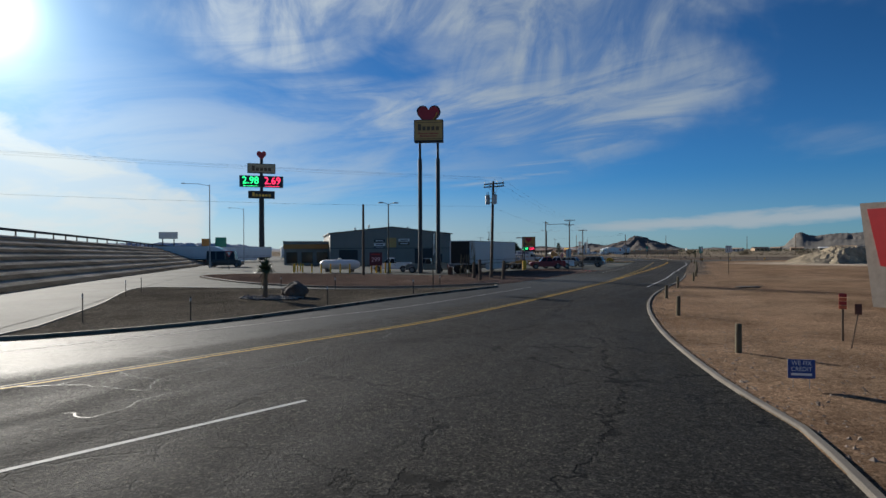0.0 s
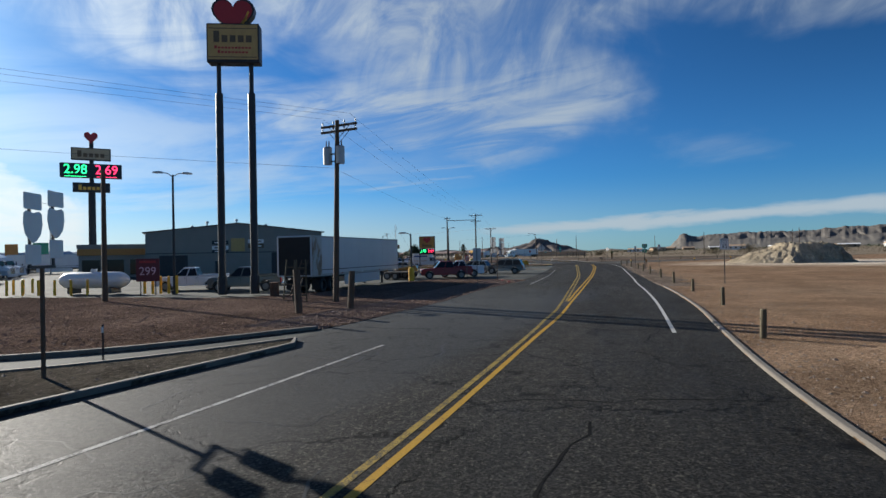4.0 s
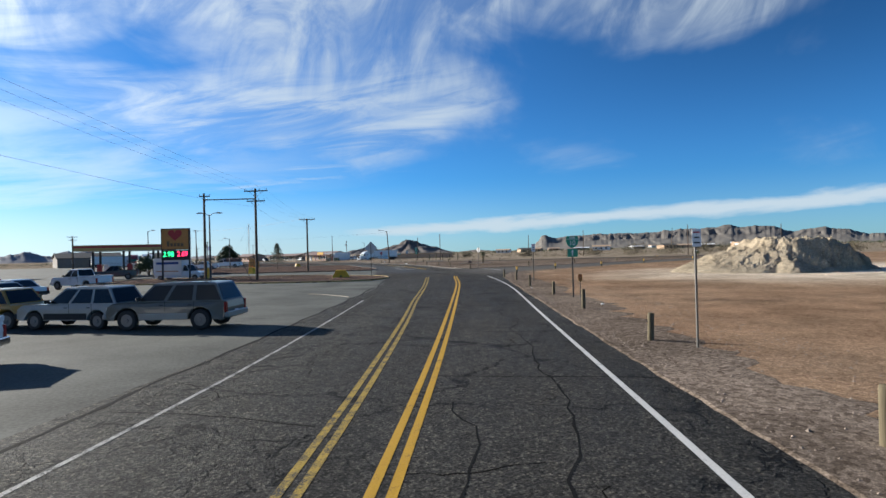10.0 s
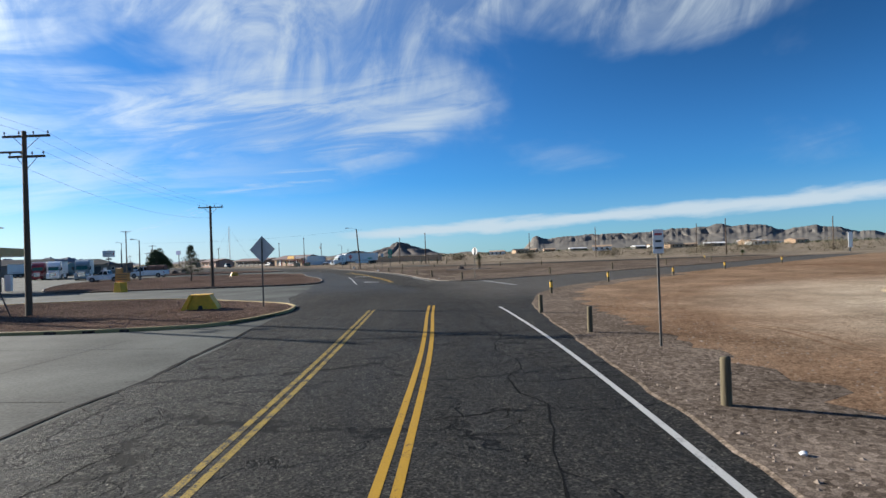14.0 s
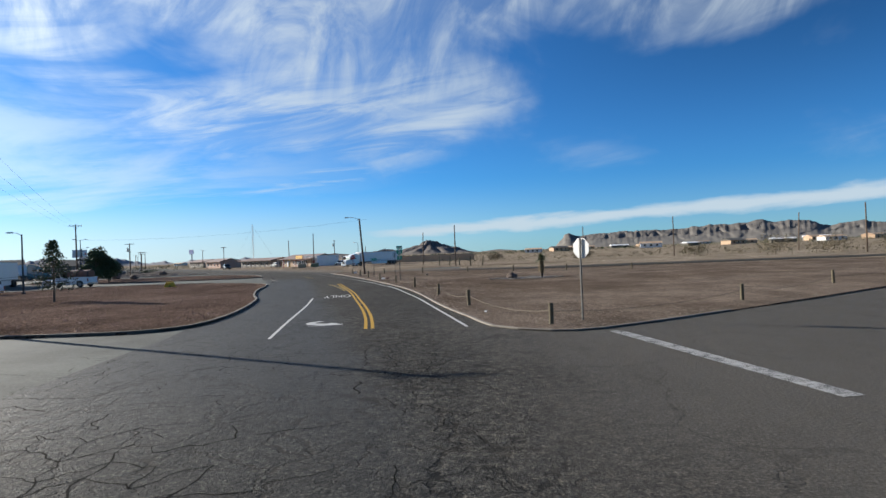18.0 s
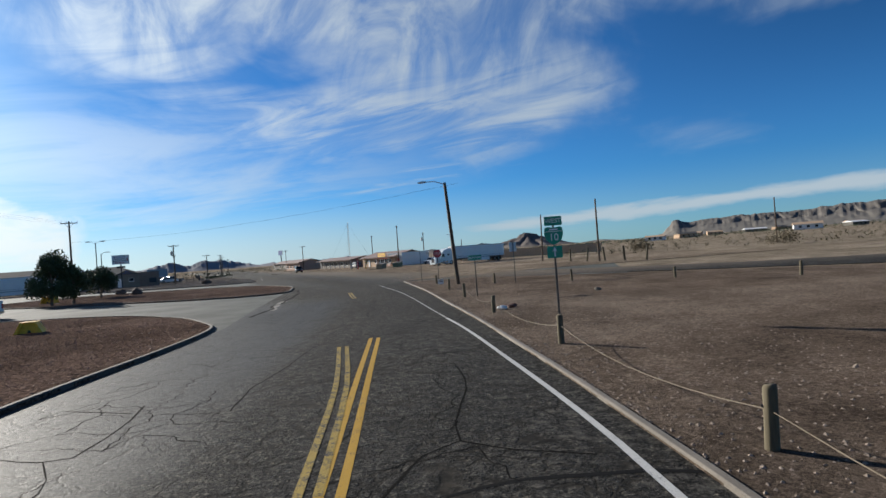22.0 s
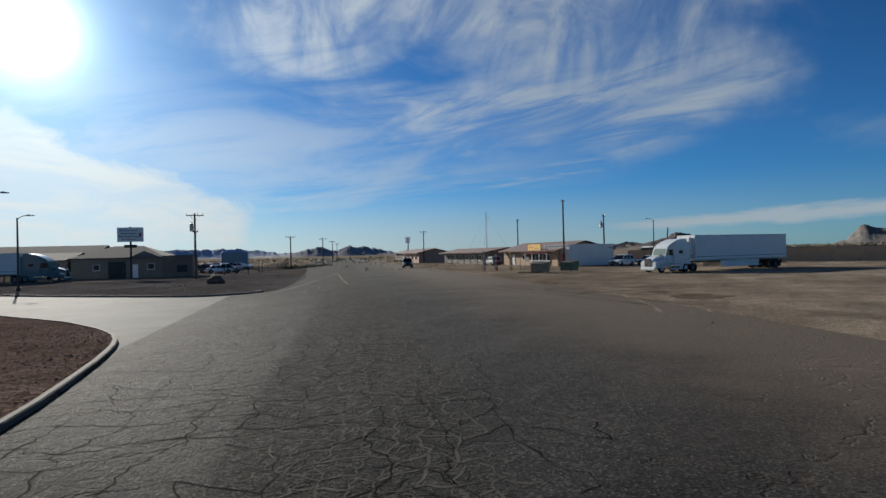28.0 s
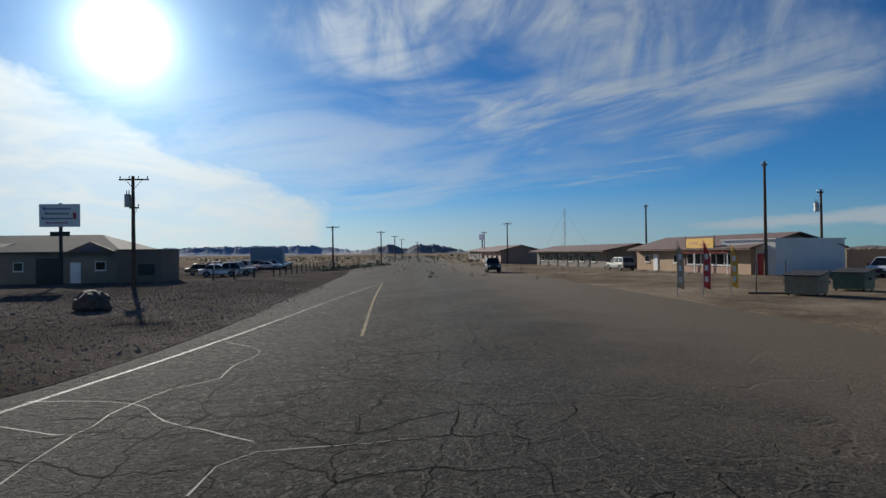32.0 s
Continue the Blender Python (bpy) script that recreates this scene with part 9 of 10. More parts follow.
feather_flag(-65.5, 300.6, 10, 3.1, plain("flag_tan", (0.5, 0.38, 0.25), 0.8), "faded tan feather flag")
feather_flag(-64.3, 301.4, 10, 3.1, RED_SIGN, "red and white feather flag")
feather_flag(-63.2, 303.4, 10, 2.9, YELLOW_SIGN, "yellow feather flag on a thin pole")
th = thing("pipe_rail", -62.0, 304.0, 0, 20, "thin dark pipe rail on the lot", "rail")
for x in (0, 1.5):
    b = bmesh.new()
    tube(b, (x, 0, 0), (x, 0, 1.9), 0.03, sides=6)
    part("rail_post", b, DARK_STEEL, th)
b = bmesh.new()
tube(b, (-0.4, 0, 0.06), (2.4, 0, 0.06), 0.05, sides=6)
part("base_bar", b, DARK_STEEL, th)


def dumpster(x, y, turn, material, label):
    th = thing("dumpster", x, y, 0, turn, label, "dumpster")
    b = bmesh.new()
    prism(b, [(-0.8, 0.12), (0.8, 0.12), (0.95, 1.0), (0.9, 1.25), (-0.85, 1.05)], "y", -0.8, 0.8)
    body = part("body", b, material, th)
    for k in range(4):
        b = bmesh.new()
        box(b, 0.9, -0.7 + 0.47 * k, 0.6, 0.1, 0.06, 0.85)
        part("rib", b, material, body)
    for s in (-1, 1):
        b = bmesh.new()
        prism(b, [(-0.92, 1.06), (0.93, 1.27), (0.93, 1.33), (-0.92, 1.12)], "y", min(0.02 * s, 0.92 * s), max(0.02 * s, 0.92 * s))
        part("lid", b, BLACK, th)
        b = bmesh.new()
        box(b, 0, s * 0.97, 0.75, 0.9, 0.12, 0.12)
        part("lift_pocket", b, material, th)
        for u in (-0.6, 0.6):
            b = bmesh.new()
            tube(b, (u, s * 0.7 - 0.04, 0.08), (u, s * 0.7 + 0.04, 0.08), 0.08, sides=10)
            part("caster", b, BLACK, th)


dumpster(-59.6, 304.2, 75, plain("bin_tan", (0.22, 0.21, 0.15), 0.7, vary=0.3), "dented tan metal dumpster with a lid")
dumpster(-57.4, 309.2, 70, plain("bin_green", (0.06, 0.11, 0.08), 0.6, vary=0.3), "dark green metal dumpster with a lid")
car(-81.6, 342.6, 135, "silver minivan parked before the motel", SILVER, 4.9, 1.9, 1.72, 1.0, 0.95, 1.0, 0.34, cab=(1.3, -2.25), rake=(0.9, 0.3), windows=3, category="minivan")
car(-54.6, 329.6, 250, "white minivan parked behind the annex", WHITE_CAR, 4.9, 1.9, 1.72, 1.0, 0.95, 1.0, 0.34, cab=(1.3, -2.25), rake=(0.9, 0.3), windows=3, category="minivan")
car(-51.6, 335.8, 250, "white sedan parked behind the annex", WHITE_CAR, 4.6, 1.8, 1.45, 0.9, 0.88, 1.2, 0.33, cab=(0.8, -1.6), rake=(0.75, 0.6), windows=2)
car(-94.5, 331.5, 305, "dark boxy jeep on the road", DARK_CAR, 4.2, 1.8, 1.85, 1.1, 1.05, 1.0, 0.38, cab=(0.7, -1.95), rake=(0.25, 0.1), windows=3, category="suv")
utility_pole(-63.8, 330.0, 10.9, 10, "tall wooden pole with a flood lamp beside the restaurant", ((0.3, 0.5),))
utility_pole(-59.5, 340.5, 8.8, 20, "wooden power pole with a transformer behind the annex", ((0.3, 0.6),), cans=1)
utility_pole(-83.7, 363.1, 10.0, 10, "tall wooden pole behind the motel row", ((0.3, 0.6),))
utility_pole(-102.4, 290.1, 8.7, 38, "wooden power pole before the repair shop", ((0.25, 2.2), (2.4, 0.7)), cans=1)
utility_pole(-128.3, 337.0, 7.3, 38, "wooden power pole by the car lot", ((0.2, 2.2),))
for k, (x, y, h) in enumerate(((-150, 375, 8), (-170, 405, 8), (-195, 440, 8), (-225, 490, 8), (-88.2, 250.5, 11.3), (-120, 240, 9), (-105, 218, 9), (-118, 380, 9), (-150, 425, 9))):
    utility_pole(x, y, h, 36, "distant wooden power pole along the road", ((0.25, 2.2),))
for x, y, h, turn in ((-51.4, 342, 7.5, 200), (-97.5, 264.4, 8.8, 35), (-99.5, 267.5, 7.0, 35)):
    street_light(x, y, h, turn, "dark lot lamp on a thin pole", 0.9, heads=2 if h == 8.8 else 1)
for x, y, h, ln in ((-50.0, 346, 6.2, 0.5), (36, 275, 9, 0), (-13, 262, 8.5, 0), (-22, 282, 8, 0.2), (72, 292, 9.5, 0.4), (20, 300, 8.5, 0), (62, 250, 9, 0), (96, 262, 9, 0)):
    th = thing("wooden_pole", x, y, 0, 0, "bare leaning wooden pole on the plain", "pole")
    wood_pole(th, h, 0.15, 0.1, (ln, 0))
for k in range(5):
    th = thing("timber_post", -17 + 2.4 * k, 270 - 3.2 * k, 0, 0, "leaning weathered timber post at the lot edge", "post", "old timber posts")
    b = bmesh.new()
    tube(b, (0, 0, 0), (0.25 * math.sin(k * 2), 0, 1.9), 0.14, 0.12, 8)
    part("post", b, WOOD_POST, th)

# billboard and repair shop
th = thing("billboard", -117.5, 291.3, 0.0, 40, "white shop billboard on one steel post with a small panel", "sign")
b = bmesh.new()
box(b, 0, 0, 3.8, 0.22, 0.22, 7.6)
part("post", b, DARK_STEEL, th)
b = bmesh.new()
box(b, 0, -0.15, 6.45, 3.5, 0.2, 2.1, 0.02)
p = part("panel", b, WHITE_SIGN, th)
for k, (z, w, m) in enumerate(((7.1, 2.5, BLUE_SIGN), (6.65, 2.1, DARK_STEEL), (6.2, 2.7, DARK_STEEL), (5.8, 1.9, RED_SIGN))):
    logo_bars(p, -0.2, z, w, 0.22, -0.26, m, 11 - k % 2)
bars("panel_mark", 1.35, 6.4, 0.3, 0.6, -0.26, p, RED_SIGN)
b = bmesh.new()
box(b, 0, -0.15, 4.75, 1.7, 0.14, 0.42, 0.02)
part("lower_panel", b, DARK_STEEL, th)

rep = hall("repair_shop", -126.7, 288.0, 42, 12.6, 13, 3.0, 4.9, BLOCK_WALL, TIN_ROOF, "low repair shop with a pale hipped tin roof", 0.4,
           [(3.4, 1.7, 0.9, 0.9), (10.9, 1.7, 1.0, 0.9)], [(8.6, 0.95, 2.05, WHITE_PAINT), (6.2, 2.4, 2.5, DARK_STEEL)], hip=4.2)
b = bmesh.new()
prism(b, [(7.6, 3.0), (12.6, 3.0), (10.1, 4.1)], "y", -0.35, 0.2)
g = part("gable", b, TIN_ROOF, rep)
words("wall_word", "REPAIR", 0.48, BLUE_SIGN, g, pose(10.1, -0.362, 3.3, 90, 0, 0), "", 1.15, 1, 0.004)
logo_bars(g, 10.1, 3.72, 0.9, 0.22, -0.362, BLUE_SIGN, 3)
b = bmesh.new()
box(b, 14.7, 2.2, 1.6, 4.2, 5.6, 3.2)
shed = part("side_shed", b, SHED_WALL, rep, "flat-roofed brown side shed")
b = bmesh.new()
box(b, 14.7, 2.2, 3.24, 4.4, 5.8, 0.1)
part("roof_edge", b, TIN_ROOF, shed)
b = bmesh.new()
box(b, 15.4, -0.62, 1.25, 1.5, 0.06, 1.1)
part("shutter", b, DARK_STEEL, shed)
hall("repair_wing", -135.2, 280.6, 42, 10.8, 11, 2.8, 4.0, BLOCK_WALL, TIN_ROOF, "low wing of the repair shop under a tin roof", 0.4, [(2.2, 1.7, 0.9, 0.9), (8.4, 1.7, 0.9, 0.9)], [(5.2, 3.0, 2.5, DARK_STEEL)])
hall("repair_annex", -158, 286.0, 42, 22, 14, 3.6, 5.6, BLOCK_WALL, TIN_ROOF, "second tin-roofed hall behind the repair shop", 0.4, [(5, 2.2, 0.9, 1.4)], [(12, 3.4, 3.0, DARK_STEEL)])
tractor(-119.5, 283.5, 38, "teal sleeper tractor parked beside the verge", TEAL)
c_, s_ = math.cos(radians(38)), math.sin(radians(38))
trailer(-119.5 - 12.6 * c_, 283.5 - 12.6 * s_, 38, "white box trailer behind the teal tractor", 14.6, 4.0, WHITE_PAINT)
rnd_ = random.Random(5)
for k in range(22):
    x, y = -119 - 2.1 * k + rnd_.uniform(-5, 1), 308 + 2.2 * k + rnd_.uniform(-2, 3)
    car(x, y, rnd_.uniform(20, 60), "used car parked in the fenced car lot", (WHITE_CAR, SILVER, DARK_CAR, WHITE_CAR, RED_PAINT)[k % 5], 4.6, 1.8, 1.5 + 0.2 * (k % 2), 0.92, 0.9, 1.2, 0.34, cab=(0.8, -1.7), rake=(0.7, 0.5), windows=2, group="cars in the lot")
fence = thing("lot_fence", 0, 0, 0, 0, "low post and rail fence round the car lot", "fence")
line_ = smooth_line([(-111.5, 303), (-113, 312), (-130, 335), (-150, 360)], 3.0)
for p in line_:
    b = bmesh.new()
    box(b, p.x, p.y, 0.6, 0.1, 0.1, 1.2)
    part("fence_post", b, DARK_STEEL, fence)
for z in (0.55, 1.05):
    b = bmesh.new()
    sweep(b, [Vector((p.x, p.y, z)) for p in line_], [(0, 0), (0.05, 0), (0.05, 0.08), (0, 0.08)])
    part("fence_rail", b, DARK_STEEL, fence)
th = thing("storage_box", -150, 341, 0, 42, "pale blue-grey storage container beside the road", "container")
b = bmesh.new()
box(b, 0, 0, 2.0, 6, 3.4, 4.0, 0.03)
part("box", b, plain("container_blue", (0.22, 0.30, 0.36), 0.6), th)
for k in range(12):
    b = bmesh.new()
    box(b, -2.75 + 0.5 * k, -1.72, 2.0, 0.18, 0.05, 3.8)
    part("rib", b, plain("container_rib", (0.2, 0.27, 0.33), 0.6) if k == 0 else bpy.data.materials["container_rib"], th)
th = thing("roadside_sign", -197, 504, 0, -40, "distant service sign on one pole", "sign")
b = bmesh.new()
tube(b, (0, 0, 0), (0, 0, 9.5), 0.3, sides=8)
part("pole", b, DARK_STEEL, th)
plate("panel", rect_outline(6.5, 2.8, 0.1), 9.8, th, BLUE_SIGN, y=-0.4, thick=0.3)
th = thing("roadside_board", 82, 235, 0, 30, "white board on a post across the field", "sign")
b = bmesh.new()
box(b, 0, 0, 1.0, 0.3, 0.3, 2.0)
part("post", b, DARK_STEEL, th)
plate("board", rect_outline(1.7, 3.4, 0.05), 2.6, th, WHITE_SIGN, y=-0.2, thick=0.1)
# guyed lattice mast
th = thing("radio_mast", -284, 817, 0, 0, "tall thin lattice radio mast with guy wires", "mast")
for k in range(3):
    a = k * 2.0944
    b = bmesh.new()
    tube(b, (0.8 * math.cos(a), 0.8 * math.sin(a), 0), (0.8 * math.cos(a), 0.8 * math.sin(a), 46), 0.14, sides=5)
    part("leg", b, GALV, th)
    b = bmesh.new()
    tube(b, (28 * math.cos(a), 28 * math.sin(a), 0), (0, 0, 44), 0.05, sides=4)
    part("guy_wire", b, WIRE, th)
for k in range(23):
    b = bmesh.new()
    a = (k % 3) * 2.0944
    c = a + 2.0944
    tube(b, (0.8 * math.cos(a), 0.8 * math.sin(a), 2 * k), (0.8 * math.cos(c), 0.8 * math.sin(c), 2 * k + 2), 0.08, sides=4)
    part("brace", b, GALV, th)

# tan masonry yard wall behind the annex
wall_ = thing("yard_wall", -57.0, 350.5, 0, -15, "long plain tan masonry yard wall with a capped top", "wall")
for k in range(12):
    b = bmesh.new()
    box(b, 2.0 + 4.0 * k, 0, 1.1, 3.97, 0.25, 2.2, 0.01)
    part("wall_panel", b, STUCCO, wall_)
    b = bmesh.new()
    box(b, 2.0 + 4.0 * k, 0, 2.26, 3.99, 0.34, 0.1, 0.01)
    part("wall_cap", b, KERB, wall_)
for k in range(13):
    b = bmesh.new()
    box(b, 4.0 * k, 0, 1.12, 0.4, 0.4, 2.24, 0.02)
    part("wall_pier", b, STUCCO, wall_)

# ---- trees and shrubs ----
LEAF = plain("tree_leaf", (0.045, 0.065, 0.022), 0.7, vary=0.4, scale=2.0, relief=0)
LEAF_DRY = plain("shrub_leaf", (0.12, 0.095, 0.05), 0.8, vary=0.4, scale=2.0, relief=0)


def foliage(bm, rnd, centre, r, n, size):
    for _ in range(n):
        d = Vector((rnd.gauss(0, 1), rnd.gauss(0, 1), rnd.gauss(0, 0.8)))
        p = centre + d.normalized() * r * rnd.random() ** 0.4
        u = Vector((rnd.gauss(0, 1), rnd.gauss(0, 1), rnd.gauss(0, 1))).normalized()
        w = u.cross(Vector((rnd.gauss(0, 1), rnd.gauss(0, 1), rnd.gauss(0, 1)))).normalized()
        s = size * rnd.uniform(0.6, 1.4)
        a = [bm.verts.new(p + u * s), bm.verts.new(p + w * s * 0.5), bm.verts.new(p - u * s), bm.verts.new(p - w * s * 0.5)]
        bm.faces.new(a)


def tree(x, y, h, r, label, seed, leaves=2600, size=0.13, trunk=0.16, sparse=False, category="tree", mat_=None, z=0.08):
    th = thing("tree" if category == "tree" else "shrub", x, y, z, 0, label, category)
    rnd = random.Random(seed)
    b = bmesh.new()
    tube(b, (0, 0, 0), (0.1, 0.05, h * 0.45), trunk, trunk * 0.7, 8)
    tube(b, (0.1, 0.05, h * 0.45), (0.0, 0.1, h * 0.8), trunk * 0.7, trunk * 0.25, 7)
    tips = []
    for k in range(11):
        a, z0 = k * 2.4, h * (rnd.uniform(0.2, 0.6) if sparse else rnd.uniform(0.08, 0.6))
        e = Vector((math.cos(a) * r * rnd.uniform(0.5, 0.95), math.sin(a) * r * rnd.uniform(0.5, 0.95), z0 + h * rnd.uniform(0.12, 0.38)))
        tube(b, (0.05, 0.03, z0), e, trunk * 0.35, trunk * 0.1, 5)
        tips.append(e)
    part("trunk", b, BARK, th)
    b = bmesh.new()
    tips += [Vector((rnd.uniform(-0.4, 0.4) * r, rnd.uniform(-0.4, 0.4) * r, h * rnd.uniform(0.7, 0.95))) for _ in range(4)]
    for e in tips:
        foliage(b, rnd, e, r * (rnd.uniform(0.3, 0.55) if sparse else rnd.uniform(0.45, 0.7)), leaves // len(tips), size)
    part("crown", b, mat_ or LEAF, th)


tree(-70.6, 231.0, 5.2, 1.9, "dark green broad tree on the gravel island", 1, 6500, 0.15)
tree(-69.6, 232.8, 4.0, 1.2, "dark green tree with drooping branches on the island", 2, 4200, 0.14)
tree(-76.5, 243.5, 3.5, 1.6, "round dark green shrub tree by the driveway", 3, 5000, 0.14)


def conifer(x, y, h, r, label, seed):
    """A small sparse pine: whorls of drooping twigs, wider below."""
    th = thing("pine_tree", x, y, 0.08, 0, label, "tree")
    rnd = random.Random(seed)
    b = bmesh.new()
    tube(b, (0, 0, 0), (0.05, 0, h), 0.09, 0.015, 7)
    c = bmesh.new()
    for k in range(74):
        z0 = h * (0.22 + 0.76 * (k / 74) ** 0.9)
        a = k * 2.39996
        reach = r * (1.08 - z0 / h) * rnd.uniform(0.65, 1.15)
        e = Vector((math.cos(a) * reach, math.sin(a) * reach, z0 + reach * rnd.uniform(-0.12, 0.25)))
        tube(b, (0, 0, z0), e, 0.018, 0.006, 4)
        for q in range(3):
            foliage(c, rnd, Vector((0, 0, z0)).lerp(e, 0.45 + 0.27 * q), 0.16 + 0.1 * reach, 11, 0.085)
    part("trunk", b, BARK, th)
    part("crown", c, LEAF, th)


conifer(-41.4, 184.6, 5.0, 2.1, "thin sparse pine on the gravel island", 4)
tree(-52.0, 158.0, 2.6, 1.6, "dark bush at the lot edge", 5, 2600, 0.14)
for k, (x, y, h, r) in enumerate(((46, 250, 3.2, 3.0), (58, 255, 2.6, 3.4), (66, 248, 3.0, 3.0), (78, 262, 2.4, 3.2), (38, 268, 2.0, 2.4), (92, 256, 2.6, 3.4), (-4, 300, 2.0, 2.0), (18, 290, 1.8, 2.2), (104, 240, 2.2, 3.0))):
    tree(x, y, h, r, "bare brown desert brush beside the side road", 20 + k, 1300, 0.13, 0.06, category="shrub", mat_=LEAF_DRY, z=0)

# ---- the far distance ----
def far_rock(name, c, scree=None):
    """Weathered rock; scree = (colour, height) lays paler debris on the lower slopes."""
    m, nt, b = shader(name)
    n1 = noise_of(nt, 0.006, 6, 0.65)
    n2 = noise_of(nt, 0.035, 6, 0.7)
    dark, light = tuple(v * 0.75 for v in c), tuple(min(1, v * 1.2) for v in c)
    col = mix(nt, 0.5, ramp(nt, n1.outputs[0], [(0.35, dark), (0.65, light)]), ramp(nt, n2.outputs[0], [(0.35, dark), (0.65, light)]))
    if scree:
        tc = nt.nodes.new("ShaderNodeTexCoord")
        sp = nt.nodes.new("ShaderNodeSeparateXYZ")
        nt.links.new(tc.outputs["Object"], sp.inputs[0])
        k = nt.nodes.new("ShaderNodeMath")
        k.operation = "MULTIPLY_ADD"
        nt.links.new(noise_of(nt, 0.012, 6, 0.7).outputs[0], k.inputs[0])
        k.inputs[1].default_value = -scree[1] * 1.3
        nt.links.new(sp.outputs[2], k.inputs[2])
        r = nt.nodes.new("ShaderNodeMapRange")
        nt.links.new(k.outputs[0], r.inputs[0])
        r.inputs[1].default_value, r.inputs[2].default_value = -scree[1] * 0.35, scree[1] * 0.35
        col = mix(nt, r.outputs[0], mix(nt, 0.35, scree[0], col), col)
    nt.links.new(col, b.inputs["Base Color"])
    b.inputs["Roughness"].default_value = 0.95
    b.inputs["Specular IOR Level"].default_value = 0.1
    return m


MESA_ROCK = far_rock("mesa_rock", (0.142, 0.130, 0.118), ((0.185, 0.172, 0.148), 62.0))
HILL_ROCK = far_rock("hill_rock", (0.125, 0.108, 0.100), ((0.19, 0.165, 0.14), 30.0))
# rock colours of the farthest hills lightened and blued to paint distance haze
HAZED_HILL = far_rock("hazed_hill_rock", (0.20, 0.205, 0.225))
HAZE_BLUE_HILL = far_rock("haze_blue_rock", (0.31, 0.37, 0.47))


def range_of_hills(name, crest, dist, depth, material, label, seed, gully=0.3, rows=22, step=0.12, jag=1.0, eye=(-6.0, 98.0, 2.6)):
    """Hills with a given skyline (bearing from +x in degrees, elevation in degrees), seen from the middle of the drive."""
    crest = sorted(crest)
    az = np.arange(crest[0][0], crest[-1][0], step)
    el = np.interp(az, [c[0] for c in crest], [c[1] for c in crest])
    bm = bmesh.new()
    grid = []
    for i, (a, e) in enumerate(zip(az, el)):
        ca, sa = math.cos(radians(a)), math.sin(radians(a))
        top = max(0.5, eye[2] + dist * math.tan(radians(e)) + jag * dist * 0.0022 * noise.noise(Vector((a * 0.8, seed, 0))) + jag * dist * 0.0009 * noise.noise(Vector((a * 3.1, seed, 3))))
        col = []
        for k in range(rows + 1):
            t = k / rows
            rr = dist - depth * (1 - t)
            aa = a + 0.35 * noise.noise(Vector((a * 0.6, t * 1.5, seed + 8)))
            spur = 1.0 - 2.2 * abs(noise.noise(Vector((aa * 0.7 + t * 1.5, 1.2 * t, seed))))
            g = (0.55 if material is MESA_ROCK else 0.9) * spur + 0.75 * noise.noise(Vector((aa * 1.4 - t * 2.4, t * 2.6, seed + 4))) + 0.22 * noise.noise(Vector((aa * 3.5 + t * 2.0, t * 7, seed + 2)))
            swell = min(1.0, 2.2 * t) * min(1.0, 0.25 + 2.2 * (1 - t))
            prof = (0.80 * t ** 1.25 + 0.20 * min(1.0, max(0.0, (t - 0.72) / 0.16))) if material is MESA_ROCK else t ** 1.1
            z = top * prof * (1 + gully * g * swell) - 1.0 * (1 - t)
            col.append(bm.verts.new((eye[0] + ca * (rr + g * depth * (0.15 if material is MESA_ROCK else 0.10) * swell), eye[1] + sa * (rr + g * depth * (0.15 if material is MESA_ROCK else 0.10) * swell), z)))
        col.append(bm.verts.new((eye[0] + ca * (dist + depth), eye[1] + sa * (dist + depth), -2)))
        grid.append(col)
    for a, b in zip(grid, grid[1:]):
        for k in range(rows + 1):
            bm.faces.new((a[k], a[k + 1], b[k + 1], b[k]))
    bmesh.ops.recalc_face_normals(bm, faces=bm.faces)
    return tagged(part(name, bm, material), label, "mountain", kind="structure")


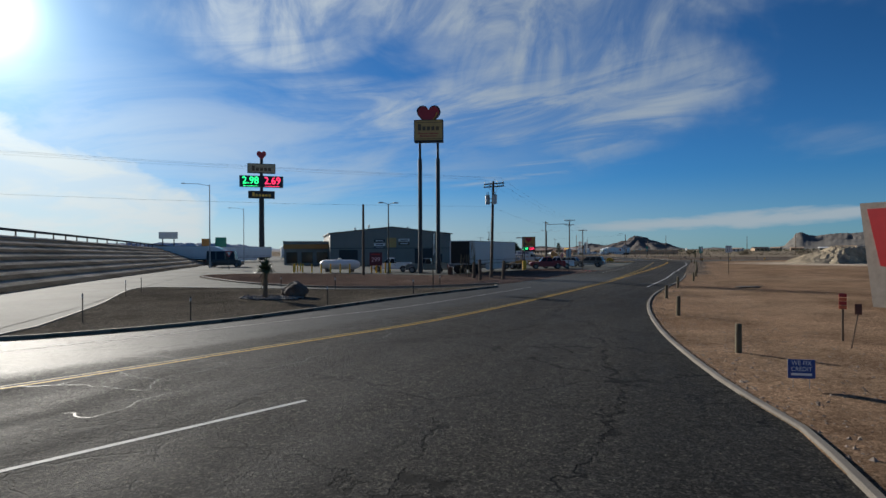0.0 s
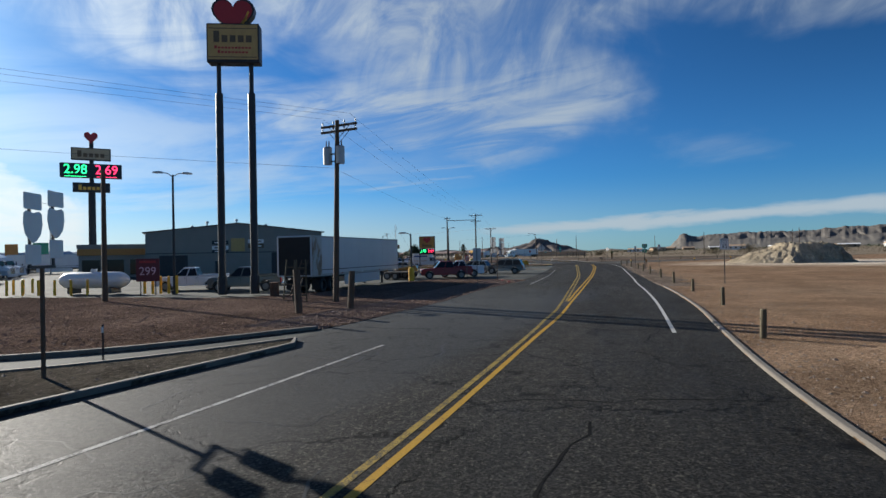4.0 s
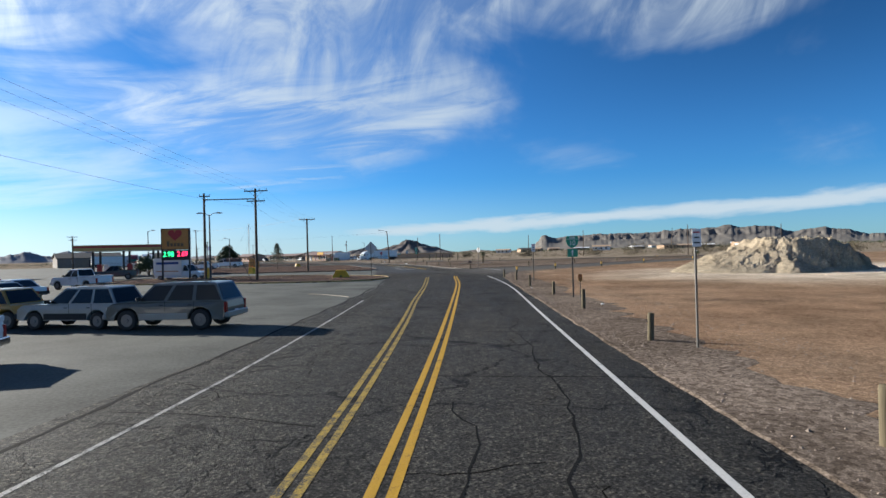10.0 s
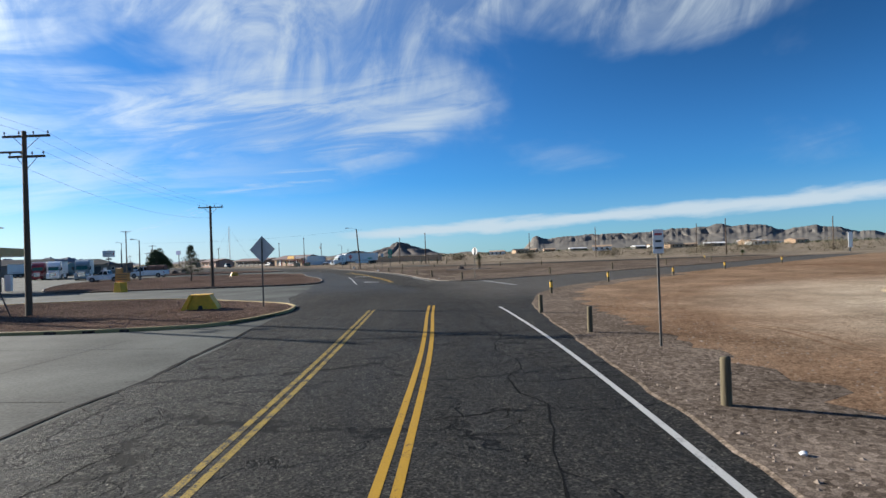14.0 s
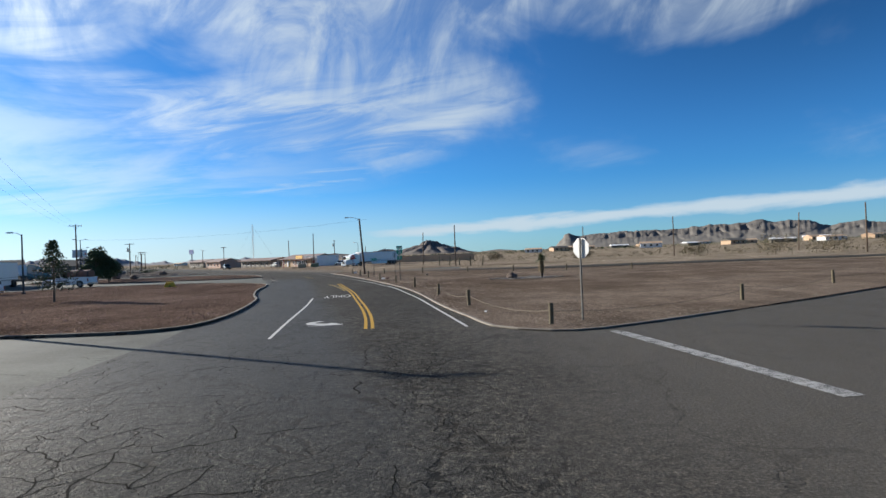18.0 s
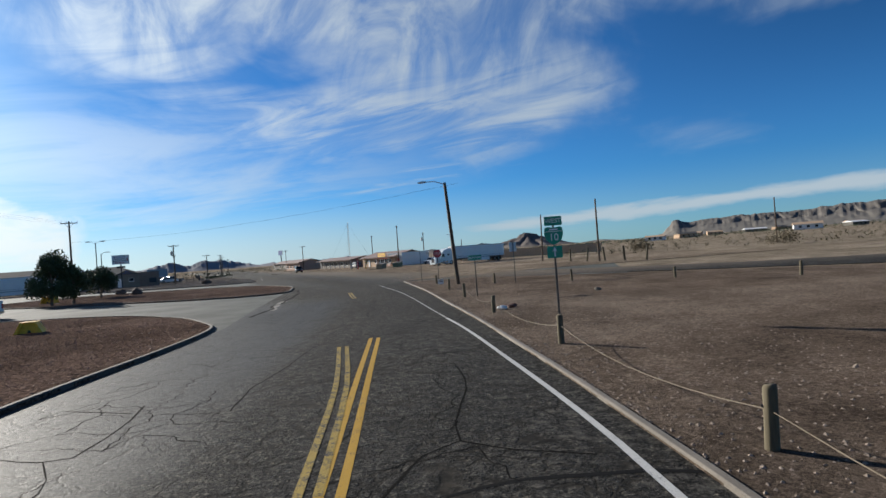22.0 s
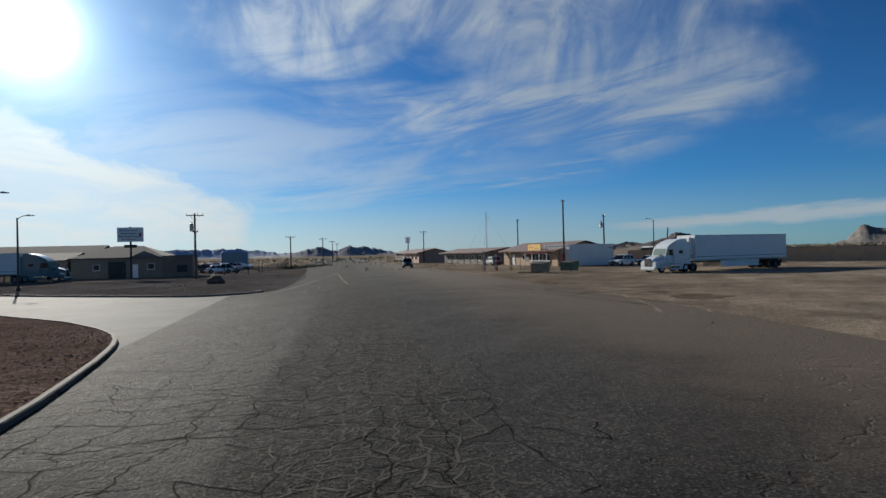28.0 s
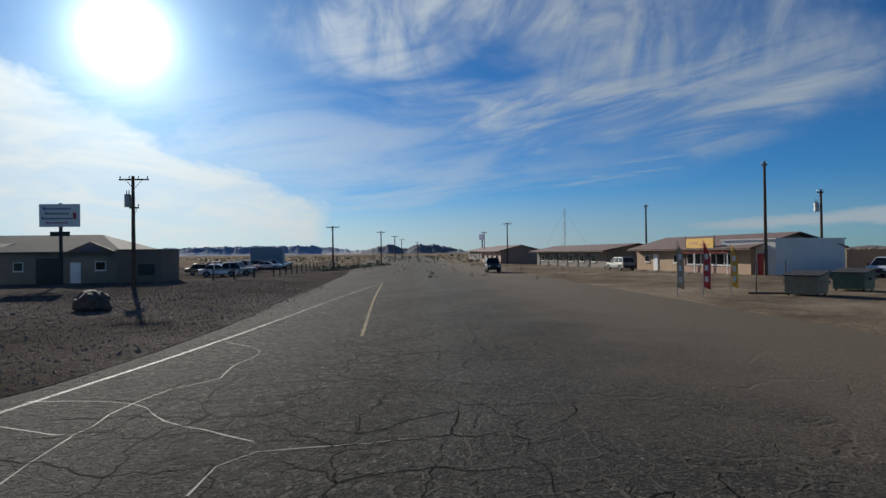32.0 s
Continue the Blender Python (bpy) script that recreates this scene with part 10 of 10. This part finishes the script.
range_of_hills("mesa_range", [(30, 0.3), (40, 0.5), (48, 0.3), (53.8, 0.42), (56.2, 0.9), (58.5, 1.27), (59.7, 1.15), (61, 1.15), (62.7, 1.6), (64.9, 1.63), (67.2, 1.6), (70, 1.5), (72.5, 1.32), (75.3, 1.38), (78.8, 1.28), (80.7, 1.12), (81.5, 1.2), (81.9, 1.34),
                              (82.25, 1.3), (82.45, 0.95), (83.2, 0.25), (84.5, -0.1)], 4000, 620, MESA_ROCK, "long grey-brown mesa range with eroded cliffs", 2.0, 0.26, jag=1.5)
def peak(name, bearing_, dist, half, h, label, seed, knob=0.0, long=1.0, eye=(-6.0, 98.0)):
    """A free-standing hill with gullied flanks and a rocky top."""
    bm = bmesh.new()
    n = 90
    cx_, cy_ = eye[0] + dist * math.cos(radians(bearing_)), eye[1] + dist * math.sin(radians(bearing_))
    rows = []
    for i in range(n + 1):
        row = []
        for j in range(n + 1):
            u, v = i / n * 2.4 - 1.2, j / n * 2.4 - 1.2
            ang = math.atan2(v, u)
            rim = 1 + 0.14 * noise.noise(Vector((math.cos(ang) * 1.3, math.sin(ang) * 1.3, seed)))
            d = math.hypot(u, v) / rim
            k = max(0.0, 1 - d)
            gul = (abs(noise.noise(Vector((math.cos(ang) * 3.2, math.sin(ang) * 3.2, seed + 2 + d * 0.6)))) - 0.25) * 0.35 + noise.noise(Vector((u * 5, v * 5, seed + 4))) * 0.13
            z = 0.80 * k ** 1.05 + knob * max(0.0, min(1.0, (0.24 - d) / 0.07)) + gul * min(1, k * 3) * (1 - 0.55 * k)
            z += 0.035 * noise.noise(Vector((u * 14, v * 14, seed + 6))) * min(1, k * 5)
            row.append(bm.verts.new((cx_ + u * half, cy_ + v * half * long, h * z - 0.6)))
        rows.append(row)
    for a, b in zip(rows, rows[1:]):
        for j in range(n):
            bm.faces.new((a[j], b[j], b[j + 1], a[j + 1]))
    return tagged(part(name, bm, HILL_ROCK), label, "mountain", kind="structure")


peak("round_hill", 95.3, 3300, 285, 82.0, "dark rounded desert hill with a rocky top", 5.3, 0.16, 1.2)
peak("small_hill", 99.6, 3500, 200, 50.0, "low dark hill beside the rounded one", 2.2, 0.0, 1.4)
peak("small_hill", 88.7, 3600, 140, 16.0, "low dark hill beside the rounded one", 3.1, 0.0, 1.4)
peak("small_hill", 104.6, 3700, 230, 34.0, "low dark hill beside the rounded one", 4.1, 0.0, 1.4)
range_of_hills("low_hills", [(104, -0.05), (109, 0.05), (112.1, 0.1), (114.3, 0.26), (117.7, 0.12), (119.9, 0.1), (122.2, 0.18), (123.8, 0.5), (125.5, 0.85), (127.1, 0.66), (128.8, 0.58), (129.9, 0.8), (132, 0.36), (134.1, 0.12), (136, 0.05)], 2600, 120, HAZED_HILL,
               "row of low hills far off, haze in their colour", 7.0, 0.3, jag=2.2, eye=(-44, 262, 2.6))
range_of_hills("blue_hills", [(130, 0.1), (133.6, 0.45), (135.5, 0.7), (137.2, 0.85), (139.2, 0.7), (140.6, 0.85), (142.5, 0.75), (146, 0.75), (152, 0.6), (160, 0.5), (172, 0.3)], 4300, 220, HAZE_BLUE_HILL, "faint mountains beyond the highway, blue haze in their colour", 9.0, 0.3, jag=1.6, eye=(-30, 200, 2.6))

# low roofs and trees strung out across the plain
rnd_ = random.Random(11)
ROOFS = [WHITE_WALL, TIN_ROOF, STUCCO, STUCCO]
for k in range(26):
    a = radians(rnd_.uniform(60, 100) if k < 20 else rnd_.uniform(102, 122))
    d = rnd_.uniform(420, 760)
    x, y = -6 + d * math.cos(a), 98 + d * math.sin(a)
    if k >= 20:
        x, y = -44 + (d - 120) * math.cos(a), 262 + (d - 120) * math.sin(a)
    w, h = rnd_.uniform(7, 17), rnd_.uniform(2.8, 4.4)
    zg = 2.2 * max(0, math.cos(math.atan2(y - 150, x + 30) - 0.35)) - 0.1
    th = thing("far_building", x, y, max(0, zg - 0.3), rnd_.uniform(-30, 30), "low pale building far across the plain", "building", "far buildings")
    b = bmesh.new()
    box(b, 0, 0, h * 0.36, w, 8, h * 0.72)
    part("wall", b, ROOFS[(k + 1) % 4], th)
    b = bmesh.new()
    prism(b, [(-4.5, h * 0.7), (4.5, h * 0.7), (0, h)], "x", -w / 2 - 0.4, w / 2 + 0.4)
    part("roof", b, ROOFS[k % 4], th)
    for q in range(3):
        b = bmesh.new()
        box(b, w * (q - 1) * 0.28, -4.02, h * 0.38, 1.4, 0.06, 1.2)
        part("window", b, GLASS, th)


def brush_field(name, n, seed, region, label, material, size=(0.35, 0.9)):
    """Low desert scrub as one mass of small leaf tufts."""
    rnd = random.Random(seed)
    verts, faces = [], []
    for _ in range(n):
        x, y = region(rnd)
        s = rnd.uniform(*size)
        zg = 2.2 * max(0, math.cos(math.atan2(y - 150, x + 30) - 0.35)) * min(1, max(0, (math.hypot(x + 30, y - 150) - 240) / 300))
        for _q in range(10):
            a, e = rnd.uniform(0, 6.28), rnd.uniform(0.1, 1.4)
            d = Vector((math.cos(a) * math.cos(e), math.sin(a) * math.cos(e), math.sin(e)))
            p = Vector((x, y, zg)) + d * s * rnd.uniform(0.3, 1.0)
            u = Vector((rnd.gauss(0, 1), rnd.gauss(0, 1), rnd.gauss(0, 1))).normalized() * s * 0.3
            k = len(verts)
            verts += [tuple(p + u), tuple(p + Vector((-u.y, u.x, u.z * 0.5))), tuple(p - u)]
            faces.append((k, k + 1, k + 2))
    me = bpy.data.meshes.new(name)
    me.from_pydata(verts, [], faces)
    me.materials.append(material)
    return tagged(new(name, me), label, "scrub", kind="stuff")


def polar(a0, a1, d0, d1, cx_=-6, cy_=98):
    def pick(rnd):
        a, d = radians(rnd.uniform(a0, a1)), rnd.uniform(d0, d1)
        return cx_ + d * math.cos(a), cy_ + d * math.sin(a)
    return pick


brush_field("desert_scrub", 2600, 1, polar(35, 95, 190, 620), "scattered dry desert scrub across the plain", LEAF_DRY, (0.4, 1.1))
brush_field("tree_line", 900, 2, polar(50, 100, 430, 720), "dark line of far desert trees", LEAF, (0.9, 2.6))
brush_field("town_trees", 1100, 3, polar(104, 150, 130, 560, -60, 280), "dark trees far along the road", LEAF, (0.6, 1.8))
brush_field("roadside_brush", 260, 6, lambda r: (lambda t: (-121 - 17 * t + r.uniform(-2.5, 0), 328 + 36 * t + r.uniform(-1, 1)))(r.random()), "dark low brush along the roadside", LEAF, (0.4, 0.9))
brush_field("verge_weeds", 260, 4, lambda r: (-120 + r.uniform(-30, 60) * 1.0 - 20, 345 + r.uniform(-30, 60)), "dry weeds along the far verge", LEAF_DRY, (0.2, 0.6))

# ---- loose gravel near the road ----
def pebbles(name, n, seed, place, size, label, material):
    rnd = random.Random(seed)
    base = [(1, 0, 0), (0, 1, 0), (-1, 0, 0), (0, -1, 0), (0, 0, 1)]
    tri = [(0, 1, 4), (1, 2, 4), (2, 3, 4), (3, 0, 4)]
    verts, faces = [], []
    for _ in range(n):
        x, y, z = place(rnd)
        s, t = size * rnd.uniform(0.4, 1.5) * (1.7 if rnd.random() < 0.03 else 1), rnd.uniform(0, 6.28)
        k = len(verts)
        c, sn = math.cos(t), math.sin(t)
        for bx, by, bz in base:
            jx, jy = bx * s * rnd.uniform(0.7, 1.2), by * s * rnd.uniform(0.6, 1.1)
            verts.append((x + jx * c - jy * sn, y + jx * sn + jy * c, z + bz * s * rnd.uniform(0.5, 0.9)))
        faces += [(k + i, k + j, k + m) for i, j, m in tri]
    me = bpy.data.meshes.new(name)
    me.from_pydata(verts, [], faces)
    me.materials.append(material)
    return tagged(new(name, me), label, "gravel", kind="stuff")


def along(pts, lo, hi, z):
    line = smooth_line(pts, 1.0)

    def pick(rnd):
        i = rnd.randrange(len(line) - 1)
        p = line[i].lerp(line[i + 1], rnd.random())
        o = lo + (hi - lo) * rnd.random() ** 1.8
        s = side_of(line, i)
        return p.x - s.x * o, p.y - s.y * o, z
    return pick


def inside(loop_pts, z):
    loop = smooth_line(loop_pts, 2.0, True)
    xs, ys = [p.x for p in loop], [p.y for p in loop]

    def pick(rnd):
        while True:
            x, y = rnd.uniform(min(xs), max(xs)), rnd.uniform(min(ys), max(ys))
            odd = False
            for a, b in zip(loop, loop[1:] + loop[:1]):
                if (a.y > y) != (b.y > y) and x < (b.x - a.x) * (y - a.y) / (b.y - a.y) + a.x:
                    odd = not odd
            if odd:
                return x, y, z
    return pick


RED_STONE = plain("red_stone", (0.192, 0.120, 0.092), 0.9, vary=0.5, scale=3, fine=9, relief=0.2)
TAN_STONE = plain("tan_stone", (0.240, 0.188, 0.148), 0.9, vary=0.5, scale=3, fine=9, relief=0.2)
pebbles("shoulder_gravel", 9000, 1, along(ROAD_EAST[:19], 0.1, 5.0, 0.02), 0.028, "loose tan gravel along the road shoulder", TAN_STONE)
pebbles("verge_clods", 9000, 8, inside([(-100, 264), (-72, 266), (-76, 279), (-96, 303), (-112, 300), (-108, 280)], 0.012), 0.05, "loose dark clods on the dusty verge", TAN_STONE)
pebbles("frontage_gravel", 5000, 9, inside([(-34, 243), (-14, 250), (-30, 300), (-60, 312), (-54, 285), (-42, 269)], 0.006), 0.03, "loose gravel on the dirt frontage", TAN_STONE)
pebbles("lot_gravel", 9000, 2, along(KERB_CURVE, 0.1, 7.0, 0.03), 0.028, "loose tan gravel behind the kerb", TAN_STONE)
pebbles("bed_gravel", 26000, 3, inside(BIG_ISLAND, 0.018), 0.03, "reddish landscape gravel of the bed", RED_STONE)
pebbles("island_gravel", 11000, 4, inside(ISLAND_B, 0.085), 0.034, "reddish landscape gravel of the island", RED_STONE)
pebbles("island_gravel", 20000, 5, inside(ISLAND_C, 0.085), 0.034, "reddish landscape gravel of the island", RED_STONE)
pebbles("island_gravel", 12000, 6, inside(ISLAND_D, 0.085), 0.034, "dark landscape gravel of the island", RED_STONE)
pebbles("island_gravel", 2500, 7, inside(NEAR_ISLAND, 0.085), 0.026, "sparse gravel on the dirt island", TAN_STONE)
pebbles("bed_edge_gravel", 22000, 12, along(BIG_ISLAND[5:11], -3.2, 0.25, 0.016), 0.034, "coarse reddish gravel spilling to the road edge", RED_STONE)
